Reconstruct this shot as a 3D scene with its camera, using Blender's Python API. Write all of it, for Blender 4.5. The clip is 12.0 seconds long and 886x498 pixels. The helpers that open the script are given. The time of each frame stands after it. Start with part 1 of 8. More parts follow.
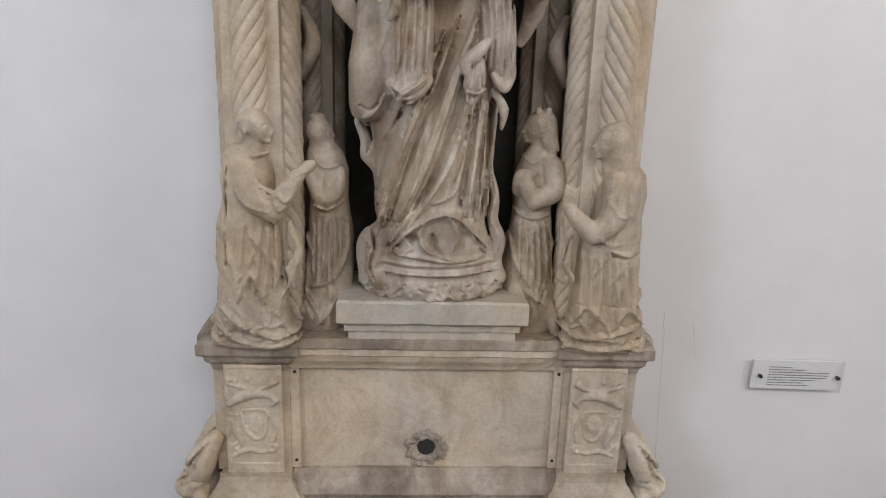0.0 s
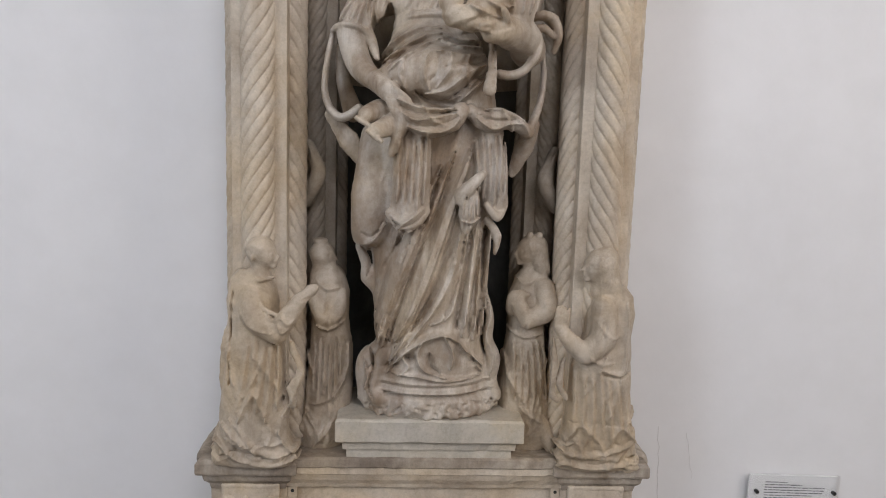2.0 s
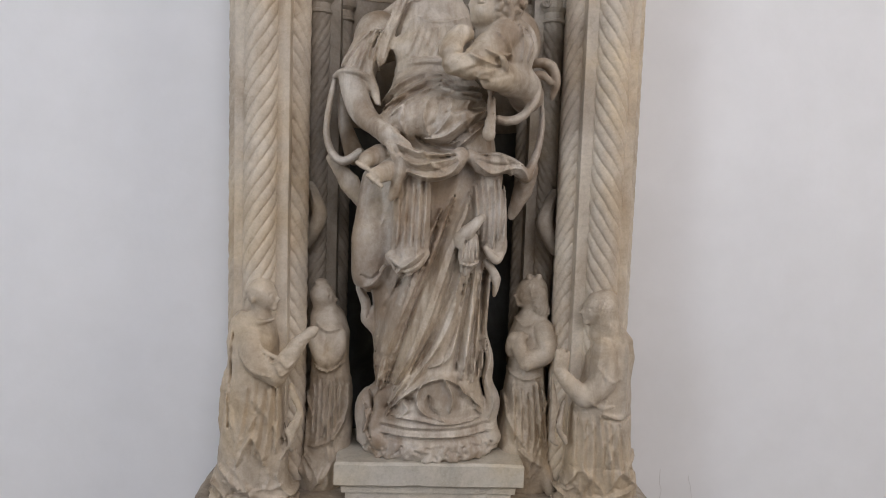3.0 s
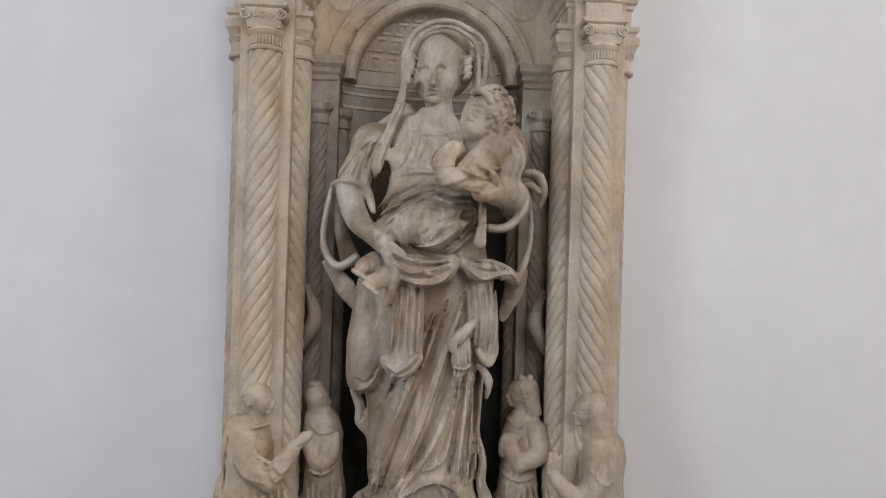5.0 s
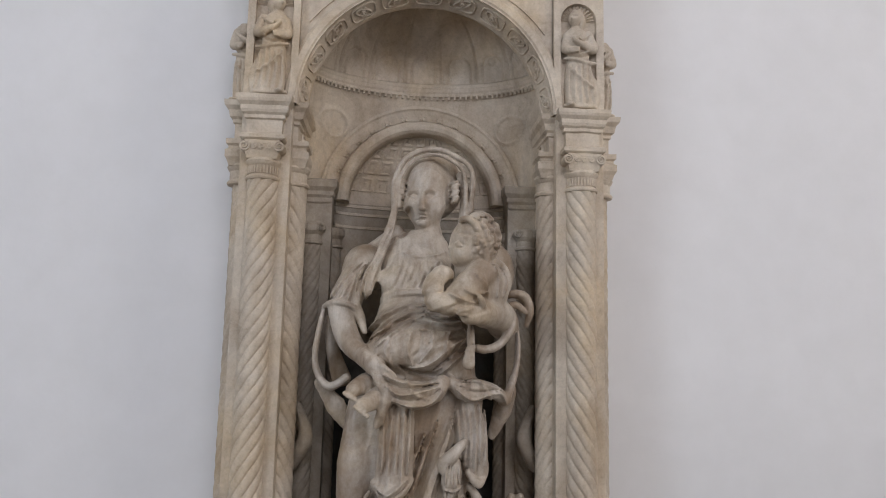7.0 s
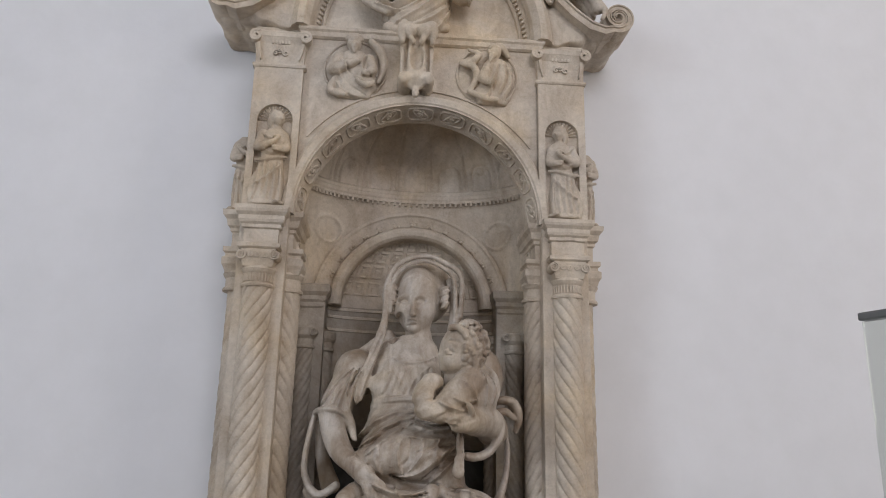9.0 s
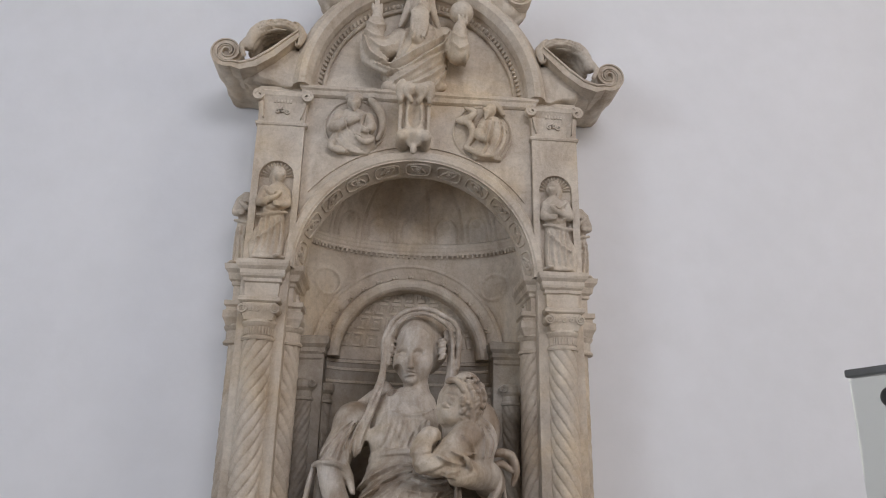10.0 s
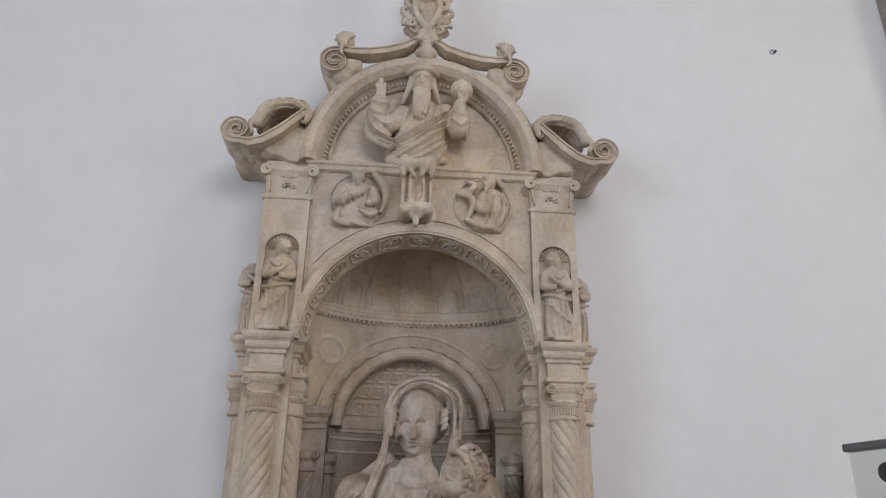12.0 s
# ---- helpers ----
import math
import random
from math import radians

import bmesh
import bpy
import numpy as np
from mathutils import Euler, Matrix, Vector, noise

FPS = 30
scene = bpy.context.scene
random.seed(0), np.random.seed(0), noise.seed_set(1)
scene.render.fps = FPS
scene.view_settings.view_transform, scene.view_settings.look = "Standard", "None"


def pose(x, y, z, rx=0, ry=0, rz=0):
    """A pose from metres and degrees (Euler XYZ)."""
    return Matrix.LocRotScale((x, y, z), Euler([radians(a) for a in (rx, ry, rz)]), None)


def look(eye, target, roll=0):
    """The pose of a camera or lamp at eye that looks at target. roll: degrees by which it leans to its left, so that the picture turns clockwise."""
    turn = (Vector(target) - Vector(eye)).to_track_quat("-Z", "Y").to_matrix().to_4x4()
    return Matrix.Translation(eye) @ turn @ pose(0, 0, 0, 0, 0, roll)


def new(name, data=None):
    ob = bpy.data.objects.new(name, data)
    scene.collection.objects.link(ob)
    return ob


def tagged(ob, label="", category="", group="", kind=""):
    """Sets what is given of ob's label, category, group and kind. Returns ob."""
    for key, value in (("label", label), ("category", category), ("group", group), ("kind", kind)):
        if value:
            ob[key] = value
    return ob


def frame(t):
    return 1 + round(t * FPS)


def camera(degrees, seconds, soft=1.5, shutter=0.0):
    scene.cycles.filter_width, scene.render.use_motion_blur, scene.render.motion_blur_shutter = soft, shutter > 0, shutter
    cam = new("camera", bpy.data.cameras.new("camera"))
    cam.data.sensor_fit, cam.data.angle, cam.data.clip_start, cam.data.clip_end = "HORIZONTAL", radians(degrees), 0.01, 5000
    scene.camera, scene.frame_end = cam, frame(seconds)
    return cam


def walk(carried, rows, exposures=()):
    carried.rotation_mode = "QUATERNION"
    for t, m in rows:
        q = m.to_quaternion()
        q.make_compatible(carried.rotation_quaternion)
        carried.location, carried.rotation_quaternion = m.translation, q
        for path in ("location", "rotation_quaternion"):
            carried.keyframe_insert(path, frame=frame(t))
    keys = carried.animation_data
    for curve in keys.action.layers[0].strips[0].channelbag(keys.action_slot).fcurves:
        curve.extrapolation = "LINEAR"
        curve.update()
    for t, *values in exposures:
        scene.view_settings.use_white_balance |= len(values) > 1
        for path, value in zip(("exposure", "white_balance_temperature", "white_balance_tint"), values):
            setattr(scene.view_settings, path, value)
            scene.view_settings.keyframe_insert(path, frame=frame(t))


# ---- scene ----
cam = camera(64.4, 12.0, soft=1.0)
PATH = [
    (0, (-0.068, -1.867, 1.678), (0.034, 0.059, 1.15), 1.9),
    (0.5, (-0.069, -1.883, 1.691), (0.033, 0.054, 1.203), 1.9),
    (1, (-0.073, -1.899, 1.714), (0.033, 0.058, 1.317), 1.8),
    (1.5, (-0.07, -1.928, 1.737), (0.033, 0.046, 1.432), 1.8),
    (2, (-0.07, -1.934, 1.771), (0.032, 0.045, 1.501), 1.8),
    (2.5, (-0.069, -1.948, 1.787), (0.029, 0.037, 1.564), 1.8),
    (3, (-0.06, -1.943, 1.806), (0.029, 0.047, 1.621), 1.9),
    (4.8, (-0.053, -1.985, 1.895), (0.04, 0.013, 1.884), 1.8),
    (5, (-0.076, -1.994, 1.898), (0.038, 0.003, 1.917), 1.7),
    (5.5, (-0.075, -2.015, 1.922), (0.044, -0.02, 2.004), 1.6),
    (6, (-0.079, -2.034, 1.947), (0.054, -0.044, 2.105), 1.4),
    (6.5, (-0.085, -2.056, 1.978), (0.055, -0.072, 2.185), 1.3),
    (7, (-0.087, -2.064, 1.994), (0.054, -0.086, 2.256), 1.3),
    (8.8, (-0.067, -2.124, 2.041), (0.072, -0.187, 2.517), 1.5),
    (9, (-0.09, -2.133, 2.049), (0.067, -0.202, 2.547), 1.3),
    (9.5, (-0.091, -2.159, 2.067), (0.067, -0.244, 2.619), 1.2),
    (10, (-0.098, -2.189, 2.077), (0.064, -0.29, 2.684), 1.1),
    (10.5, (-0.102, -2.21, 2.089), (0.053, -0.326, 2.741), 1.1),
    (11, (-0.108, -2.23, 2.091), (0.044, -0.362, 2.789), 1.1),
    (11.5, (-0.116, -2.25, 2.099), (0.044, -0.394, 2.827), 0.9),
    (12, (-0.113, -2.249, 2.099), (0.044, -0.407, 2.861), 0.9),
]
walk(cam, [(t, look(eye, target, roll)) for t, eye, target, roll in PATH], [(0, 0.03, 6400, 14), (5, -0.14, 6330, 14), (12, -0.40, 6230, 15)])

# ---- light ----
world = bpy.data.worlds.new("world")
scene.world = world
world.use_nodes = True
wn = world.node_tree
sky = wn.nodes.new("ShaderNodeTexSky")
sky.sky_type = "NISHITA"
sky.sun_disc = False
sky.sun_elevation, sky.sun_rotation = radians(66), radians(169)
wn.nodes["Background"].inputs[1].default_value = 0.1
wn.links.new(sky.outputs[0], wn.nodes["Background"].inputs[0])


def window_light(name, eye, target, w, h, watts, colour):
    d = bpy.data.lights.new(name, "AREA")
    d.shape, d.size, d.size_y, d.energy, d.color = "RECTANGLE", w, h, watts, colour
    ob = new(name, d)
    ob.matrix_world = look(eye, target)
    return ob


sun_data = bpy.data.lights.new("sun", "SUN")
sun_data.energy, sun_data.angle, sun_data.color = 2.0, radians(0.6), (1.0, 0.95, 0.88)
new("sun", sun_data).matrix_world = look((0, -4, 9), (0.8, 0, 0))
window_light("window_light_west", (-4.18, -4.05, 3.2), (0, -1.6, 2.0), 1.5, 2.2, 108, (0.82, 0.91, 1.0))
window_light("window_light_east", (4.58, -3.05, 3.2), (0, -1.6, 2.0), 1.5, 2.2, 72, (1.0, 0.92, 0.81))
window_light("window_light_south", (1.1, -4.98, 4.85), (0.0, 0, 2.2), 2.4, 1.3, 88, (0.98, 0.97, 1.0))

WALL = 0.25

# ---- materials ----


def nodes_of(name):
    m = bpy.data.materials.new(name)
    m.use_nodes = True
    nt = m.node_tree
    return m, nt, nt.nodes["Principled BSDF"]


def noise_node(nt, coord, scale, detail=5.0, rough=0.6, dist=0.0):
    n = nt.nodes.new("ShaderNodeTexNoise")
    n.inputs["Scale"].default_value = scale
    n.inputs["Detail"].default_value = detail
    n.inputs["Roughness"].default_value = rough
    n.inputs["Distortion"].default_value = dist
    nt.links.new(coord, n.inputs["Vector"])
    return n


def ramp_node(nt, fac, stops):
    r = nt.nodes.new("ShaderNodeValToRGB")
    el = r.color_ramp.elements
    while len(el) < len(stops):
        el.new(0.5)
    for e, (p, c) in zip(el, stops):
        e.position, e.color = p, (*c, 1)
    nt.links.new(fac, r.inputs[0])
    return r


def mix_node(nt, fac, a, b, blend="MIX"):
    m = nt.nodes.new("ShaderNodeMix")
    m.data_type, m.blend_type = "RGBA", blend
    for val, sock in ((fac, m.inputs[0]), (a, m.inputs[6]), (b, m.inputs[7])):
        if isinstance(val, (int, float)):
            sock.default_value = val
        elif isinstance(val, tuple):
            sock.default_value = (*val, 1)
        else:
            nt.links.new(val, sock)
    return m.outputs[2]


def stone(name, light, mid, dark, stain, rough=0.55, bump=0.25, streak=1.0, amount=0.5, start=0.48):
    """Aged marble: cloudy tone, grey-brown runs, fine grain and pits."""
    m, nt, bs = nodes_of(name)
    co = nt.nodes.new("ShaderNodeNewGeometry").outputs["Position"]
    cloud = noise_node(nt, co, 6.5, 8, 0.68, 1.0)
    base = ramp_node(nt, cloud.outputs[0], [(0.30, dark), (0.50, mid), (0.72, light)])
    mp = nt.nodes.new("ShaderNodeMapping")
    mp.inputs["Scale"].default_value = (9, 9, 3.6 * streak)
    nt.links.new(co, mp.inputs[0])
    runs = noise_node(nt, mp.outputs[0], 1.0, 6, 0.6, 0.5)
    run_mask = ramp_node(nt, runs.outputs[0], [(start, (0, 0, 0)), (start + 0.24, (amount, amount, amount))])
    patch = noise_node(nt, co, 2.6, 5, 0.6, 0.6)
    hue = ramp_node(nt, patch.outputs[0], [(0.36, (0.93, 0.95, 0.99)), (0.5, (1.0, 1.0, 1.0)), (0.66, (1.04, 0.97, 0.84))])
    col = mix_node(nt, 1.0, base.outputs[0], hue.outputs[0], "MULTIPLY")
    col = mix_node(nt, run_mask.outputs[0], col, stain)
    veil = noise_node(nt, mp.outputs[0], 0.45, 6, 0.66, 0.7)
    vm = ramp_node(nt, veil.outputs[0], [(start + 0.04, (0, 0, 0)), (start + 0.16, (amount * 0.55,) * 3)])
    col = mix_node(nt, vm.outputs[0], col, tuple(c * 1.25 for c in stain))
    grain = noise_node(nt, co, 160.0, 3, 0.7)
    gr = ramp_node(nt, grain.outputs[0], [(0.3, (0.82, 0.82, 0.82)), (0.65, (1.0, 1.0, 1.0))])
    col = mix_node(nt, 0.55, col, gr.outputs[0], "MULTIPLY")
    tool = noise_node(nt, co, 62.0, 5, 0.72, 0.4)
    tl = ramp_node(nt, tool.outputs[0], [(0.34, (0.80, 0.79, 0.77)), (0.52, (1.0, 1.0, 1.0)), (0.70, (1.06, 1.06, 1.06))])
    col = mix_node(nt, 0.6, col, tl.outputs[0], "MULTIPLY")
    spots = noise_node(nt, co, 34.0, 4, 0.65)
    sp = ramp_node(nt, spots.outputs[0], [(0.66, (0, 0, 0)), (0.78, (0.35, 0.35, 0.35))])
    col = mix_node(nt, sp.outputs[0], col, stain)
    nt.links.new(col, bs.inputs["Base Color"])
    rr = ramp_node(nt, cloud.outputs[0], [(0.3, (rough + 0.12,) * 3), (0.7, (rough - 0.08,) * 3)])
    nt.links.new(rr.outputs[0], bs.inputs["Roughness"])
    bs.inputs["Specular IOR Level"].default_value = 0.35
    b1 = nt.nodes.new("ShaderNodeBump")
    b1.inputs["Strength"].default_value, b1.inputs["Distance"].default_value = bump, 0.004
    nt.links.new(spots.outputs[0], b1.inputs["Height"])
    b2 = nt.nodes.new("ShaderNodeBump")
    b2.inputs["Strength"].default_value, b2.inputs["Distance"].default_value = bump * 0.8, 0.0012
    nt.links.new(grain.outputs[0], b2.inputs["Height"])
    b3 = nt.nodes.new("ShaderNodeBump")
    b3.inputs["Strength"].default_value, b3.inputs["Distance"].default_value = bump, 0.0022
    nt.links.new(tool.outputs[0], b3.inputs["Height"])
    nt.links.new(b1.outputs[0], b3.inputs["Normal"])
    nt.links.new(b3.outputs[0], b2.inputs["Normal"])
    nt.links.new(b2.outputs[0], bs.inputs["Normal"])
    return m


def plain(name, colour, rough=0.5, metal=0.0, var=0.12, scale=30.0, bump=0.1):
    m, nt, bs = nodes_of(name)
    co = nt.nodes.new("ShaderNodeNewGeometry").outputs["Position"]
    n = noise_node(nt, co, scale, 4)
    r = ramp_node(nt, n.outputs[0], [(0.3, tuple(c * (1 - var) for c in colour)), (0.7, tuple(min(1, c * (1 + var)) for c in colour))])
    nt.links.new(r.outputs[0], bs.inputs["Base Color"])
    bs.inputs["Roughness"].default_value, bs.inputs["Metallic"].default_value = rough, metal
    b = nt.nodes.new("ShaderNodeBump")
    b.inputs["Strength"].default_value, b.inputs["Distance"].default_value = bump, 0.002
    nt.links.new(n.outputs[0], b.inputs["Height"])
    nt.links.new(b.outputs[0], bs.inputs["Normal"])
    return m


def plaster(name, colour):
    m, nt, bs = nodes_of(name)
    co = nt.nodes.new("ShaderNodeNewGeometry").outputs["Position"]
    big = noise_node(nt, co, 1.3, 4, 0.55)
    fine = noise_node(nt, co, 9.0, 6, 0.6)
    c1 = ramp_node(nt, big.outputs[0], [(0.3, tuple(c * 0.955 for c in colour)), (0.7, colour)])
    c2 = ramp_node(nt, fine.outputs[0], [(0.35, (0.97, 0.97, 0.965)), (0.65, (1, 1, 1))])
    nt.links.new(mix_node(nt, 1.0, c1.outputs[0], c2.outputs[0], "MULTIPLY"), bs.inputs["Base Color"])
    bs.inputs["Roughness"].default_value = 0.75
    bs.inputs["Specular IOR Level"].default_value = 0.25
    b = nt.nodes.new("ShaderNodeBump")
    b.inputs["Strength"].default_value, b.inputs["Distance"].default_value = 0.22, 0.006
    nt.links.new(fine.outputs[0], b.inputs["Height"])
    nt.links.new(b.outputs[0], bs.inputs["Normal"])
    return m


MARBLE = stone("aged_marble", (0.72, 0.63, 0.505), (0.60, 0.51, 0.395), (0.46, 0.375, 0.28), (0.29, 0.21, 0.135), bump=0.4, amount=0.5)
# Darker copy of the aged marble; the niche's shade is put into its colour.
MARBLE_SHADED = stone("shaded_niche_marble", (0.50, 0.435, 0.35), (0.40, 0.34, 0.265), (0.30, 0.25, 0.19), (0.19, 0.145, 0.10), bump=0.4, amount=0.55)
MARBLE_FIGURE = stone("statue_marble", (0.71, 0.645, 0.565), (0.57, 0.50, 0.41), (0.42, 0.345, 0.265), (0.19, 0.12, 0.065), rough=0.38, bump=0.3, streak=0.8, amount=0.82, start=0.45)
MARBLE_KNEEL = stone("kneeler_marble", (0.62, 0.53, 0.42), (0.50, 0.415, 0.315), (0.36, 0.29, 0.21), (0.24, 0.175, 0.11), rough=0.48, bump=0.4, amount=0.6)
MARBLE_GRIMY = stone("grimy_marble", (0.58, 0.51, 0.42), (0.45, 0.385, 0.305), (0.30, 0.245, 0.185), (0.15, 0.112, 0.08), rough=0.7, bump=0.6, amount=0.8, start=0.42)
MARBLE_BLOCK = stone("block_marble", (0.62, 0.565, 0.48), (0.54, 0.485, 0.395), (0.43, 0.39, 0.32), (0.30, 0.26, 0.20), amount=0.3)
WHITE = plaster("white_plaster", (0.80, 0.79, 0.78))
FLOOR_MAT = plain("floor_stone", (0.13, 0.11, 0.095), 0.4, 0, 0.15, 3.0)
DARK = plain("dark_hole", (0.03, 0.027, 0.022), 0.9)
RAIL = plain("grey_metal", (0.19, 0.20, 0.20), 0.38, 0.8, 0.08)
KNOB = plain("dark_metal", (0.07, 0.07, 0.07), 0.35, 0.8, 0.1)
PLAQUE = plain("plaque_white", (0.82, 0.82, 0.81), 0.25, 0, 0.02)
INK = plain("ink_grey", (0.16, 0.16, 0.17), 0.7, 0, 0.1)
GREY_STONE = stone("grey_stone", (0.42, 0.40, 0.35), (0.33, 0.31, 0.27), (0.25, 0.235, 0.20), (0.18, 0.165, 0.14))
# Near-black stone: the deep shade behind the statue is put into this colour.
SHADE_STONE = stone("niche_shade_stone", (0.15, 0.15, 0.14), (0.11, 0.11, 0.10), (0.08, 0.08, 0.072), (0.06, 0.055, 0.05))
CRACK = plain("crack_grey", (0.62, 0.60, 0.58), 0.9)


def pane_mat(name, tint=(0.86, 0.88, 0.86)):
    """Thin sheet glass: mostly clear, a faint grey-green tint and a weak mirror."""
    m, nt, bs = nodes_of(name)
    tr, gl, mx = nt.nodes.new("ShaderNodeBsdfTransparent"), nt.nodes.new("ShaderNodeBsdfGlossy"), nt.nodes.new("ShaderNodeMixShader")
    tr.inputs[0].default_value = (*tint, 1)
    gl.inputs["Roughness"].default_value = 0.05
    mx.inputs[0].default_value = 0.06
    nt.links.new(tr.outputs[0], mx.inputs[1])
    nt.links.new(gl.outputs[0], mx.inputs[2])
    nt.links.new(mx.outputs[0], nt.nodes["Material Output"].inputs[0])
    return m


GLASS = pane_mat("clear_glass")
ACRYLIC = pane_mat("acrylic", (0.985, 0.985, 0.985))

# ---- building helpers ----


def link_mesh(name, me, material, parent=None, label="", smooth=False):
    me.materials.append(material)
    if smooth:
        me.polygons.foreach_set("use_smooth", [True] * len(me.polygons))
    ob = new(name, me)
    if parent is not None:
        ob.parent = parent
    if label:
        ob["label"] = label
    return ob


def part(name, bm, material, parent=None, label="", smooth=False):
    me = bpy.data.meshes.new(name)
    bmesh.ops.recalc_face_normals(bm, faces=bm.faces)
    bm.to_mesh(me)
    bm.free()
    return link_mesh(name, me, material, parent, label, smooth)


def thing(name, label, category, group="", kind="", at=(0, 0, 0)):
    ob = new(name)
    ob.location = at
    ob.empty_display_size = 0.05
    return tagged(ob, label, category, group, kind)


def box(bm, x0, x1, y0, y1, z0, z1, bevel=0.0):
    v = [bm.verts.new((x, y, z)) for x in (x0, x1) for y in (y0, y1) for z in (z0, z1)]
    fs = [bm.faces.new([v[i] for i in q]) for q in ((0, 1, 3, 2), (4, 6, 7, 5), (0, 4, 5, 1), (2, 3, 7, 6), (0, 2, 6, 4), (1, 5, 7, 3))]
    if bevel:
        es = list({e for f in fs for e in f.edges})
        bmesh.ops.bevel(bm, geom=es, offset=bevel, segments=2, affect="EDGES", profile=0.5)
    return bm


def rings(bm, loops, closed=True, cap=True):
    """Skin a row of equal loops of points."""
    vs = [[bm.verts.new(p) for p in lp] for lp in loops]
    n = len(vs[0])
    for a, b in zip(vs, vs[1:]):
        for i in range(n if closed else n - 1):
            j = (i + 1) % n
            bm.faces.new((a[i], a[j], b[j], b[i]))
    if cap and closed:
        bm.faces.new(vs[0])
        bm.faces.new(list(reversed(vs[-1])))
    return bm


def worn(x, y, z, amount=1.0):
    """Small unevenness and chips of old carved edges."""
    p = Vector((x, y, z))
    d = 0.0012 * noise.noise(p * 38) + 0.0010 * noise.noise(p * 90)
    chip = max(0.0, noise.noise(p * 21 + Vector((5, 1, 3))) - 0.30) * 0.014
    return amount * (d + chip)


def moulding(bm, x0, x1, y0, y1, profile, step=0.016):
    """A moulded block with worn edges: profile rows are (projection, height); the back stays at y1."""
    n, m = max(2, int((x1 - x0) / step)), max(2, min(8, int((y1 - y0) / step)))
    loops = []
    for d, z in profile:
        lp = []
        for i in range(n):
            x = x0 - d + (x1 - x0 + 2 * d) * i / n
            lp.append((x, y0 - d + worn(x, y0, z) * (1 if i else 0.5), z + 0.6 * worn(x, y0 + 3, z)))
        for i in range(m):
            y = y0 - d + (y1 - y0 + d) * i / m
            lp.append((x1 + d - worn(x1, y, z), y, z + 0.6 * worn(x1, y + 3, z)))
        lp.append((x1 + d, y1, z))
        lp.append((x0 - d, y1, z))
        for i in range(m - 1):
            y = y1 + (y0 - d - y1) * (i + 1) / m
            lp.append((x0 - d + worn(x0, y, z), y, z + 0.6 * worn(x0, y + 3, z)))
        loops.append(lp)
    return rings(bm, loops)


def prism(bm, pts, y0, y1):
    """A plate with the outline pts (x, z) from y0 to y1."""
    return rings(bm, [[(x, y0, z) for x, z in pts], [(x, y1, z) for x, z in pts]])


def arc(cx, cz, rx, rz, a0, a1, n):
    return [(cx + rx * math.cos(radians(a0 + (a1 - a0) * i / n)), cz + rz * math.sin(radians(a0 + (a1 - a0) * i / n))) for i in range(n + 1)]


def arch_band(bm, cx, cz, rows, n=48, a0=0, a1=180, stretch=1.0):
    """A band that follows an arch; rows are the section's points (radius, y)."""
    loops = []
    for i in range(n + 1):
        a = radians(a0 + (a1 - a0) * i / n)
        loops.append([(cx + r * math.cos(a), y, cz + r * stretch * math.sin(a)) for r, y in rows])
    return rings(bm, loops)


def twisted_column(bm, cx, cy, z0, z1, r, turn, facing, flutes=8, pitch=0.046, span=200, depth=0.0085, nz=560, nt=72):
    """A half column with rope-like fluting that faces the given direction (degrees in plan)."""
    loops = []
    for k in range(nz + 1):
        z = z0 + (z1 - z0) * k / nz
        lp = []
        for i in range(nt + 1):
            a = radians(-span / 2 + span * i / nt)
            ph = flutes * a * turn + 2 * math.pi * z / pitch
            s = abs(math.sin(ph / 2 + 0.35 * noise.noise((cx * 7, a * 1.5, z * 6))))
            rad = r - depth + depth * 1.1 * s ** 0.30 + 0.0006 * noise.noise((cx * 9 + a * 4, cy * 9, z * 25))
            th = a + radians(facing)
            lp.append((cx + rad * math.cos(th), cy + rad * math.sin(th), z))
        loops.append(lp)
    return rings(bm, loops, closed=False, cap=False)


def lathe(bm, cx, cy, profile, n=28, a0=0, a1=360):
    full = a1 - a0 >= 360
    loops = [[(cx + r * math.cos(radians(a0 + (a1 - a0) * i / n)), cy + r * math.sin(radians(a0 + (a1 - a0) * i / n)), z) for i in range(n if full else n + 1)] for r, z in profile]
    return rings(bm, loops, closed=full, cap=full)


def strap(bm, pts, widths, y0, y1, groove=0.0):
    """A scroll's strap: a centre line of (x, z) points with widths, from y0 to y1, with a sunk front between raised rims."""
    loops = []
    n = len(pts)
    for i, (x, z) in enumerate(pts):
        a, b = pts[max(i - 1, 0)], pts[min(i + 1, n - 1)]
        t = Vector((b[0] - a[0], 0, b[1] - a[1])).normalized()
        nrm = Vector((-t.z, 0, t.x))
        w = widths[i] if not isinstance(widths, (int, float)) else widths
        c = Vector((x, 0, z))
        sec = [(-0.5, y1), (-0.5, y0), (-0.30, y0), (-0.24, y0 + groove), (0.24, y0 + groove), (0.30, y0), (0.5, y0), (0.5, y1)]
        loops.append([tuple(c + nrm * (w * s) + Vector((0, y, 0))) for s, y in sec])
    return rings(bm, loops)


def spiral(cx, cz, r0, r1, a0, turns, n=70):
    out = []
    for i in range(n + 1):
        f = i / n
        a = radians(a0) + turns * 2 * math.pi * f
        r = r0 + (r1 - r0) * f
        out.append((cx + r * math.cos(a), cz + r * math.sin(a)))
    return out


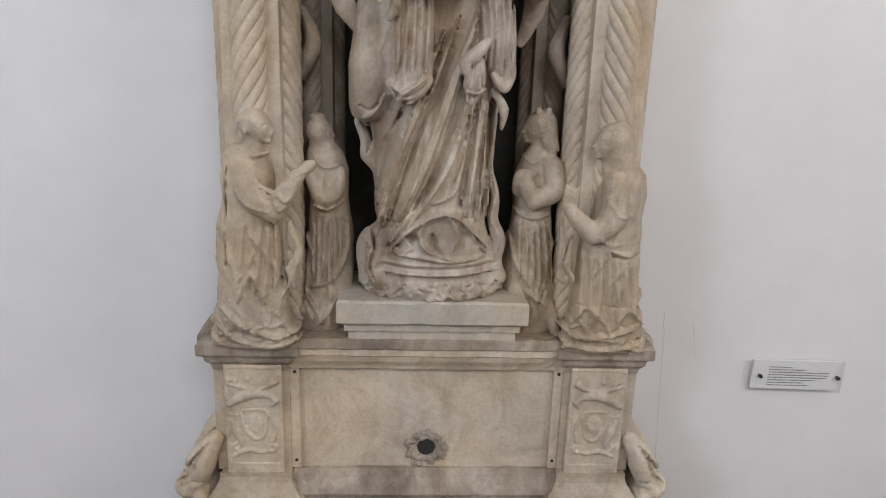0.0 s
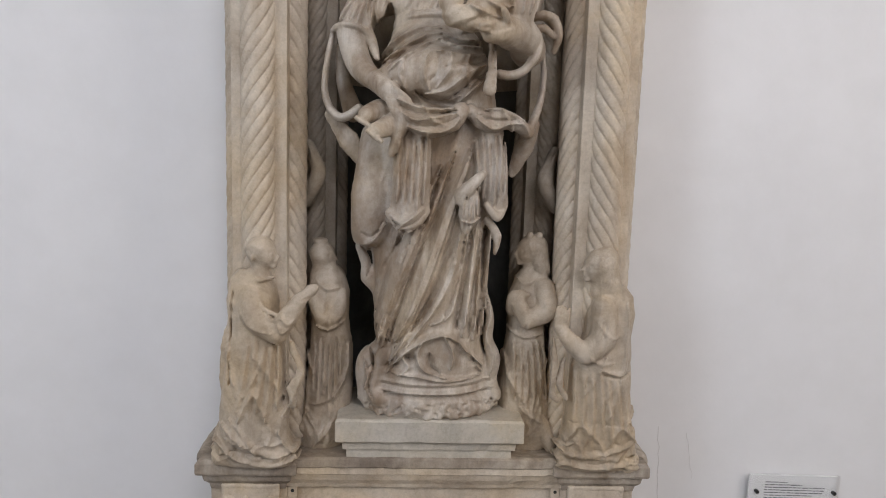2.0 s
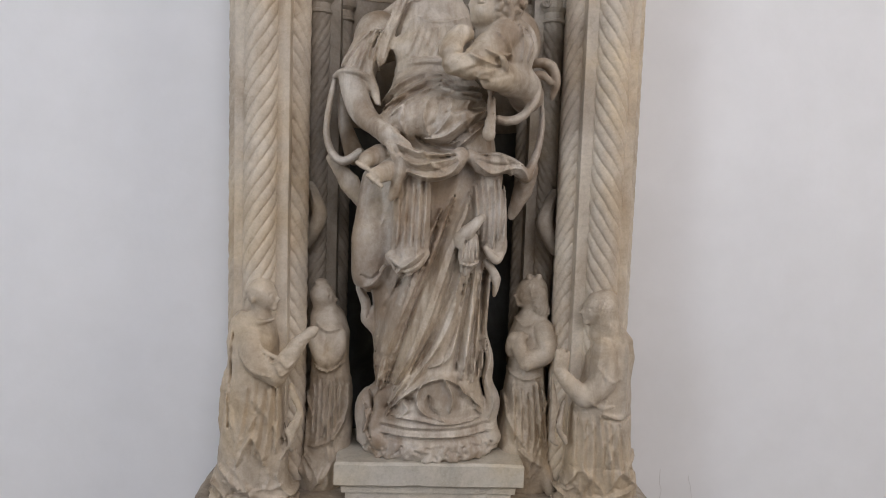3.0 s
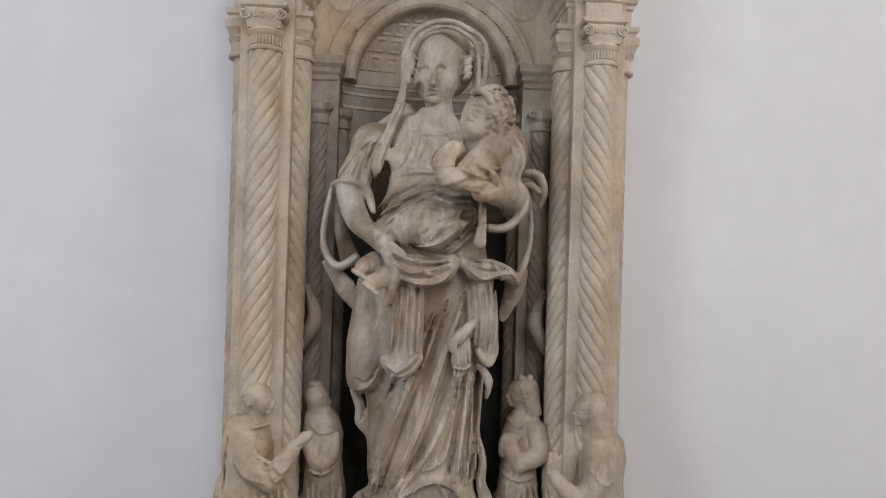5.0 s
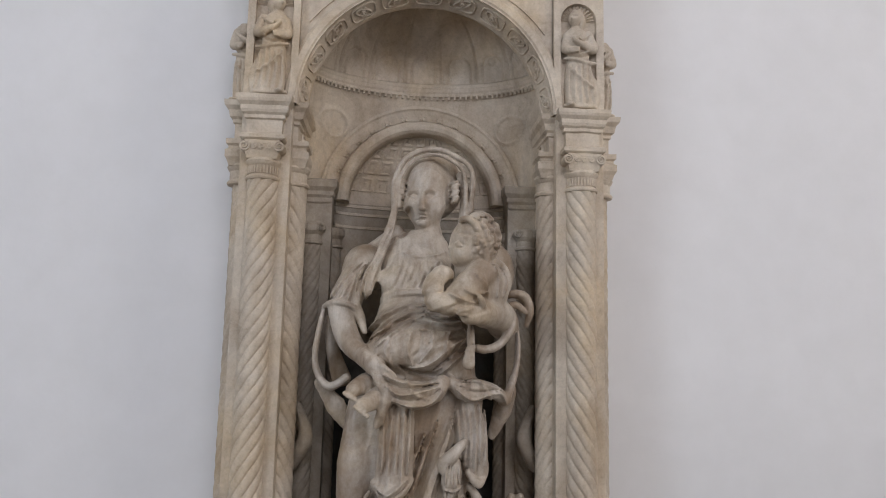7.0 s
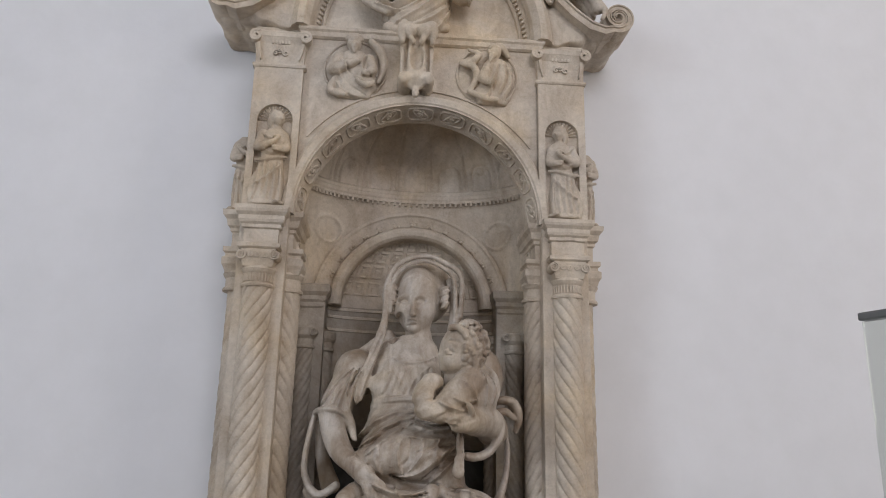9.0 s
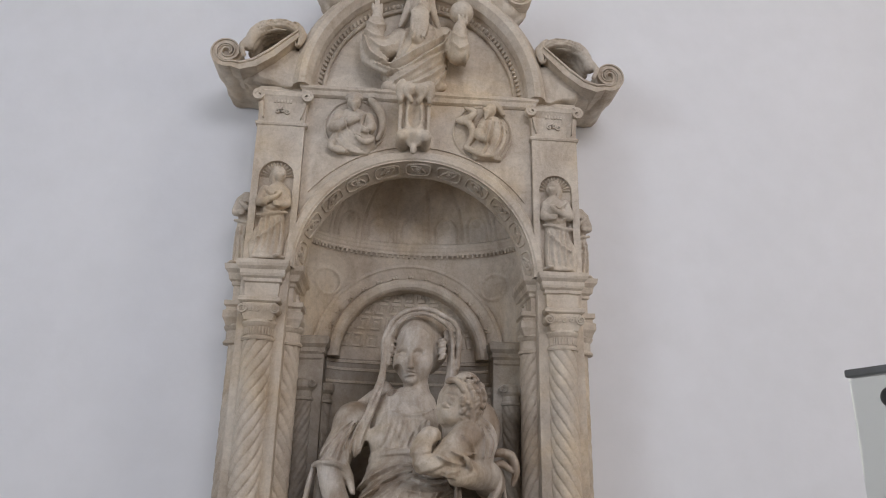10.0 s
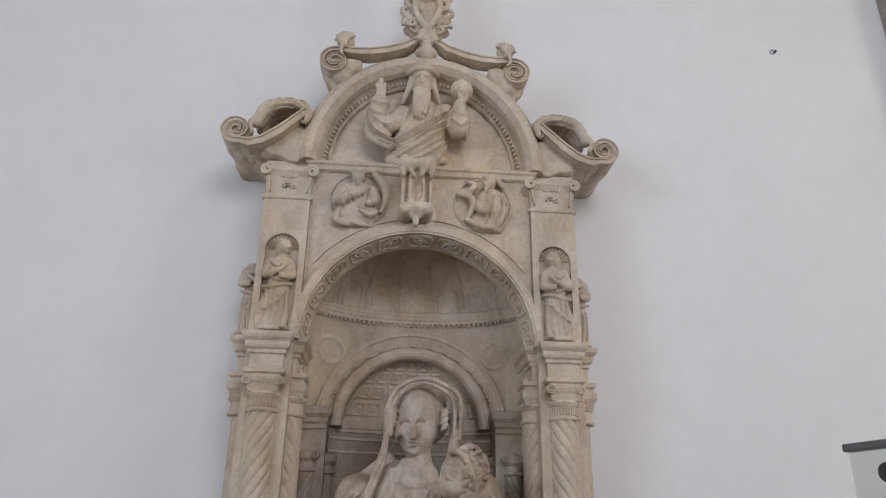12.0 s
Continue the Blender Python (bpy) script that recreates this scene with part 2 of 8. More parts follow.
class Clay:
    """A block of stone carved by adding and cutting rounded forms, then skinned as one mesh."""

    def __init__(self, lo, hi, cell):
        self.lo, self.cell = np.array(lo, float), cell
        self.n = tuple(int(math.ceil((b - a) / cell)) + 1 for a, b in zip(lo, hi))
        self.ax = [self.lo[i] + cell * np.arange(self.n[i]) for i in range(3)]
        self.f = np.full(self.n, 0.2, dtype=np.float32)

    def _sub(self, lo, hi, pad):
        sl = []
        for i in range(3):
            a = int(max(0, math.floor((lo[i] - pad - self.lo[i]) / self.cell)))
            b = int(min(self.n[i], math.ceil((hi[i] + pad - self.lo[i]) / self.cell) + 1))
            if b <= a:
                return None
            sl.append(slice(a, b))
        return tuple(sl)

    def _grid(self, sl):
        return np.meshgrid(self.ax[0][sl[0]], self.ax[1][sl[1]], self.ax[2][sl[2]], indexing="ij", sparse=True)

    def _merge(self, sl, d, k, cut):
        a = self.f[sl]
        if cut:
            d = -d
            h = np.clip(0.5 - 0.5 * (d - a) / k, 0, 1)
            self.f[sl] = a * (h) + d * (1 - h) + k * h * (1 - h)
        else:
            h = np.clip(0.5 + 0.5 * (d - a) / k, 0, 1)
            self.f[sl] = d * (1 - h) + a * h - k * h * (1 - h)

    def ball(self, c, r, k=0.012, cut=False, tilt=0.0, spin=0.0, lean=0.0):
        """An ellipsoid with half sizes r; tilt turns it about y, spin about z, lean about x (degrees)."""
        r = np.array(r if isinstance(r, tuple) else (r, r, r), float)
        m = r.max()
        sl = self._sub(np.array(c) - m, np.array(c) + m, 3 * k)
        if sl is None:
            return self
        x, y, z = self._grid(sl)
        p = np.stack(np.broadcast_arrays(x - c[0], y - c[1], z - c[2]), -1)
        if tilt or spin or lean:
            rot = np.array(Euler((radians(lean), radians(tilt), radians(spin))).to_matrix())
            p = p @ rot
        k0 = np.sqrt(((p / r) ** 2).sum(-1))
        k1 = np.sqrt(((p / (r * r)) ** 2).sum(-1))
        self._merge(sl, k0 * (k0 - 1) / np.maximum(k1, 1e-6), k, cut)
        return self

    def _rod_field(self, grid, a, b, ra, rb, flat):
        x, y, z = grid
        d = b - a
        dd = max((d * d).sum(), 1e-9)
        t = np.clip(((x - a[0]) * d[0] + (y - a[1]) * d[1] + (z - a[2]) * d[2]) / dd, 0, 1)
        q = np.sqrt((x - a[0] - t * d[0]) ** 2 + ((y - a[1] - t * d[1]) / flat) ** 2 + (z - a[2] - t * d[2]) ** 2)
        return (q - (ra + (rb - ra) * t)) * (flat if flat < 1 else 1)

    def rod(self, a, b, ra, rb=None, k=0.012, cut=False, flat=1.0):
        """A tapered rod from a to b; flat < 1 presses it thinner in y."""
        rb = ra if rb is None else rb
        m = max(ra, rb)
        a, b = np.array(a, float), np.array(b, float)
        sl = self._sub(np.minimum(a, b) - m, np.maximum(a, b) + m, 3 * k)
        if sl is None:
            return self
        self._merge(sl, self._rod_field(self._grid(sl), a, b, ra, rb, flat), k, cut)
        return self

    def line(self, pts, r, k=0.010, cut=False, flat=1.0):
        """A rounded ridge (or groove) along pts, its radius r given once or as a row along the way."""
        n = len(pts) - 1
        k = k * 0.6
        fine = []
        for i in range(n):
            p0, p1, p2, p3 = (np.array(pts[max(0, min(n, j))], float) for j in (i - 1, i, i + 1, i + 2))
            for s in (0, 0.25, 0.5, 0.75):
                fine.append(0.5 * (2 * p1 + (p2 - p0) * s + (2 * p0 - 5 * p1 + 4 * p2 - p3) * s * s + (3 * p1 - p0 - 3 * p2 + p3) * s ** 3))
        fine.append(np.array(pts[-1], float))
        m = len(fine) - 1
        rr = [r] * (m + 1) if isinstance(r, (int, float)) else list(np.interp(np.linspace(0, len(r) - 1, m + 1), range(len(r)), r))
        big = max(rr)
        lo, hi = np.min(fine, axis=0) - big, np.max(fine, axis=0) + big
        sl = self._sub(lo, hi, 3 * k)
        if sl is None:
            return self
        grid = self._grid(sl)
        d = None
        for i in range(m):
            e = self._rod_field(grid, fine[i], fine[i + 1], rr[i], rr[i + 1], flat)
            d = e if d is None else np.minimum(d, e)
        self._merge(sl, d, k, cut)
        return self

    def loft(self, rows, k=0.015, power=2.4):
        """A draped body: rows (height, x, y, half width, half depth) from the foot up."""
        zs = [r[0] for r in rows]
        m = max(max(r[3], r[4]) for r in rows)
        lo = (min(r[1] - r[3] for r in rows), min(r[2] - r[4] for r in rows), zs[0])
        hi = (max(r[1] + r[3] for r in rows), max(r[2] + r[4] for r in rows), zs[-1])
        sl = self._sub(lo, hi, 0.02)
        x, y, z = self._grid(sl)
        cx, cy, rx, ry = (np.interp(z, zs, [r[i] for r in rows]) for i in (1, 2, 3, 4))
        q = (np.abs((x - cx) / rx) ** power + np.abs((y - cy) / ry) ** power) ** (1 / power)
        d = (q - 1) * np.minimum(rx, ry)
        d = np.maximum(d, np.maximum(zs[0] - z, z - zs[-1]))
        self._merge(sl, d, k, False)
        return self

    def fold(self, pts, width, amp, back=9.0, sharp=1.0):
        """Raises (or, with amp below 0, sinks) a fold along pts on whatever stands there, seen from the front."""
        n = len(pts) - 1
        fine = []
        for i in range(n):
            p0, p1, p2, p3 = (np.array((pts[max(0, min(n, j))][0], pts[max(0, min(n, j))][-1]), float) for j in (i - 1, i, i + 1, i + 2))
            for t in (0, 0.25, 0.5, 0.75):
                fine.append(0.5 * (2 * p1 + (p2 - p0) * t + (2 * p0 - 5 * p1 + 4 * p2 - p3) * t * t + (3 * p1 - p0 - 3 * p2 + p3) * t ** 3))
        fine.append(np.array((pts[-1][0], pts[-1][-1]), float))
        fine = np.array(fine)
        lo, hi = fine.min(0) - width, fine.max(0) + width
        sl = self._sub((lo[0], -9, lo[1]), (hi[0], min(back, 9), hi[1]), 0)
        if sl is None:
            return self
        x, z = self.ax[0][sl[0]][:, None], self.ax[2][sl[2]][None, :]
        best = np.full((x.shape[0], z.shape[1]), 9.0)
        m = len(fine) - 1
        for i in range(m):
            a, b = fine[i], fine[i + 1]
            d = b - a
            t = np.clip(((x - a[0]) * d[0] + (z - a[1]) * d[1]) / max((d * d).sum(), 1e-9), 0, 1)
            end = min(1.0, 3.2 * min(i + 0.5, m - i - 0.5) / m + 0.08)
            best = np.minimum(best, np.hypot(x - a[0] - t * d[0], z - a[1] - t * d[1]) / end)
        w = np.clip(1 - best / width, 0, 1)
        w = w ** sharp * (0.35 + 0.65 * w)
        self.f[sl] -= (amp * w)[:, None, :].astype(np.float32)
        return self

    def folds(self, tops, feet, width, amp, lean=0.0, back=9.0):
        """A fan of folds from the first line (x0, x1, z) to the second, with valleys between."""
        (a0, a1, az, n), (b0, b1, bz) = tops, feet
        for i in range(n):
            f = (i + 0.5) / n
            h = 0.5 / n
            wob = 0.12 * math.sin(i * 2.4 + n)
            p, q = a0 + (a1 - a0) * (f + h * wob), b0 + (b1 - b0) * (f - h * wob)
            top = az - abs(az - bz) * 0.10 * (0.5 + 0.5 * math.sin(i * 4.1))
            foot = bz + abs(az - bz) * 0.12 * (0.5 + 0.5 * math.sin(i * 3.3 + 1))
            self.fold([(p, top), ((p + q) / 2 + lean, (top + foot) / 2), (q, foot)], width, amp * (0.8 + 0.3 * math.sin(i * 5.0)), back)
            if i < n - 1:
                g = (i + 1.0) / n
                p, q = a0 + (a1 - a0) * g, b0 + (b1 - b0) * g
                self.fold([(p, top), ((p + q) / 2 + lean, (top + foot) / 2), (q, foot)], width * 0.7, -amp * 0.55, back)
        return self

    def slab(self, lo, hi, r=0.01, k=0.01, cut=False):
        c, h = (np.array(lo) + np.array(hi)) / 2, (np.array(hi) - np.array(lo)) / 2 - r
        sl = self._sub(lo, hi, 3 * k)
        if sl is None:
            return self
        x, y, z = self._grid(sl)
        qx, qy, qz = np.abs(x - c[0]) - h[0], np.abs(y - c[1]) - h[1], np.abs(z - c[2]) - h[2]
        d = np.sqrt(np.maximum(qx, 0) ** 2 + np.maximum(qy, 0) ** 2 + np.maximum(qz, 0) ** 2) + np.minimum(np.maximum(qx, np.maximum(qy, qz)), 0) - r
        self._merge(sl, d, k, cut)
        return self

    def wear(self, amount, size, seed=0):
        """Uneven hand-carved surface."""
        rng = np.random.RandomState(seed)
        x, y, z = (self.ax[0][:, None, None], self.ax[1][None, :, None], self.ax[2][None, None, :])
        w = 0
        for i in range(9):
            kx, ky, kz = rng.normal(size=3) * 2 * math.pi / (size * (0.5 + 0.25 * i))
            w = w + np.sin(kx * x + ky * y + kz * z + rng.uniform(0, 6.28))
        self.f += (w * amount / 3).astype(np.float32)
        return self

    def mesh(self, name):
        f, n = self.f, self.n
        f[0], f[-1], f[:, 0], f[:, -1], f[:, :, 0], f[:, :, -1] = (0.05,) * 6
        neg = f < 0
        corner = [(i, j, k) for i in (0, 1) for j in (0, 1) for k in (0, 1)]
        m = tuple(v - 1 for v in n)
        cnt = np.zeros(m, dtype=np.int8)
        for i, j, k in corner:
            cnt += neg[i:i + m[0], j:j + m[1], k:k + m[2]]
        act = np.argwhere((cnt > 0) & (cnt < 8))
        idx = np.full(m, -1, dtype=np.int64)
        idx[tuple(act.T)] = np.arange(len(act))
        vals = {c: f[act[:, 0] + c[0], act[:, 1] + c[1], act[:, 2] + c[2]] for c in corner}
        acc, num = np.zeros((len(act), 3)), np.zeros(len(act))
        for a in corner:
            for ax in range(3):
                if a[ax] == 0:
                    b = tuple(1 if i == ax else a[i] for i in range(3))
                    va, vb = vals[a], vals[b]
                    x = (va < 0) != (vb < 0)
                    t = np.where(x, va / np.where(x, va - vb, 1), 0)
                    p = np.tile(np.array(a, float), (len(act), 1))
                    p[:, ax] += t
                    acc[x] += p[x]
                    num[x] += 1
        verts = (act + acc / num[:, None]) * self.cell + self.lo
        quads = []
        for ax in range(3):
            o1, o2 = [i for i in range(3) if i != ax]
            s0, s1 = [slice(1, v - 1) for v in n], [slice(1, v - 1) for v in n]
            s0[ax], s1[ax] = slice(0, n[ax] - 1), slice(1, n[ax])
            a, b = neg[tuple(s0)], neg[tuple(s1)]
            e = np.argwhere(a != b)
            e[:, o1] += 1
            e[:, o2] += 1
            flip = neg[tuple(e.T)]
            q = []
            for d1, d2 in ((-1, -1), (0, -1), (0, 0), (-1, 0)):
                c = e.copy()
                c[:, o1] += d1
                c[:, o2] += d2
                q.append(idx[tuple(c.T)])
            q = np.stack(q, 1)
            if ax == 1:
                flip = ~flip
            q[~flip] = q[~flip][:, ::-1]
            quads.append(q)
        quads = np.concatenate(quads)
        me = bpy.data.meshes.new(name)
        me.from_pydata(verts.tolist(), [], quads.tolist())
        me.update()
        return me


# ---- the room ----


def structure(name, label, category, bm, mat):
    return tagged(part(name, bm, mat), label, category, kind="structure")


structure("floor", "worn grey-brown stone floor of the hall", "floor", box(bmesh.new(), -4.4, 4.8, -5.3, 0.6, -0.2, 0.0), FLOOR_MAT)
structure("ceiling", "plain white plaster ceiling high above", "ceiling", box(bmesh.new(), -4.4, 4.8, -5.3, 0.6, 5.8, 6.0), WHITE)


def holed_wall(bm, outer, hole, y0, y1):
    """A wall in the x-z plane with one opening."""
    (x0, z0, x1, z1), (a0, c0, a1, c1) = outer, hole
    for b in ((x0, a0, z0, z1), (a1, x1, z0, z1), (a0, a1, z0, c0), (a0, a1, c1, z1)):
        box(bm, b[0], b[1], y0, y1, b[2], b[3])
    return bm


structure("wall_north", "white plastered wall with hairline cracks", "wall", holed_wall(bmesh.new(), (-4.4, 0, 4.8, 5.8), (-0.50, 0.87, 0.50, 3.30), WALL, 0.6), WHITE)


def side_wall(name, x0, x1, ya, yb, label):
    bm = bmesh.new()
    for b in ((-5.3, ya, 0, 5.8), (yb, WALL, 0, 5.8), (ya, yb, 0, 2.0), (ya, yb, 4.4, 5.8)):
        box(bm, x0, x1, b[0], b[1], b[2], b[3])
    structure(name, label, "wall", bm, WHITE)


side_wall("wall_west", -4.4, -4.1, -4.9, -3.2, "white plastered side wall with a tall window")
side_wall("wall_east", 4.5, 4.8, -3.9, -2.2, "white plastered side wall with a tall window")
structure("wall_south", "white plastered wall with a high window", "wall", holed_wall(bmesh.new(), (-4.1, 0, 4.5, 5.8), (-0.2, 4.1, 2.4, 5.6), -5.3, -5.0), WHITE)
structure("stone_pilaster", "plain grey stone pilaster against the white wall", "pilaster", box(bmesh.new(), 2.185, 2.75, 0.10, WALL - 0.002, 0.0, 5.8, 0.008), GREY_STONE)

# ---- the shrine: base and pedestal ----
shrine = thing("wall_shrine", "tall aged marble wall shrine with twisted columns and arched niche", "shrine")


def base_part():
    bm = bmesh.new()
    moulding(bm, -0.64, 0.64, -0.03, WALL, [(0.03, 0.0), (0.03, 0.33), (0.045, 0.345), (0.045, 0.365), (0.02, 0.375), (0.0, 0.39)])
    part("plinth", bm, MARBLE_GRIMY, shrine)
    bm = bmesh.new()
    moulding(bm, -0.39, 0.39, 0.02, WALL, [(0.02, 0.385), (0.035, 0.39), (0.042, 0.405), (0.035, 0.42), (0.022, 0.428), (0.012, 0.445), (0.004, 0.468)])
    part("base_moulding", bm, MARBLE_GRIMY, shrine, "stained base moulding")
    bm = bmesh.new()
    box(bm, -0.40, 0.40, 0.032, WALL, 0.46, 0.81)
    for b in ((-0.40, -0.372, 0.47, 0.80), (0.372, 0.40, 0.47, 0.80)):
        box(bm, b[0], b[1], 0.018, 0.04, b[2], b[3], 0.003)
    part("front_panel", bm, MARBLE, shrine, "stained marble panel with a spout hole")
    c = Clay((-0.09, -0.01, 0.45), (0.09, 0.06, 0.62), 0.003)
    rng = random.Random(9)
    for i in range(26):
        a = i * 2 * math.pi / 26
        r = rng.uniform(0.034, 0.050) if i % 3 else rng.uniform(0.048, 0.066)
        c.ball((0.001 + r * math.cos(a), 0.031, 0.534 + 0.95 * r * math.sin(a)), (rng.uniform(0.008, 0.016), rng.uniform(0.006, 0.012), rng.uniform(0.008, 0.015)), 0.006, tilt=rng.uniform(0, 90))
    for i in range(110):
        a, r = rng.uniform(0, 6.283), 0.028 + 0.034 * rng.random() ** 1.5
        c.ball((0.001 + r * math.cos(a), 0.033, 0.534 + 0.95 * r * math.sin(a) - 0.012 * (r > 0.045)), (rng.uniform(0.003, 0.008), rng.uniform(0.003, 0.008), rng.uniform(0.003, 0.009)), 0.003, cut=i % 3 == 0)
    c.wear(0.0015, 0.016, 4)
    c.rod((0.001, -0.01, 0.537), (0.001, 0.05, 0.537), 0.0265, 0.0265, 0.004, cut=True)
    link_mesh("spout_rim", c.mesh("spout_rim"), MARBLE_GRIMY, shrine, "chipped stone rim round the spout hole", True)
    bm = bmesh.new()
    rings(bm, [[(0.001 + 0.0265 * math.cos(i * math.pi / 12), y, 0.537 + 0.0265 * math.sin(i * math.pi / 12)) for i in range(24)] for y in (0.027, 0.031)])
    part("spout_hole", bm, DARK, shrine, "dark spout hole")
    for x in (-0.386, 0.386):
        for z in (0.785, 0.497):
            part("pin_hole", lathe_y(x, 0.016, z, 0.005), DARK, shrine)
    # continuous ledge
    bm = bmesh.new()
    moulding(bm, -0.40, 0.40, 0.015, WALL, [(0.004, 0.80), (0.008, 0.812), (0.02, 0.83), (0.026, 0.848), (0.032, 0.852), (0.032, 0.872)])
    part("ledge", bm, MARBLE, shrine)
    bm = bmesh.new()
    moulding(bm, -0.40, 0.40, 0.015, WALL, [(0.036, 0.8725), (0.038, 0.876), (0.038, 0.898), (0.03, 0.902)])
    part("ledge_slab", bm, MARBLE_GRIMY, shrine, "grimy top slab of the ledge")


def lathe_y(x, y, z, r, n=12, t=0.006):
    bm = bmesh.new()
    return rings(bm, [[(x + r * math.cos(2 * math.pi * i / n), yy, z + r * math.sin(2 * math.pi * i / n)) for i in range(n)] for yy in (y, y + t)])


def pedestal(s):
    """One of the two pedestals under the columns; s is -1 or 1."""
    xs = sorted((s * 0.40, s * 0.62))
    inner, outer = s * 0.40, s * 0.62
    bm = bmesh.new()
    box(bm, xs[0], xs[1], 0.02, WALL, 0.462, 0.81, 0.003)
    x2 = sorted((s * 0.42, s * 0.586))
    box(bm, x2[0], x2[1], 0.0, 0.03, 0.468, 0.806, 0.004)
    body = part("pedestal", bm, MARBLE, shrine)
    # sunk panel with a carved ribbon shield
    cx = s * 0.503
    c = Clay((cx - 0.09, -0.03, 0.455), (cx + 0.09, 0.02, 0.82), 0.003)
    c.slab((cx - 0.083, -0.002, 0.462), (cx + 0.083, 0.016, 0.812), 0.003)
    c.slab((cx - 0.070, -0.02, 0.50), (cx + 0.070, 0.004, 0.798), 0.003, 0.004, cut=True)
    q = 0.003

    def g(u, v, y=0.0):
        return (cx - s * u, q + y, 0.635 + v)

    def band(way, r, k=0.003):
        c.line([g(u, v, -0.003) for u, v in way], r, k)

    # ribbon with knotted and flared ends, a furled sheet, and a shield between leaves
    c.ball(g(-0.058, 0.126), (0.017, 0.013, 0.018), 0.004)
    c.ball(g(-0.060, 0.124, -0.012), (0.007, 0.006, 0.008), 0.003, cut=True)
    band([(-0.052, 0.116), (-0.012, 0.104), (0.034, 0.108), (0.058, 0.128)], (0.008, 0.009, 0.007, 0.014))
    c.ball(g(-0.014, 0.132), (0.008, 0.010, 0.011), 0.004)
    band([(-0.068, 0.056), (-0.040, 0.078), (0.004, 0.092), (0.044, 0.084)], (0.010, 0.016, 0.017, 0.009))
    c.fold([(g(-0.070, 0.040)[0], 0.675), (g(-0.02, 0.06)[0], 0.700), (g(0.044, 0.07)[0], 0.706)], 0.007, -0.012)
    band([(0.044, 0.084), (0.062, 0.066), (0.050, 0.050)], (0.007, 0.009, 0.006))
    band([(0.036, 0.036), (0.052, 0.000), (0.060, -0.030)], (0.004, 0.006, 0.004))
    band([(-0.036, 0.028), (-0.026, -0.024), (0.000, -0.056), (0.026, -0.046), (0.036, 0.004), (0.030, 0.036), (-0.034, 0.036)], (0.0055, 0.007, 0.007, 0.006, 0.005, 0.005, 0.005))
    c.ball(g(0.002, -0.006), (0.024, 0.010, 0.034), 0.005)
    band([(-0.070, 0.022), (-0.046, 0.020)], (0.006, 0.004))
    band([(-0.062, 0.004), (-0.050, -0.030), (-0.036, -0.072)], (0.007, 0.014, 0.007))
    c.ball(g(-0.052, -0.082), (0.017, 0.011, 0.019), 0.005)
    c.ball(g(-0.050, -0.080, -0.012), (0.008, 0.007, 0.010), 0.003, cut=True)
    band([(-0.062, -0.112), (-0.020, -0.090), (0.016, -0.100), (0.046, -0.094)], (0.006, 0.010, 0.008, 0.007))
    c.ball(g(0.050, -0.086), (0.018, 0.011, 0.019), 0.005)
    c.ball(g(0.050, -0.084, -0.012), (0.008, 0.007, 0.009), 0.003, cut=True)
    band([(0.058, -0.034), (0.050, -0.060)], (0.006, 0.010))
    c.wear(0.0009, 0.03, 3 + s)
    link_mesh("carved_panel", c.mesh("carved_panel"), MARBLE, body, "worn carved shield with fluttering ribbons", True)
    # stepped base under the pedestal
    bm = bmesh.new()
    moulding(bm, x2[0] - 0.012, x2[1] + 0.012, 0.0, WALL, [(0.05, 0.375), (0.05, 0.39), (0.045, 0.40), (0.030, 0.415), (0.014, 0.44), (0.010, 0.455), (0.010, 0.468)])
    part("pedestal_base", bm, MARBLE_KNEEL, shrine)
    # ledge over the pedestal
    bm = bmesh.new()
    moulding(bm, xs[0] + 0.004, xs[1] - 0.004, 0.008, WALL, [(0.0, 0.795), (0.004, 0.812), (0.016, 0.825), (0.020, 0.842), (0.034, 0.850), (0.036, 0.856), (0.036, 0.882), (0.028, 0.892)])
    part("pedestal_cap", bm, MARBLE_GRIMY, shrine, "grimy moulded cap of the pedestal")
    # leaf volutes at the outer foot and at the ledge's end
    c = Clay((min(outer - 0.03 * s, outer + 0.14 * s), -0.06, 0.33), (max(outer - 0.03 * s, outer + 0.14 * s), 0.24, 0.62), 0.006)
    ox = outer
    for j, yy in enumerate((0.0, 0.09, 0.18)):
        c.line([(ox, yy + 0.02, 0.57), (ox + s * 0.03, yy, 0.53), (ox + s * 0.055, yy - 0.01, 0.47), (ox + s * 0.085, yy - 0.01, 0.43)], (0.026, 0.044, 0.034), 0.014)
        c.rod((ox + s * 0.04, yy - 0.03, 0.50), (ox + s * 0.085, yy - 0.03, 0.45), 0.007, 0.007, 0.005, cut=True)
    c.rod((ox + s * 0.078, -0.03, 0.425), (ox + s * 0.078, 0.22, 0.425), 0.024, 0.024, 0.008)
    c.rod((ox + s * 0.04, -0.035, 0.405), (ox + s * 0.04, 0.22, 0.405), 0.022, 0.022, 0.01)
    c.slab((min(ox, ox + s * 0.09), -0.03, 0.34), (max(ox, ox + s * 0.09), 0.22, 0.40), 0.01)
    for j in range(4):
        q = 0.012 * j
        c.fold([(ox + s * (0.012 + q), 0.575 - q), (ox + s * (0.045 + q), 0.525 - q), (ox + s * (0.060 + q), 0.47 - q)], 0.010, -0.012)
    c.fold([(ox + s * 0.03, 0.455), (ox + s * 0.07, 0.462), (ox + s * 0.11, 0.445)], 0.010, -0.012)
    c.wear(0.0016, 0.05, 11)
    link_mesh("foot_scroll", c.mesh("foot_scroll"), MARBLE, shrine, "weathered carved leaf scroll at the foot", True)
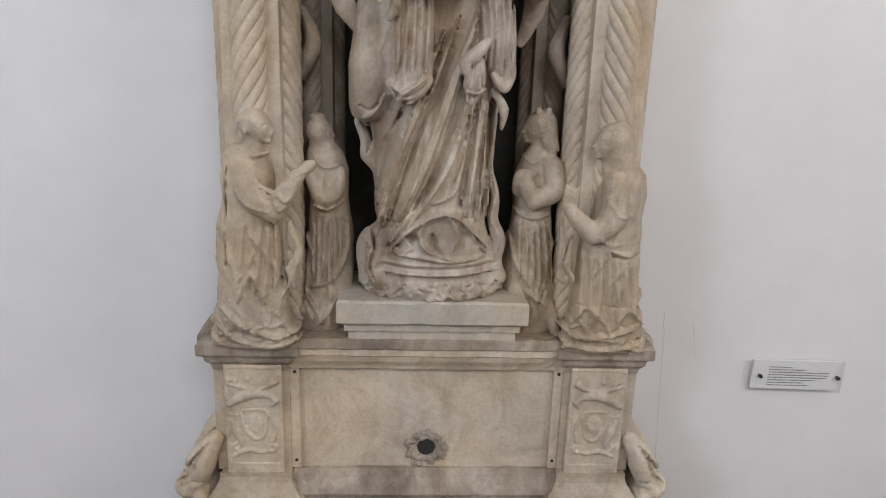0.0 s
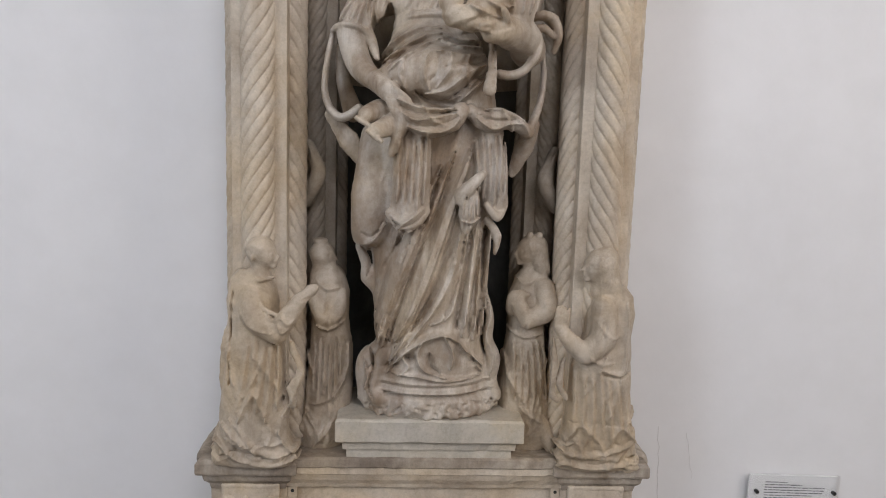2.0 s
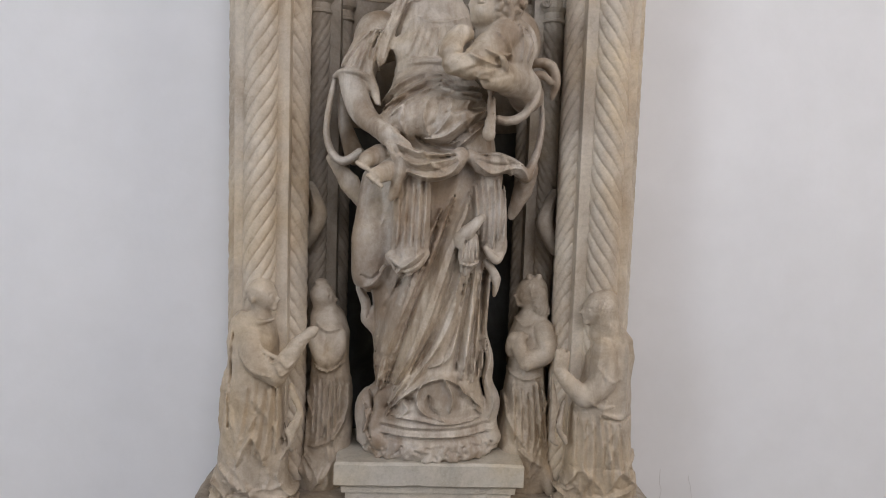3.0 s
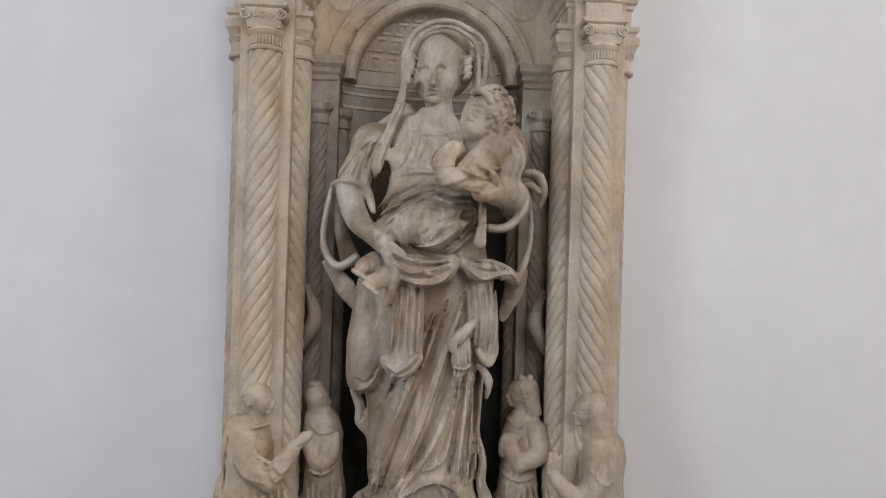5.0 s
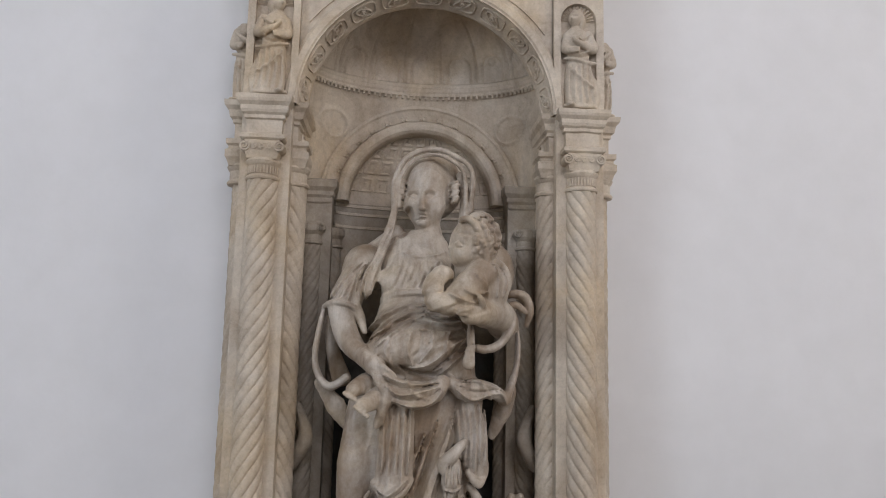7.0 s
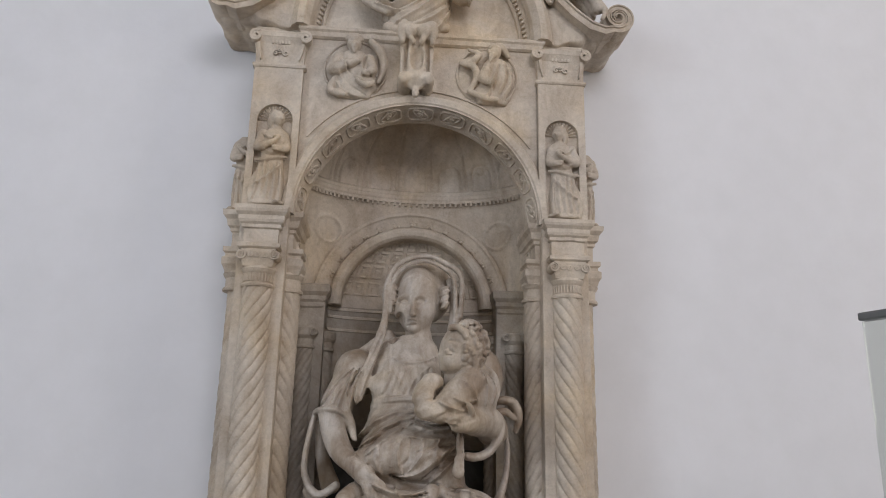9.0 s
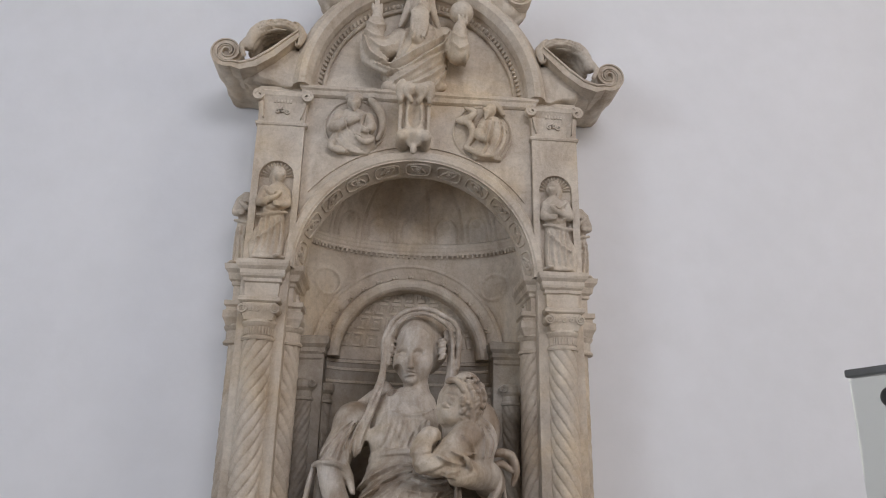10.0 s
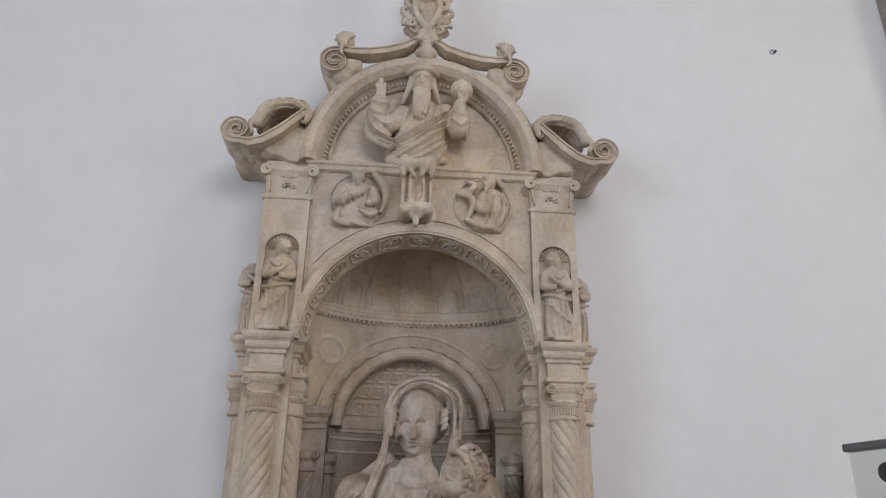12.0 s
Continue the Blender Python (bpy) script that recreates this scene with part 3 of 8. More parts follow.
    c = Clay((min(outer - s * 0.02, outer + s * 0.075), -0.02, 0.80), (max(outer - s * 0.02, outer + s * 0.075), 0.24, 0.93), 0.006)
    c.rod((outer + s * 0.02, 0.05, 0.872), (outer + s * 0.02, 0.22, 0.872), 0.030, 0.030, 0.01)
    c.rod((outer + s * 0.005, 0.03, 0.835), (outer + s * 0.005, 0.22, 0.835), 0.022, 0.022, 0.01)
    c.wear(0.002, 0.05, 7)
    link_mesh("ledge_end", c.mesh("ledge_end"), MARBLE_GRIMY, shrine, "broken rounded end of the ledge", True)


base_part()
for side in (-1, 1):
    pedestal(side)

# ---- piers, columns and capitals ----


def capital(bm, cx, cy, w, z, face):
    """A low volute capital; face 'y' looks to the front, 'x' to the side."""
    lathe(bm, cx, cy, [(0.036, z - 0.002), (0.050, z), (0.052, z + 0.006), (0.048, z + 0.012), (0.044, z + 0.014), (0.044, z + 0.040), (0.049, z + 0.046), (0.053, z + 0.054), (0.050, z + 0.062)], 28)


def volute_pair(bm, cx, y, z, half, r):
    for sg in (-1, 1):
        c0 = cx + sg * half
        pts = spiral(c0, z, r, r * 0.15, 90, 2.0 * sg, 40)
        strap(bm, pts, [r * 0.30 * (1 - 0.5 * i / 40) for i in range(41)], y, y + 0.05)
        rings(bm, [[(c0 + rr * math.cos(i * math.pi / 10), yy, z + rr * math.sin(i * math.pi / 10)) for i in range(20)] for rr, yy in ((r * 1.0, y + 0.06), (r * 1.0, y + 0.008), (r * 0.9, y + 0.006))])
    box(bm, cx - half, cx + half, y + 0.004, y + 0.06, z + r * 0.45, z + r * 1.1, 0.002)


def pier(s):
    xs = sorted((s * 0.40, s * 0.548))
    cx = s * 0.477
    bm = bmesh.new()
    box(bm, xs[0], xs[1], 0.0, 0.16, 0.89, 2.70, 0.003)
    x2 = sorted((s * 0.43, s * 0.545))
    box(bm, x2[0], x2[1], 0.16, WALL, 0.89, 2.70)
    shaft = part("pier", bm, MARBLE, shrine)
    bm = bmesh.new()
    twisted_column(bm, cx, 0.005, 0.93, 2.452, 0.046, s, -90)
    part("twisted_column", bm, MARBLE, shaft, "half column with rope-twist fluting", True)
    bm = bmesh.new()
    twisted_column(bm, s * 0.402, 0.085, 0.93, 2.452, 0.044, -1 * s, 90 + s * 90, nz=420)
    part("twisted_column", bm, MARBLE, shaft, "half column with rope-twist fluting", True)
    bm = bmesh.new()
    twisted_column(bm, s * 0.546, 0.085, 0.93, 2.452, 0.036, s, 90 - s * 90, nz=340, nt=28)
    part("twisted_column", bm, MARBLE, shaft, "half column with rope-twist fluting", True)
    # capitals: front, inner and outer
    bm = bmesh.new()
    capital(bm, cx, 0.005, 0.05, 2.452, "y")
    volute_pair(bm, cx, -0.050, 2.546, 0.050, 0.0155)
    moulding(bm, cx - 0.048, cx + 0.048, -0.040, 0.01, [(-0.004, 2.512), (0.0, 2.526), (0.004, 2.540), (0.006, 2.556), (0.002, 2.566)])
    for k in range(3):
        strap(bm, spiral(cx + 0.022 * (k - 1), 2.546, 0.0085, 0.0015, 90 + 180 * (k % 2), 1.4 * (-1) ** k, 22), [0.004] * 23, -0.0475, -0.036)
    for k in range(15):
        th = radians(180 + 180 * (k + 0.5) / 15)
        px, py = cx + 0.0445 * math.cos(th), 0.005 + 0.0445 * math.sin(th)
        box(bm, px - 0.0024, px + 0.0024, py - 0.004, py + 0.004, 2.468, 2.492)
    moulding(bm, cx - 0.058, cx + 0.058, -0.044, 0.01, [(0.0, 2.566), (0.006, 2.571), (0.006, 2.581), (0.0, 2.585)])
    part("capital", bm, MARBLE, shaft, "small carved volute capital")
    for xx, yy in ((s * 0.402, 0.085), (s * 0.548, 0.085)):
        bm = bmesh.new()
        capital(bm, xx, yy, 0.05, 2.452, "x")
        moulding(bm, xx - 0.040, xx + 0.040, yy - 0.046, yy + 0.046, [(0.0, 2.505), (0.005, 2.520), (0.011, 2.532), (0.011, 2.552), (0.003, 2.558), (0.003, 2.566), (0.010, 2.572), (0.010, 2.586)])
        part("capital", bm, MARBLE, shaft)
    # entablature block over the front column and the returns
    bm = bmesh.new()
    prof = [(0.0, 2.585), (0.0, 2.632), (0.007, 2.636), (0.007, 2.646), (0.014, 2.652), (0.017, 2.66), (0.017, 2.672), (0.026, 2.682), (0.029, 2.69), (0.029, 2.702)]
    moulding(bm, cx - 0.052, cx + 0.052, -0.022, 0.02, prof)
    part("cornice", bm, MARBLE, shaft)
    bm = bmesh.new()
    x3 = sorted((s * 0.385, s * 0.575))
    moulding(bm, x3[0], x3[1], 0.035, WALL, [(0.0, 2.585), (0.0, 2.632), (0.006, 2.636), (0.006, 2.646), (0.014, 2.652), (0.018, 2.672), (0.028, 2.684), (0.03, 2.70)])
    part("cornice", bm, MARBLE, shaft)


for side in (-1, 1):
    pier(side)


def inner_pier(s):
    """The smaller order that stands back inside the niche."""
    xs = sorted((s * 0.292, s * 0.40))
    bm = bmesh.new()
    # darker marble here: shade inside the niche is part of the colour
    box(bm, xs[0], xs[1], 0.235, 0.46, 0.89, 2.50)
    pr = part("inner_pier", bm, MARBLE_SHADED, shrine)
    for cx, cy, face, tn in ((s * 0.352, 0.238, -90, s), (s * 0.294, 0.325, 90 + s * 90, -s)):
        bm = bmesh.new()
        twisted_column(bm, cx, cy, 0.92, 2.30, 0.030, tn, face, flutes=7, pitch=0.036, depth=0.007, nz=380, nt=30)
        part("twisted_column", bm, MARBLE_SHADED, pr, "slender half column with rope-twist fluting", True)
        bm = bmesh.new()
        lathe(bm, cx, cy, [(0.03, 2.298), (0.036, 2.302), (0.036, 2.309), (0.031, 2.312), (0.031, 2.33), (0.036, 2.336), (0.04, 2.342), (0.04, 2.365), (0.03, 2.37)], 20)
        part("capital", bm, MARBLE_SHADED, pr)
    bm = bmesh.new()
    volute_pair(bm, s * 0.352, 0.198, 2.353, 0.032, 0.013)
    part("capital", bm, MARBLE_SHADED, pr, "small worn volute capital")
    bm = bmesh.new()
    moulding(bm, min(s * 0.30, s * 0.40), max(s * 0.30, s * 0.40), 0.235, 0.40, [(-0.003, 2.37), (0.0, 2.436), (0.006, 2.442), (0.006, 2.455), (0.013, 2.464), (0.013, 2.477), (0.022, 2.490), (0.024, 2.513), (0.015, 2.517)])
    part("impost", bm, MARBLE_SHADED, pr)


for side in (-1, 1):
    inner_pier(side)

# ---- niche interior ----


def niche():
    ap, sp = 0.266, 2.464
    bm = bmesh.new()
    for b in ((-0.46, -0.385), (0.385, 0.46)):
        box(bm, b[0], b[1], 0.16, 0.47, 0.89, 3.06)
    box(bm, -0.46, 0.46, 0.16, 0.80, 0.84, 0.895)
    box(bm, -0.52, 0.52, 0.70, 0.80, 0.84, 3.40)
    box(bm, -0.52, 0.52, 0.45, 0.70, 3.10, 3.40)
    part("niche_wall", bm, MARBLE, shrine)
    # back wall with an arched opening
    bm = bmesh.new()
    hole = arc(0, sp, ap, ap, 180, 0, 40)
    top = [(-0.385, sp)] + [(-0.385 + 0.77 * i / 38, 3.06) for i in range(39)] + [(0.385, sp)]
    rings(bm, [[(a[0], y, a[1]) for a in hole] + [(b[0], y, b[1]) for b in reversed(top)] for y in (0.33, 0.37)])
    part("niche_back", bm, MARBLE, shrine)
    bm = bmesh.new()
    arch_band(bm, 0, sp, [(0.290, 0.345), (0.290, 0.332), (0.298, 0.328), (0.330, 0.316), (0.336, 0.310), (0.346, 0.312), (0.350, 0.335)])
    arch_band(bm, 0, sp, [(0.244, 0.37), (0.244, 0.312), (0.248, 0.300), (0.256, 0.292), (0.268, 0.289), (0.280, 0.293), (0.288, 0.303), (0.291, 0.318), (0.291, 0.37)])
    part("inner_arch", bm, MARBLE, shrine, "moulded inner arch carved with small flowers")
    for i in range(15):
        a = radians(10 + 160 * i / 14)
        x, z = 0.310 * math.cos(a), sp + 0.310 * math.sin(a)
        bm = bmesh.new()
        for k in range(5):
            b = k * 2 * math.pi / 5 + a
            bmesh.ops.create_icosphere(bm, subdivisions=1, radius=0.0070, matrix=Matrix.Translation((x + 0.010 * math.cos(b), 0.327, z + 0.011 * math.sin(b))))
        part("rosette", bm, MARBLE, shrine)
    # apse behind the opening: wall and coffered vault
    AY = 0.306
    bm = bmesh.new()
    loops = []
    for z, dp in ((1.98, 0.25), (2.10, 0.10), (2.36, 0.086), (sp + 0.007, 0.086)):
        loops.append([(0.29 * math.cos(radians(180 - 180 * i / 24)), AY + dp * math.sin(radians(180 * i / 24)), z) for i in range(25)])
    rings(bm, loops, closed=False, cap=False)
    part("apse_wall", bm, MARBLE_SHADED, shrine, "", True)
    # lower back of the niche, its shadow painted in with near-black stone
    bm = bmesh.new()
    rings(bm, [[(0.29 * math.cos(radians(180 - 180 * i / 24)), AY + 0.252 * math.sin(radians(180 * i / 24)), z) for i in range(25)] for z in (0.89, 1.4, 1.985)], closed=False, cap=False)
    part("niche_recess", bm, SHADE_STONE, shrine, "stone at the back of the niche, coloured dark grey for its deep shade", True)
    bm = bmesh.new()
    loops = []
    for k in range(13):
        e = radians(89 * k / 12)
        loops.append([(0.29 * math.cos(e) * math.cos(radians(180 - 180 * i / 24)), AY + 0.086 * math.cos(e) * math.sin(radians(180 * i / 24)), sp + 0.29 * math.sin(e)) for i in range(25)])
    rings(bm, loops, closed=False, cap=False)
    vault = part("apse_vault", bm, MARBLE, shrine, "shallow vault with carved coffers", True)
    bm = bmesh.new()
    for z in (sp - 0.085, sp - 0.040, sp - 0.012):
        rings(bm, [[((0.294 - d) * math.cos(radians(180 - 180 * i / 24)), AY + (0.089 - d) * math.sin(radians(180 * i / 24)), z + h) for i in range(25)] for d, h in ((0, -0.005), (0.008, -0.003), (0.008, 0.005), (0, 0.008))], closed=False, cap=False)
    part("apse_cornice", bm, MARBLE, shrine)
    for k in range(5):
        e0, e1 = radians(9 + 13.5 * k), radians(9 + 13.5 * k + 10.5)
        for i in range(11):
            a0, a1 = radians(12 + 14.4 * i), radians(12 + 14.4 * i + 10.6)
            bm = bmesh.new()
            ctr = Vector((0, 0, 0))
            qs = []
            for f, lift in ((0.0, 0.0), (0.05, 0.0055), (0.13, 0.0055), (0.17, 0.001), (0.44, 0.001), (0.45, 0.005), (0.56, 0.005)):
                lp = []
                for (ea, aa) in ((e0, a0), (e0, a1), (e1, a1), (e1, a0)):
                    em, am = (e0 + e1) / 2, (a0 + a1) / 2
                    e, a = ea + (em - ea) * f * 1.6, aa + (am - aa) * f * 1.6
                    q = 1 - lift / 0.12
                    lp.append((-0.29 * q * math.cos(e) * math.cos(a), AY + 0.086 * q * math.cos(e) * math.sin(a), sp + 0.29 * q * math.sin(e)))
                qs.append(lp)
            rings(bm, qs)
            part("coffer", bm, MARBLE, vault)
    # pendentives up to the ring, and the ribbed half dome
    zr = 2.856
    rx, ry, yc = 0.384, 0.225, 0.09

    def ring_pt(a, z, k=1.0):
        return (-rx * k * math.cos(a), yc + ry * k * math.sin(a), z)

    def pend(u, f):
        x, y, _ = ring_pt(math.pi * u, 0)
        if u < 1 / 6 or u > 5 / 6:
            q = min(u, 1 - u) * 6
            ax, ay, az = (-0.381 + 0.035 * max(0, q - 0.7) / 0.3) * (1 if u < 0.5 else -1), 0.16 + 0.162 * q, sp
        else:
            a = math.pi * (u - 1 / 6) * 1.5
            ax, ay, az = -0.346 * math.cos(a), 0.322, sp + 0.346 * math.sin(a)
        return Vector((ax + (x - ax) * f, ay + (y - ay) * f ** 1.25, az + (zr - az) * f))

    bm = bmesh.new()
    loops = []
    for j in range(57):
        lp = []
        for i in range(193):
            p = pend(i / 192, j / 56)
            d = math.hypot(abs(p.x) - 0.300, p.z - 2.728)
            lift = 0.009 * max(0, 1 - abs(d - 0.043) / 0.006) + (0.003 * max(0, 1 - d / 0.030) ** 0.5 if d < 0.030 else 0)
            lp.append((p.x, p.y - lift + 0.0008 * noise.noise(p * 30), p.z))
        loops.append(lp)
    rings(bm, loops, closed=False, cap=False)
    part("pendentive", bm, MARBLE, shrine, "curved pendentive with shallow carved roundels", True)
    bm = bmesh.new()
    loops = [[ring_pt(math.pi * i / 64, zr + h, 1 - d) for i in range(65)] for d, h in ((0, -0.012), (0.010, -0.010), (0.010, 0.0), (0.022, 0.006), (0.026, 0.016), (0.032, 0.020), (0.032, 0.030), (0.012, 0.036))]
    rings(bm, loops, closed=False, cap=False)
    part("ring_cornice", bm, MARBLE, shrine)
    bm = bmesh.new()
    for i in range(58):
        a = math.pi * (i + 0.5) / 58
        x, y, z = ring_pt(a, zr - 0.012, 0.988)
        box(bm, x - 0.0032, x + 0.0032, y - 0.004, y + 0.004, z - 0.010, z + 0.006)
    tagged(part("dentil", bm, MARBLE, shrine), kind="stuff")
    # half dome: long panels between cut lines, each with a small round-headed field over the ring
    bm = bmesh.new()
    loops = []
    ne, na = 84, 324
    for j in range(ne + 1):
        e = radians(88 * j / ne)
        v = 0.26 * e
        lp = []
        for i in range(na + 1):
            a = math.pi * i / na
            u = ((a / math.pi * 9) % 1.0 - 0.5) * 0.115
            k = 0.975 + 0.0014 * noise.noise((a * 6, e * 9, 2))
            if 0.0575 - abs(u) < 0.005:
                k += 0.030
            w = 0.036
            edge = abs(abs(u) - w) if v < 0.062 else abs(math.hypot(u, v - 0.062) - w)
            if edge < 0.0032:
                k += 0.026
            b = math.hypot(u, v - 0.072)
            if b < 0.013:
                k -= 0.030 * (1 - (b / 0.013) ** 2) ** 0.5
            x, y, _ = ring_pt(a, 0, k * math.cos(e) ** 0.8)
            lp.append((x, y, zr + 0.034 + 0.25 * math.sin(e)))
        loops.append(lp)
    rings(bm, loops, closed=False, cap=False)
    part("half_dome", bm, MARBLE, shrine, "half dome with cut ribs and small bosses", True)


niche()


def jamb_panels(s):
    """Small sunk squares up the narrow jamb behind the arch."""
    for i in range(6):
        z = 2.515 + 0.062 * i
        bm = bmesh.new()
        x = s * 0.3845
        for q, d in ((0.0, 0.007), (0.014, 0.010)):
            rings(bm, [[(x - s * e, 0.106 + q + k, z + q + k), (x - s * e, 0.156 - q - k, z + q + k), (x - s * e, 0.156 - q - k, z + 0.054 - q - k), (x - s * e, 0.106 + q + k, z + 0.054 - q - k)] for k, e in ((0, 0), (0.002, d), (0.006, d), (0.008, 0.001))])
        part("jamb_panel", bm, MARBLE, shrine)


for side in (-1, 1):
    jamb_panels(side)

# ---- arch, spandrels, upper pilasters ----
ASP, AR = 2.69, 0.391


def arch_front():
    bm = bmesh.new()
    hole = arc(0, ASP, AR, AR, 180, 0, 60)
    top = [(-0.40, ASP)] + [(-0.40 + 0.80 * i / 58, 3.335) for i in range(59)] + [(0.40, ASP)]
    rings(bm, [[(a[0], y, a[1]) for a in hole] + [(b[0], y, b[1]) for b in reversed(top)] for y in (0.004, 0.10)])
    part("spandrel", bm, MARBLE, shrine)
    bm = bmesh.new()
    arch_band(bm, 0, ASP, [(AR, 0.05), (AR, -0.018), (AR + 0.005, -0.022), (AR + 0.024, -0.022), (AR + 0.027, -0.014), (AR + 0.034, -0.012), (AR + 0.038, -0.004), (AR + 0.040, 0.02)], 64)
    arch_band(bm, 0, ASP, [(AR + 0.056, 0.02), (AR + 0.056, -0.002), (AR + 0.061, -0.002), (AR + 0.061, 0.02)], 64, 36, 144)
    part("archivolt", bm, MARBLE, shrine, "plain moulded arch surround")
    # soffit with carved panels
    bm = bmesh.new()
    arch_band(bm, 0, ASP, [(AR, 0.100), (AR - 0.024, 0.080), (AR - 0.030, 0.062), (AR - 0.028, 0.056), (AR - 0.002, -0.008), (AR - 0.004, -0.018), (AR + 0.004, -0.018)], 64)
    soffit = part("arch_soffit", bm, MARBLE, shrine, "arch underside with carved panels")
    for i in range(11):
        a = radians(8.2 + 16.36 * i)
        bm = bmesh.new()

        def field(hl, hw, turn, lift, wid):
            """A raised rounded frame on the curved underside."""
            loops = []
            for q, up in ((0, 0), (wid * 0.3, lift), (wid * 0.7, lift), (wid, 0)):
                lp = []
                for j in range(32):
                    b = j * math.pi / 16
                    cu, cv = math.cos(b), math.sin(b)
                    g = (abs(cu) ** 4 + abs(cv) ** 4) ** -0.25 if not turn else 1.0
                    du, dv = (hl - q) * g * cu, (hw - q) * g * cv
                    if turn:
                        du, dv = du * math.cos(turn) - dv * math.sin(turn), du * math.sin(turn) + dv * math.cos(turn)
                    r, an = AR - 0.0145 - up - 0.41 * dv, a + du / AR
                    lp.append((r * math.cos(an), 0.023 + dv - 0.3 * up, ASP + r * math.sin(an)))
                loops.append(lp)
            rings(bm, loops, cap=False)

        field(0.046, 0.026, 0, 0.005, 0.005)
        tw = 0.5 * (-1) ** i
        field(0.032, 0.014, tw, 0.006, 0.006)
        field(0.018, 0.012, tw + 1.4, 0.005, 0.005)
        field(0.010, 0.008, tw, 0.008, 0.009)
        part("soffit_panel", bm, MARBLE, soffit)
    # string course over the spandrels
    bm = bmesh.new()
    moulding(bm, -0.40, 0.40, 0.0, 0.16, [(0.0, 3.306), (0.008, 3.312), (0.010, 3.328), (0.016, 3.334), (0.016, 3.345), (0.0, 3.347)])
    part("string_course", bm, MARBLE, shrine)


def upper_pilaster(s):
    cx = s * 0.466
    xs = sorted((s * 0.389, s * 0.545))
    bm = bmesh.new()
    box(bm, xs[0], xs[1], -0.004, WALL, 2.70, 3.185, 0.003)
    pil = part("upper_pilaster", bm, MARBLE, shrine)
    # front plate with a round-headed sunk niche
    bm = bmesh.new()
    nw = 0.056
    hole = [(cx - nw, 2.712)] + arc(cx, 2.995, nw, nw, 180, 0, 20) + [(cx + nw, 2.712)]
    outer = [(xs[0], 2.702)] + [(xs[0] + (xs[1] - xs[0]) * i / 20, 3.185) for i in range(21)] + [(xs[1], 2.702)]
    rings(bm, [[(a[0], y, a[1]) for a in hole] + [(b[0], y, b[1]) for b in reversed(outer)] for y in (-0.02, 0.014)])
    part("pilaster_front", bm, MARBLE, pil)
    bm = bmesh.new()
    for i in range(13):
        a = radians(8 + 164 * i / 12)
        rings(bm, [[tuple(Matrix.Translation((cx, 0, 2.995)) @ Euler((0, -a, 0)).to_matrix().to_4x4() @ Vector((r, y, q))) for q, y in ((-w, -0.003), (0, -0.011), (w, -0.003))] for r, w in ((0.018, 0.002), (0.054, 0.0065))], cap=False)
    part("shell", bm, MARBLE, pil, "small scallop shell head of the niche")
    # capital with a flared top and corner volutes
    bm = bmesh.new()
    moulding(bm, xs[0], xs[1], -0.018, WALL, [(0.0, 3.178), (0.006, 3.181), (0.008, 3.187), (0.006, 3.193), (0.0, 3.195), (0.001, 3.235), (0.006, 3.265), (0.014, 3.283), (0.016, 3.286), (0.018, 3.302), (0.012, 3.308)])
    cap = part("pilaster_capital", bm, MARBLE, pil, "flared capital with worn corner volutes")
    bm = bmesh.new()
    for sg in (-1, 1):
        c0 = cx + sg * 0.080
        strap(bm, spiral(c0, 3.283, 0.020, 0.003, 120 if sg > 0 else 60, -1.7 * sg, 36), [0.009] * 37, -0.042, -0.018)
        strap(bm, [(c0 - sg * 0.008, 3.265), (c0 - sg * 0.012, 3.235), (c0 - sg * 0.018, 3.205)], [0.010, 0.008, 0.003], -0.030, -0.012)
    for i in range(6):
        box(bm, cx - 0.030 + 0.0105 * i, cx - 0.023 + 0.0105 * i, -0.028, -0.012, 3.262, 3.275, 0.001)
    for i in range(3):
        strap(bm, spiral(cx + 0.016 * (i - 1), 3.232 + 0.006 * (i % 2), 0.010, 0.002, 90 * i, 1.3, 18), [0.004] * 19, -0.026, -0.012)
    tagged(part("capital_carving", bm, MARBLE, pil), kind="stuff")


arch_front()
for side in (-1, 1):
    upper_pilaster(side)

# ---- gable: tympanum, consoles, scrolls, finial ----


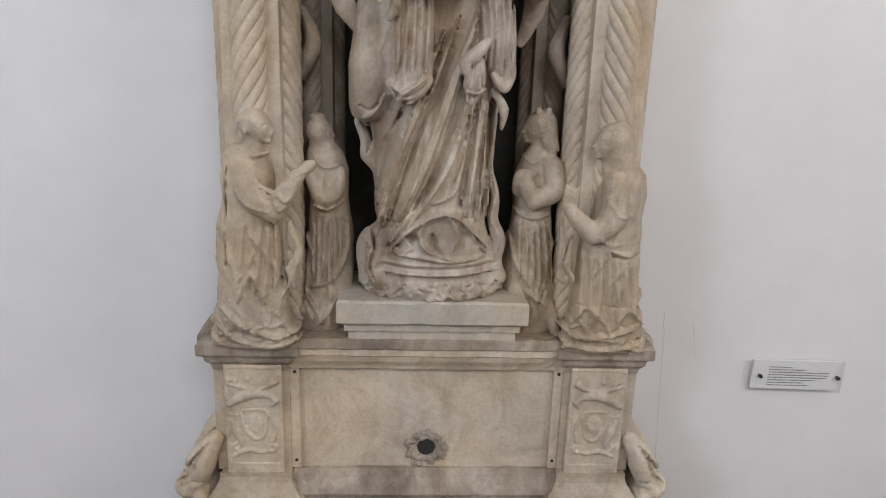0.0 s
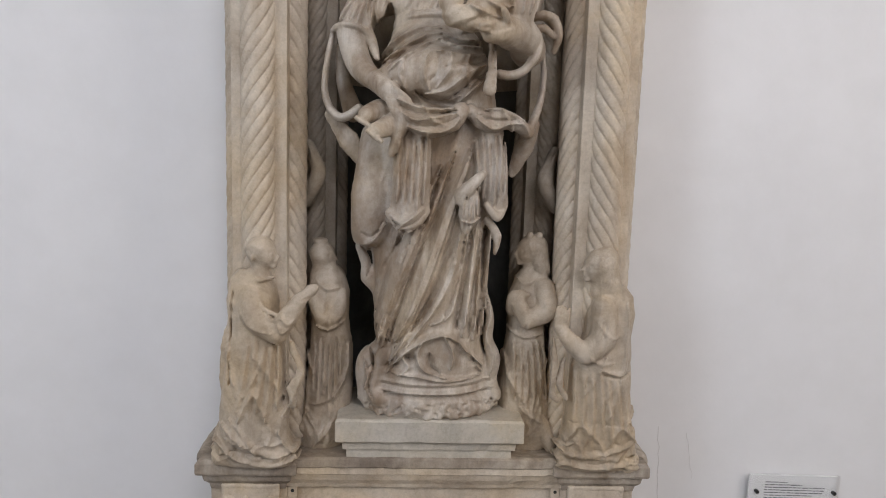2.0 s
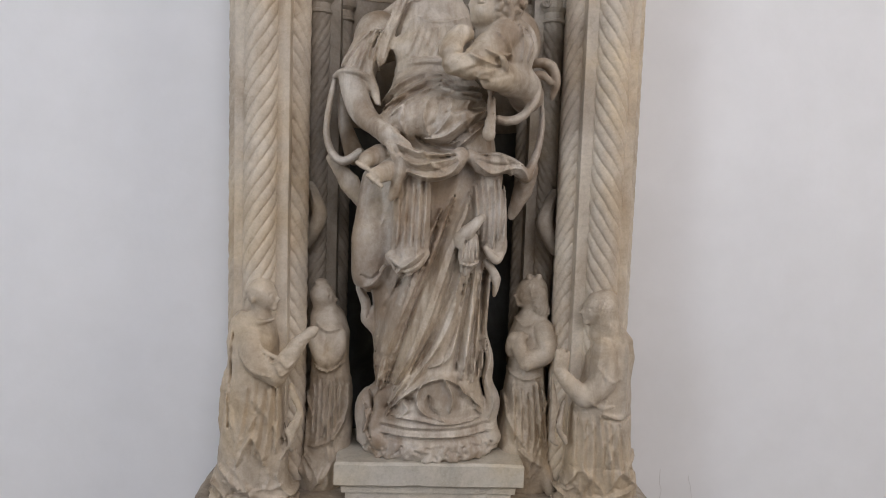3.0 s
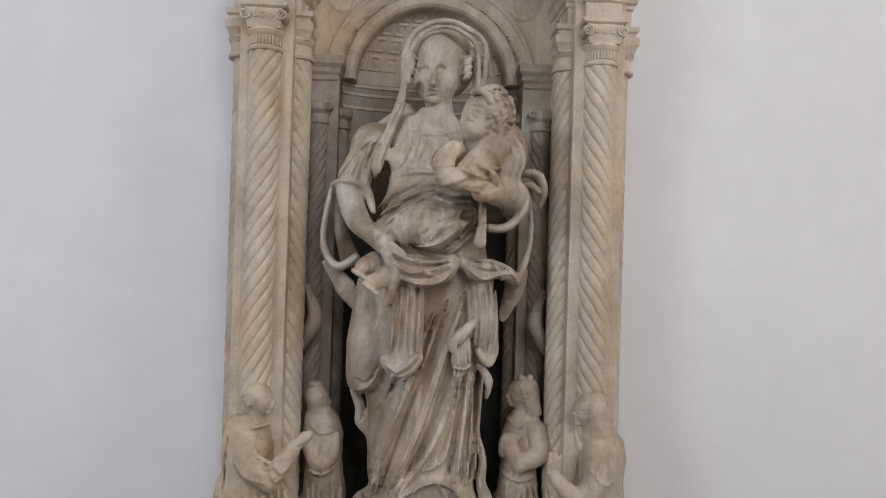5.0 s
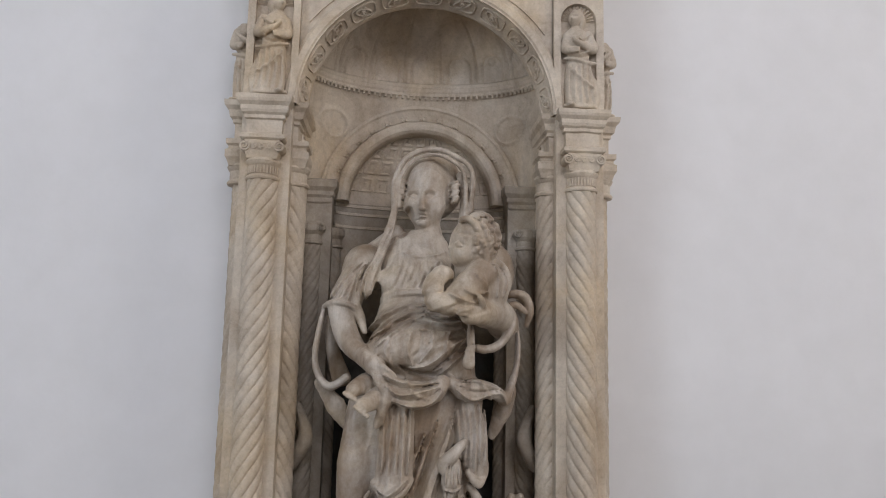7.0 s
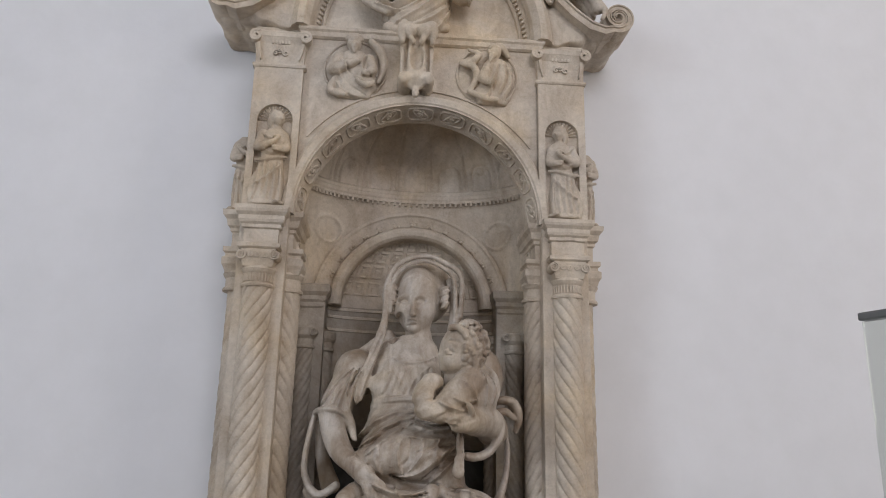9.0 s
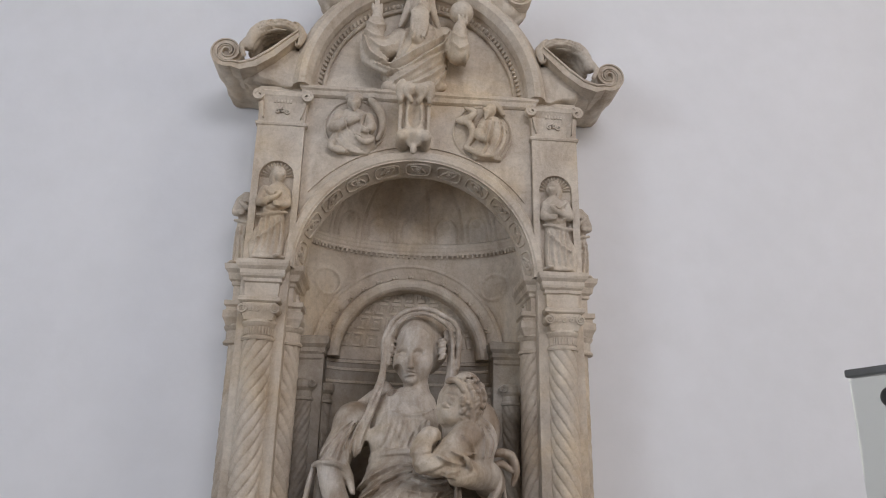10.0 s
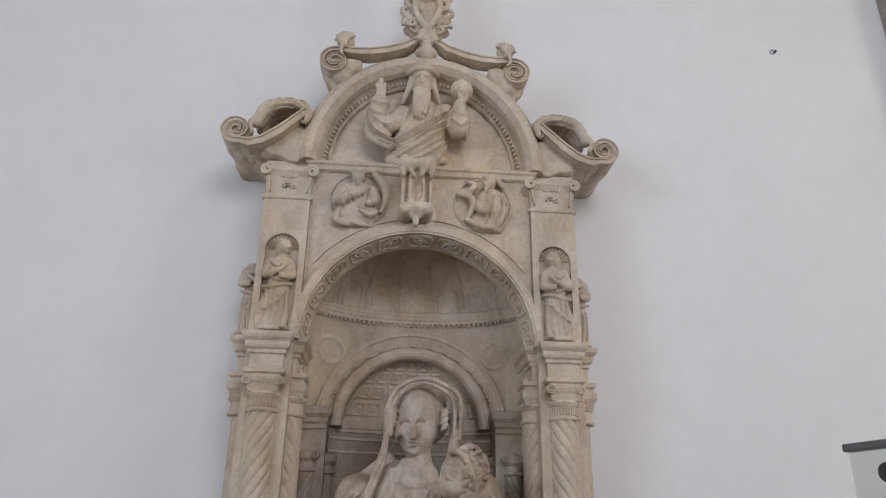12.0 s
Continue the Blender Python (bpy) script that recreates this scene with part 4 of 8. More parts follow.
def tympanum():
    base = 3.345
    st = 1.09
    bm = bmesh.new()
    prism(bm, [(-0.36, base)] + [p for p in arc(0, base, 0.38, 0.38 * st, 180, 0, 48)] + [(0.36, base)], 0.05, WALL)
    part("tympanum", bm, MARBLE, shrine)
    bm = bmesh.new()
    arch_band(bm, 0, base, [(0.372, 0.2), (0.372, 0.010), (0.380, -0.010), (0.400, -0.030), (0.422, -0.030), (0.440, -0.012), (0.446, 0.004), (0.452, 0.006), (0.458, 0.014), (0.458, 0.2)], 72, stretch=st)
    part("gable_arch", bm, MARBLE, shrine, "broad rounded arch moulding", False)
    bm = bmesh.new()
    arch_band(bm, 0, base, [(0.338, 0.06), (0.338, 0.036), (0.344, 0.030), (0.350, 0.036), (0.352, 0.044), (0.366, 0.030), (0.374, 0.016), (0.378, 0.06)], 72, stretch=st)
    part("inner_moulding", bm, MARBLE, shrine)
    bm = bmesh.new()
    for i in range(66):
        a = radians(3 + 174 * i / 65)
        x, z = 0.359 * math.cos(a), base + 0.359 * st * math.sin(a)
        m = Matrix.Translation((x, 0.036, z)) @ Euler((0, -a, 0)).to_matrix().to_4x4() @ Matrix.Diagonal((0.011, 0.011, 0.0058, 1))
        bmesh.ops.create_icosphere(bm, subdivisions=1, radius=1, matrix=m)
    tagged(part("beading", bm, MARBLE, shrine), kind="stuff")
    for s in (-1, 1):
        bm = bmesh.new()
        box(bm, min(s * 0.40, s * 0.56), max(s * 0.40, s * 0.56), 0.02, WALL, 3.30, 3.352, 0.006)
        part("corner_block", bm, MARBLE, shrine)


def lower_scroll(s):
    vx, vz = s * 0.672, 3.446
    # centre line from the gable out under the volute and into the spiral
    pts = [(s * 0.425, 3.545), (s * 0.470, 3.500), (s * 0.52, 3.450), (s * 0.575, 3.408), (s * 0.625, 3.392)]
    sp = spiral(vx, vz, 0.050, 0.010, -110 if s > 0 else -70, 1.9 * s, 80)
    way = pts + sp
    wid = [0.026, 0.030, 0.034, 0.034, 0.032] + [0.024 * (1 - 0.55 * i / 80) for i in range(81)]
    bm = bmesh.new()
    strap(bm, way, wid, -0.035, 0.10, 0.006)
    rings(bm, [[(vx + r * math.cos(i * math.pi / 16), y, vz + r * math.sin(i * math.pi / 16)) for i in range(32)] for r, y in ((0.049, 0.10), (0.049, -0.012), (0.04, -0.018))])
    sc = part("side_scroll", bm, MARBLE, shrine, "large carved volute with curled leaf")
    c = Clay((min(s * 0.40, s * 0.70), -0.06, 3.38), (max(s * 0.40, s * 0.70), 0.17, 3.62), 0.005)
    for j, (yy, dz) in enumerate(((-0.02, 0.0), (0.02, 0.014), (0.06, 0.010), (0.10, 0.0))):
        c.line([(s * 0.435, yy, 3.500 + dz), (s * 0.428, yy, 3.535 + dz), (s * 0.455, yy, 3.565 + dz), (s * 0.515, yy, 3.570 + dz), (s * 0.575, yy, 3.545 + dz), (s * 0.600, yy - 0.01, 3.492)], (0.014, 0.020, 0.024, 0.025, 0.018), 0.006)
    c.ball((s * 0.604, -0.03, 3.478), (0.022, 0.022, 0.024), 0.008)
    c.line([(s * 0.600, -0.035, 3.50), (s * 0.622, -0.045, 3.465), (s * 0.610, -0.045, 3.425)], (0.008, 0.009, 0.007), 0.006)
    for q in (0.016, 0.004, -0.008, -0.020):
        c.fold([(s * 0.440, 3.512 + q), (s * 0.440, 3.548 + q), (s * 0.470, 3.572 + q), (s * 0.520, 3.574 + q), (s * 0.575, 3.548 + q)], 0.007, -0.014)
    c.wear(0.001, 0.03, 5)
    link_mesh("leaf", c.mesh("leaf"), MARBLE, sc, "curled acanthus leaf", True)
    # stone behind and below the strap
    c = Clay((min(s * 0.40, s * 0.74), 0.0, 3.29), (max(s * 0.40, s * 0.74), WALL, 3.54), 0.007)
    c.rod((s * 0.662, 0.06, 3.424), (s * 0.662, WALL, 3.424), 0.046, 0.046, 0.012)
    c.rod((s * 0.60, 0.05, 3.408), (s * 0.60, WALL, 3.408), 0.036, 0.036, 0.02)
    c.rod((s * 0.53, 0.04, 3.405), (s * 0.53, WALL, 3.405), 0.050, 0.050, 0.02)
    c.rod((s * 0.46, 0.04, 3.42), (s * 0.46, WALL, 3.42), 0.080, 0.080, 0.02)
    c.wear(0.0025, 0.06, 9)
    link_mesh("scroll_soffit", c.mesh("scroll_soffit"), MARBLE, sc, "rough underside of the scroll", True)


def upper_scroll(s):
    vx, vz = s * 0.347, 3.772
    pts = [(s * 0.014, 3.935), (s * 0.032, 3.900), (s * 0.08, 3.864), (s * 0.15, 3.838), (s * 0.22, 3.824), (s * 0.28, 3.822), (s * 0.325, 3.828)]
    sp = spiral(vx, vz, 0.054, 0.009, 100 if s > 0 else 80, -1.8 * s, 70)
    wid = [0.020, 0.022, 0.028, 0.032, 0.032, 0.030, 0.026] + [0.020 * (1 - 0.5 * i / 70) for i in range(71)]
    bm = bmesh.new()
    strap(bm, pts + sp, wid, -0.03, 0.03, 0.006)
    rings(bm, [[(vx + r * math.cos(i * math.pi / 16), y, vz + r * math.sin(i * math.pi / 16)) for i in range(32)] for r, y in ((0.052, 0.07), (0.052, -0.006), (0.042, -0.014))])
    sc = part("crown_scroll", bm, MARBLE, shrine, "carved scroll strap ending in a volute")
    c = Clay((min(s * 0.24, s * 0.41), -0.07, 3.60), (max(s * 0.24, s * 0.41), 0.14, 3.95), 0.005)
    for q, z, r in ((0.010, 3.762, 0.050), (0.035, 3.735, 0.050), (0.062, 3.765, 0.040), (0.085, 3.775, 0.028)):
        c.rod((vx - s * q, 0.035 if q < 0.05 else 0.015, z), (vx - s * q, 0.11, z), r, r, 0.010)
    c.line([(vx + s * 0.025, 0.045, 3.735), (vx + s * 0.005, 0.045, 3.705), (vx - s * 0.030, 0.04, 3.680)], (0.018, 0.020, 0.014), 0.010)
    c.ball((s * 0.312, 0.000, 3.876), (0.034, 0.022, 0.036), 0.008, tilt=-s * 18)
    for j in range(7):
        a = radians(90 - s * 18 + 24 * (j - 3))
        c.line([(s * 0.318, -0.018, 3.848), (s * 0.314 + 0.022 * math.cos(a), -0.028, 3.868 + 0.024 * math.sin(a)), (s * 0.311 + 0.040 * math.cos(a), -0.014, 3.876 + 0.040 * math.sin(a))], (0.006, 0.0075, 0.0055), 0.003)
    c.ball((s * 0.317, -0.032, 3.842), (0.015, 0.014, 0.014), 0.006)
    c.line([(s * 0.322, -0.038, 3.838), (s * 0.326, -0.038, 3.808), (s * 0.312, -0.036, 3.790)], (0.009, 0.008, 0.005), 0.005)
    c.wear(0.0012, 0.03, 15)
    link_mesh("leaf", c.mesh("leaf"), MARBLE, sc, "small palmette leaf", True)


def finial():
    c = Clay((-0.13, -0.10, 3.80), (0.13, 0.16, 4.40), 0.006)
    c.rod((0, -0.015, 3.82), (0, -0.015, 3.95), 0.022, 0.016, 0.01)
    c.ball((0, -0.01, 3.845), (0.045, 0.03, 0.022), 0.012)
    for s in (-1, 1):
        c.line([(s * 0.030, -0.025, 3.90), (s * 0.004, -0.03, 3.945), (-s * 0.035, -0.03, 4.00), (-s * 0.050, -0.03, 4.06), (-s * 0.03, -0.03, 4.12), (s * 0.01, -0.03, 4.17)], (0.017, 0.012, 0.012), 0.006)
        for i, (x, z, r) in enumerate(((0.068, 3.985, 0.032), (0.045, 3.955, 0.026), (0.075, 4.04, 0.034), (0.055, 4.085, 0.034), (0.072, 4.125, 0.030), (0.04, 4.16, 0.032))):
            c.ball((s * x, 0.035, z), (r * 0.8, r * 0.7, r * 0.7), 0.008)
            c.line([(s * (x + r * 0.8 * math.cos(q * 1.1 + i)), -0.004 - 0.003 * q, z + r * 0.8 * math.sin(q * 1.1 + i) * (1 - 0.08 * q)) for q in range(6)], (r * 0.34, r * 0.30, r * 0.22), 0.004)
            c.ball((s * x, -0.008, z), r * 0.30, 0.003)
    c.rod((0, 0.03, 3.9), (0, 0.04, 4.34), 0.045, 0.03, 0.02)
    c.ball((0, 0.02, 4.26), (0.07, 0.06, 0.06), 0.02)
    c.wear(0.0014, 0.03, 21)
    link_mesh("finial", c.mesh("finial"), MARBLE, shrine, "knotted floral finial", True)


def keystone():
    c = Clay((-0.11, -0.15, 3.04), (0.09, 0.03, 3.38), 0.005)
    cx = -0.022
    c.slab((cx - 0.046, -0.055, 3.15), (cx + 0.046, 0.02, 3.30), 0.008)
    c.line([(cx, -0.055, 3.285), (cx, -0.07, 3.24), (cx, -0.062, 3.19), (cx, -0.068, 3.15)], (0.030, 0.022, 0.024), 0.012)
    for s in (-1, 1):
        c.rod((cx + s * 0.036, -0.068, 3.145), (cx + s * 0.036, 0.0, 3.145), 0.024, 0.024, 0.008)
        c.line([(cx + s * 0.016, -0.068, 3.29), (cx + s * 0.018, -0.076, 3.24), (cx + s * 0.020, -0.072, 3.17)], (0.009, 0.011, 0.012), 0.006)
        c.ball((cx + s * 0.036, -0.072, 3.145), (0.013, 0.012, 0.013), 0.003)
        c.ball((cx + s * 0.012, -0.058, 3.138), (0.018, 0.020, 0.026), 0.008)
        c.line([(cx + s * 0.02, -0.09, 3.31), (cx + s * 0.045, -0.10, 3.325), (cx + s * 0.056, -0.09, 3.30), (cx + s * 0.048, -0.085, 3.268)], (0.012, 0.014, 0.009), 0.008)
        c.rod((cx + s * 0.047, -0.06, 3.26), (cx + s * 0.047, -0.06, 3.17), 0.008, 0.008, 0.006)
    c.slab((cx - 0.058, -0.095, 3.278), (cx + 0.058, 0.0, 3.335), 0.016, 0.01)
    c.ball((cx, -0.10, 3.275), (0.026, 0.030, 0.040), 0.008, cut=True)
    c.line([(cx - 0.026, -0.095, 3.29), (cx - 0.012, -0.090, 3.262), (cx, -0.080, 3.25)], (0.010, 0.009, 0.006), 0.005)
    c.line([(cx + 0.026, -0.095, 3.29), (cx + 0.012, -0.090, 3.262), (cx, -0.080, 3.25)], (0.010, 0.009, 0.006), 0.005)
    c.rod((cx, -0.13, 3.335), (cx, -0.10, 3.26), 0.010, 0.004, 0.006, cut=True)
    for s in (-1, 1):
        c.ball((cx + s * 0.031, -0.078, 3.308), (0.031, 0.034, 0.030), 0.006)
        for q in (-0.010, 0.002, 0.014):
            c.fold([(cx + s * (0.031 + q), 3.330), (cx + s * (0.030 + q), 3.300), (cx + s * (0.024 + q * 0.6), 3.276)], 0.004, -0.004)
    c.ball((cx, -0.088, 3.215), (0.021, 0.034, 0.048), 0.005, cut=True)
    c.rod((cx, -0.13, 3.34), (cx, -0.10, 3.27), 0.009, 0.004, 0.004, cut=True)
    c.ball((cx, -0.062, 3.098), (0.012, 0.014, 0.016), 0.010)
    c.wear(0.0012, 0.03, 8)
    link_mesh("keystone", c.mesh("keystone"), MARBLE, shrine, "carved console keystone with leaf curl", True)


tympanum()
keystone()
finial()
for side in (-1, 1):
    lower_scroll(side)
    upper_scroll(side)

# ---- statues ----

block = thing("statue_plinth", "stepped pale marble block under the standing statue", "plinth")
bm = bmesh.new()
moulding(bm, -0.229, 0.244, -0.012, 0.24, [(0.0, 0.902), (0.0, 0.927), (0.010, 0.930), (0.012, 0.950), (0.024, 0.955), (0.030, 0.960), (0.030, 1.018), (0.024, 1.024)])
part("block", bm, MARBLE_BLOCK, block)


def standing_statue():
    c = Clay((-0.34, -0.24, 1.005), (0.34, 0.28, 2.66), 0.0038)
    rng = random.Random(4)
    # skirt and hips as one draped body
    c.loft([(1.10, 0.004, 0.10, 0.178, 0.135), (1.19, 0.006, 0.10, 0.162, 0.140), (1.32, 0.002, 0.10, 0.156, 0.145), (1.50, -0.006, 0.10, 0.170, 0.150), (1.66, -0.012, 0.10, 0.194, 0.155), (1.80, -0.006, 0.10, 0.190, 0.155), (1.92, 0.010, 0.10, 0.160, 0.150), (2.02, 0.005, 0.10, 0.145, 0.125)], 0.02)
    c.loft([(1.94, 0.010, 0.06, 0.120, 0.110), (2.02, 0.000, 0.05, 0.135, 0.125), (2.10, -0.010, 0.07, 0.115, 0.095), (2.16, -0.015, 0.095, 0.100, 0.090), (2.24, -0.012, 0.105, 0.108, 0.085), (2.31, -0.005, 0.12, 0.085, 0.065), (2.335, 0.0, 0.13, 0.055, 0.05)], 0.03)
    c.ball((-0.170, 0.130, 2.217), (0.070, 0.060, 0.075), 0.03)
    c.ball((0.214, 0.110, 2.209), (0.080, 0.070, 0.100), 0.03)
    # diagonal sweeps of the skirt
    for pts, w, am in (
        ([(0.050, -0.070, 1.769), (-0.011, -0.070, 1.596), (-0.069, -0.060, 1.420), (-0.122, -0.040, 1.267), (-0.138, -0.040, 1.228)], 0.034, 0.034),
        ([(0.094, -0.070, 1.770), (0.048, -0.070, 1.613), (-0.013, -0.070, 1.423), (-0.069, -0.060, 1.274), (-0.112, -0.050, 1.192)], 0.030, 0.036),
        ([(-0.029, -0.060, 1.580), (-0.092, -0.050, 1.432), (-0.135, -0.030, 1.303), (-0.144, -0.020, 1.237)], 0.034, 0.026),
        ([(-0.099, -0.040, 1.537), (-0.138, -0.020, 1.410), (-0.155, 0.000, 1.279)], 0.026, 0.020),
        ([(0.076, -0.070, 1.561), (0.040, -0.070, 1.440), (-0.010, -0.070, 1.324), (-0.068, -0.060, 1.235)], 0.018, 0.018),
        ([(0.096, -0.070, 1.562), (0.078, -0.070, 1.425), (0.052, -0.070, 1.333), (-0.002, -0.070, 1.301)], 0.016, 0.016),
        ([(0.119, -0.060, 1.584), (0.102, -0.060, 1.424), (0.089, -0.050, 1.267)], 0.016, 0.018),
        ([(0.139, -0.050, 1.591), (0.131, -0.040, 1.421), (0.121, -0.030, 1.254)], 0.015, 0.018),
        ([(0.159, -0.030, 1.589), (0.157, -0.020, 1.433), (0.151, 0.000, 1.254)], 0.015, 0.018),
    ):
        c.fold(pts, w, am, 0.1)
    for pts, w, am in (
        ([(0.013, -0.080, 1.724), (-0.042, -0.080, 1.530), (-0.093, -0.070, 1.360), (-0.125, -0.060, 1.249)], 0.012, 0.026),
        ([(0.077, -0.090, 1.704), (0.014, -0.090, 1.480), (-0.040, -0.080, 1.333), (-0.097, -0.070, 1.230)], 0.012, 0.028),
        ([(-0.061, -0.060, 1.534), (-0.114, -0.040, 1.384), (-0.138, -0.030, 1.279)], 0.010, 0.020),
        ([(0.059, -0.080, 1.502), (0.025, -0.075, 1.410), (-0.032, -0.070, 1.300)], 0.009, 0.016),
        ([(0.086, -0.080, 1.533), (0.066, -0.075, 1.403), (0.036, -0.070, 1.317)], 0.008, 0.016),
        ([(0.108, -0.080, 1.549), (0.092, -0.075, 1.412), (0.073, -0.070, 1.295)], 0.009, 0.020),
        ([(0.130, -0.060, 1.562), (0.118, -0.060, 1.409), (0.106, -0.050, 1.259)], 0.008, 0.018),
        ([(0.149, -0.050, 1.561), (0.144, -0.040, 1.421), (0.133, -0.030, 1.262)], 0.008, 0.018),
        ([(-0.008, -0.090, 1.606), (-0.045, -0.080, 1.477), (-0.082, -0.070, 1.361)], 0.006, 0.008),
        ([(0.029, -0.100, 1.579), (-0.010, -0.090, 1.442), (-0.051, -0.080, 1.333)], 0.006, 0.009),
        ([(-0.082, -0.080, 1.476), (-0.109, -0.060, 1.365), (-0.126, -0.040, 1.275)], 0.006, 0.008),
    ):
        c.fold(pts, w * 1.6, -am * 0.95, 0.1)
    # the deep diagonal rolls and the cuts between them
    for pts, w, am in (
        ([(0.093, 1.784), (0.048, 1.645), (-0.001, 1.489), (-0.051, 1.355), (-0.099, 1.250)], 0.030, 0.026),
        ([(0.015, 1.736), (-0.060, 1.535), (-0.117, 1.377), (-0.146, 1.249)], 0.034, 0.026),
        ([(0.071, 1.553), (0.062, 1.467), (0.033, 1.388), (-0.011, 1.316)], 0.018, 0.016),
        ([(0.130, 1.563), (0.109, 1.405), (0.093, 1.278)], 0.014, 0.018),
        ([(0.164, 1.594), (0.150, 1.446), (0.136, 1.311)], 0.014, 0.018),
        ([(0.052, 1.775), (0.007, 1.613), (-0.047, 1.473), (-0.082, 1.354), (-0.118, 1.242)], 0.015, -0.034),
        ([(0.111, 1.724), (0.068, 1.623), (0.045, 1.522), (0.002, 1.387), (-0.053, 1.283)], 0.015, -0.034),
        ([(0.105, 1.562), (0.087, 1.468), (0.070, 1.325), (0.077, 1.286)], 0.011, -0.026),
        ([(0.147, 1.594), (0.129, 1.445), (0.121, 1.294)], 0.010, -0.026),
        ([(-0.087, 1.549), (-0.127, 1.455), (-0.155, 1.313)], 0.014, -0.026),
        ([(-0.016, 1.743), (-0.036, 1.651), (-0.087, 1.534)], 0.012, -0.024),
        ([(-0.026, 1.574), (-0.084, 1.425), (-0.119, 1.290)], 0.008, -0.010),
        ([(0.077, 1.700), (0.028, 1.560), (-0.018, 1.426)], 0.008, -0.010),
    ):
        c.fold(pts, w * (1.0 if am > 0 else 1.25), am * (1.0 if am > 0 else 0.72), 0.1)
    # folds over the belly and the child's seat
    c.ball((-0.007, -0.030, 1.978), (0.120, 0.085, 0.070), 0.03)
    c.ball((-0.074, -0.030, 1.968), (0.080, 0.080, 0.055), 0.03)
    for pts, w, am in (
        ([(-0.164, 0.000, 2.015), (-0.114, 0.000, 2.065), (-0.048, 0.000, 2.096), (0.005, 0.000, 2.096)], 0.016, 0.014),
        ([(-0.146, 0.000, 1.997), (-0.095, 0.000, 2.038), (-0.039, 0.000, 2.072), (0.005, 0.000, 2.081)], 0.012, 0.012),
        ([(-0.127, 0.000, 1.976), (-0.075, 0.000, 2.021), (-0.024, 0.000, 2.054)], 0.012, 0.012),
        ([(0.128, 0.000, 2.034), (0.060, 0.000, 2.022), (-0.008, 0.000, 2.029)], 0.014, 0.014),
        ([(0.133, 0.000, 2.008), (0.077, 0.000, 1.976), (0.018, 0.000, 1.929), (-0.042, 0.000, 1.919)], 0.014, 0.016),
        ([(0.138, 0.000, 1.978), (0.094, 0.000, 1.939), (0.050, 0.000, 1.896)], 0.014, 0.016),
        ([(0.030, 0.000, 2.034), (0.028, 0.000, 1.982), (-0.005, 0.000, 1.935)], 0.012, 0.014),
        ([(-0.030, 0.000, 2.017), (-0.040, 0.000, 1.972), (-0.024, 0.000, 1.927)], 0.012, 0.013),
        ([(-0.002, 0.000, 2.066), (0.059, 0.000, 2.046), (0.127, 0.000, 2.056)], 0.010, 0.012),
        ([(0.005, 0.000, 2.085), (0.059, 0.000, 2.066), (0.119, 0.000, 2.073)], 0.008, 0.010),
        ([(0.083, 0.000, 2.028), (0.069, 0.000, 1.983), (0.086, 0.000, 1.939)], 0.010, 0.010),
        ([(-0.090, 0.000, 1.999), (-0.100, 0.000, 1.962), (-0.080, 0.000, 1.925)], 0.012, 0.010),
    ):
        c.fold(pts, w, am, 0.1)
    for pts, w, am in (
        ([(-0.154, 0.000, 2.006), (-0.103, 0.000, 2.051), (-0.040, 0.000, 2.084)], 0.007, 0.010),
        ([(-0.135, 0.000, 1.987), (-0.083, 0.000, 2.029), (-0.032, 0.000, 2.063)], 0.007, 0.010),
        ([(0.129, 0.000, 2.021), (0.076, 0.000, 2.002), (0.016, 0.000, 1.989)], 0.008, 0.010),
        ([(0.133, 0.000, 1.993), (0.085, 0.000, 1.957), (0.034, 0.000, 1.914)], 0.008, 0.014),
        ([(0.000, 0.000, 2.018), (-0.006, 0.000, 1.973), (-0.028, 0.000, 1.950)], 0.007, 0.010),
        ([(-0.058, 0.000, 1.926), (0.004, 0.000, 1.902), (0.080, 0.000, 1.897)], 0.010, 0.020),
        ([(0.006, 0.000, 2.077), (0.059, 0.000, 2.057), (0.127, 0.000, 2.066)], 0.005, 0.010),
    ):
        c.fold(pts, w * 1.6, -am * 0.95, 0.1)
    # neck and head
    c.rod((0.025, 0.125, 2.282), (0.017, 0.130, 2.395), 0.044, 0.038, 0.015)
    c.ball((0.012, 0.140, 2.489), (0.066, 0.084, 0.080), 0.01, lean=-6)
    c.ball((0.008, 0.125, 2.433), (0.056, 0.068, 0.066), 0.025)
    c.ball((0.003, 0.100, 2.382), (0.032, 0.034, 0.030), 0.025)
    c.ball((-0.027, 0.100, 2.412), (0.030, 0.036, 0.036), 0.03)
    c.ball((0.037, 0.100, 2.414), (0.032, 0.036, 0.036), 0.03)
    c.rod((0.001, 0.062, 2.449), (-0.003, 0.046, 2.399), 0.0050, 0.0085, 0.010)
    c.ball((-0.002, 0.048, 2.396), (0.0125, 0.009, 0.006), 0.006)
    c.ball((-0.000, 0.072, 2.356), (0.017, 0.014, 0.011), 0.014)
    c.ball((-0.002, 0.060, 2.382), (0.0150, 0.007, 0.0040), 0.003)
    c.ball((-0.001, 0.062, 2.374), (0.0120, 0.007, 0.0040), 0.003)
    for u0, u1 in ((383, 422), (448, 489)):
        x0, x1 = (-0.045, 0.060, 2.439)[0] + (u0 - 383) * 0.00076, (-0.045, 0.060, 2.439)[0] + (u1 - 383) * 0.00076
        z0 = (-0.028, 0.060, 2.439)[2]
        xm = (x0 + x1) / 2
        c.fold([(x0 - 0.001, z0 + 0.001), (xm, z0 + 0.005), (x1 + 0.001, z0 + 0.001)], 0.012, -0.0080, 0.1)
        c.ball((xm, 0.0745, z0 - 0.003), (0.0130, 0.0110, 0.0085), 0.003)
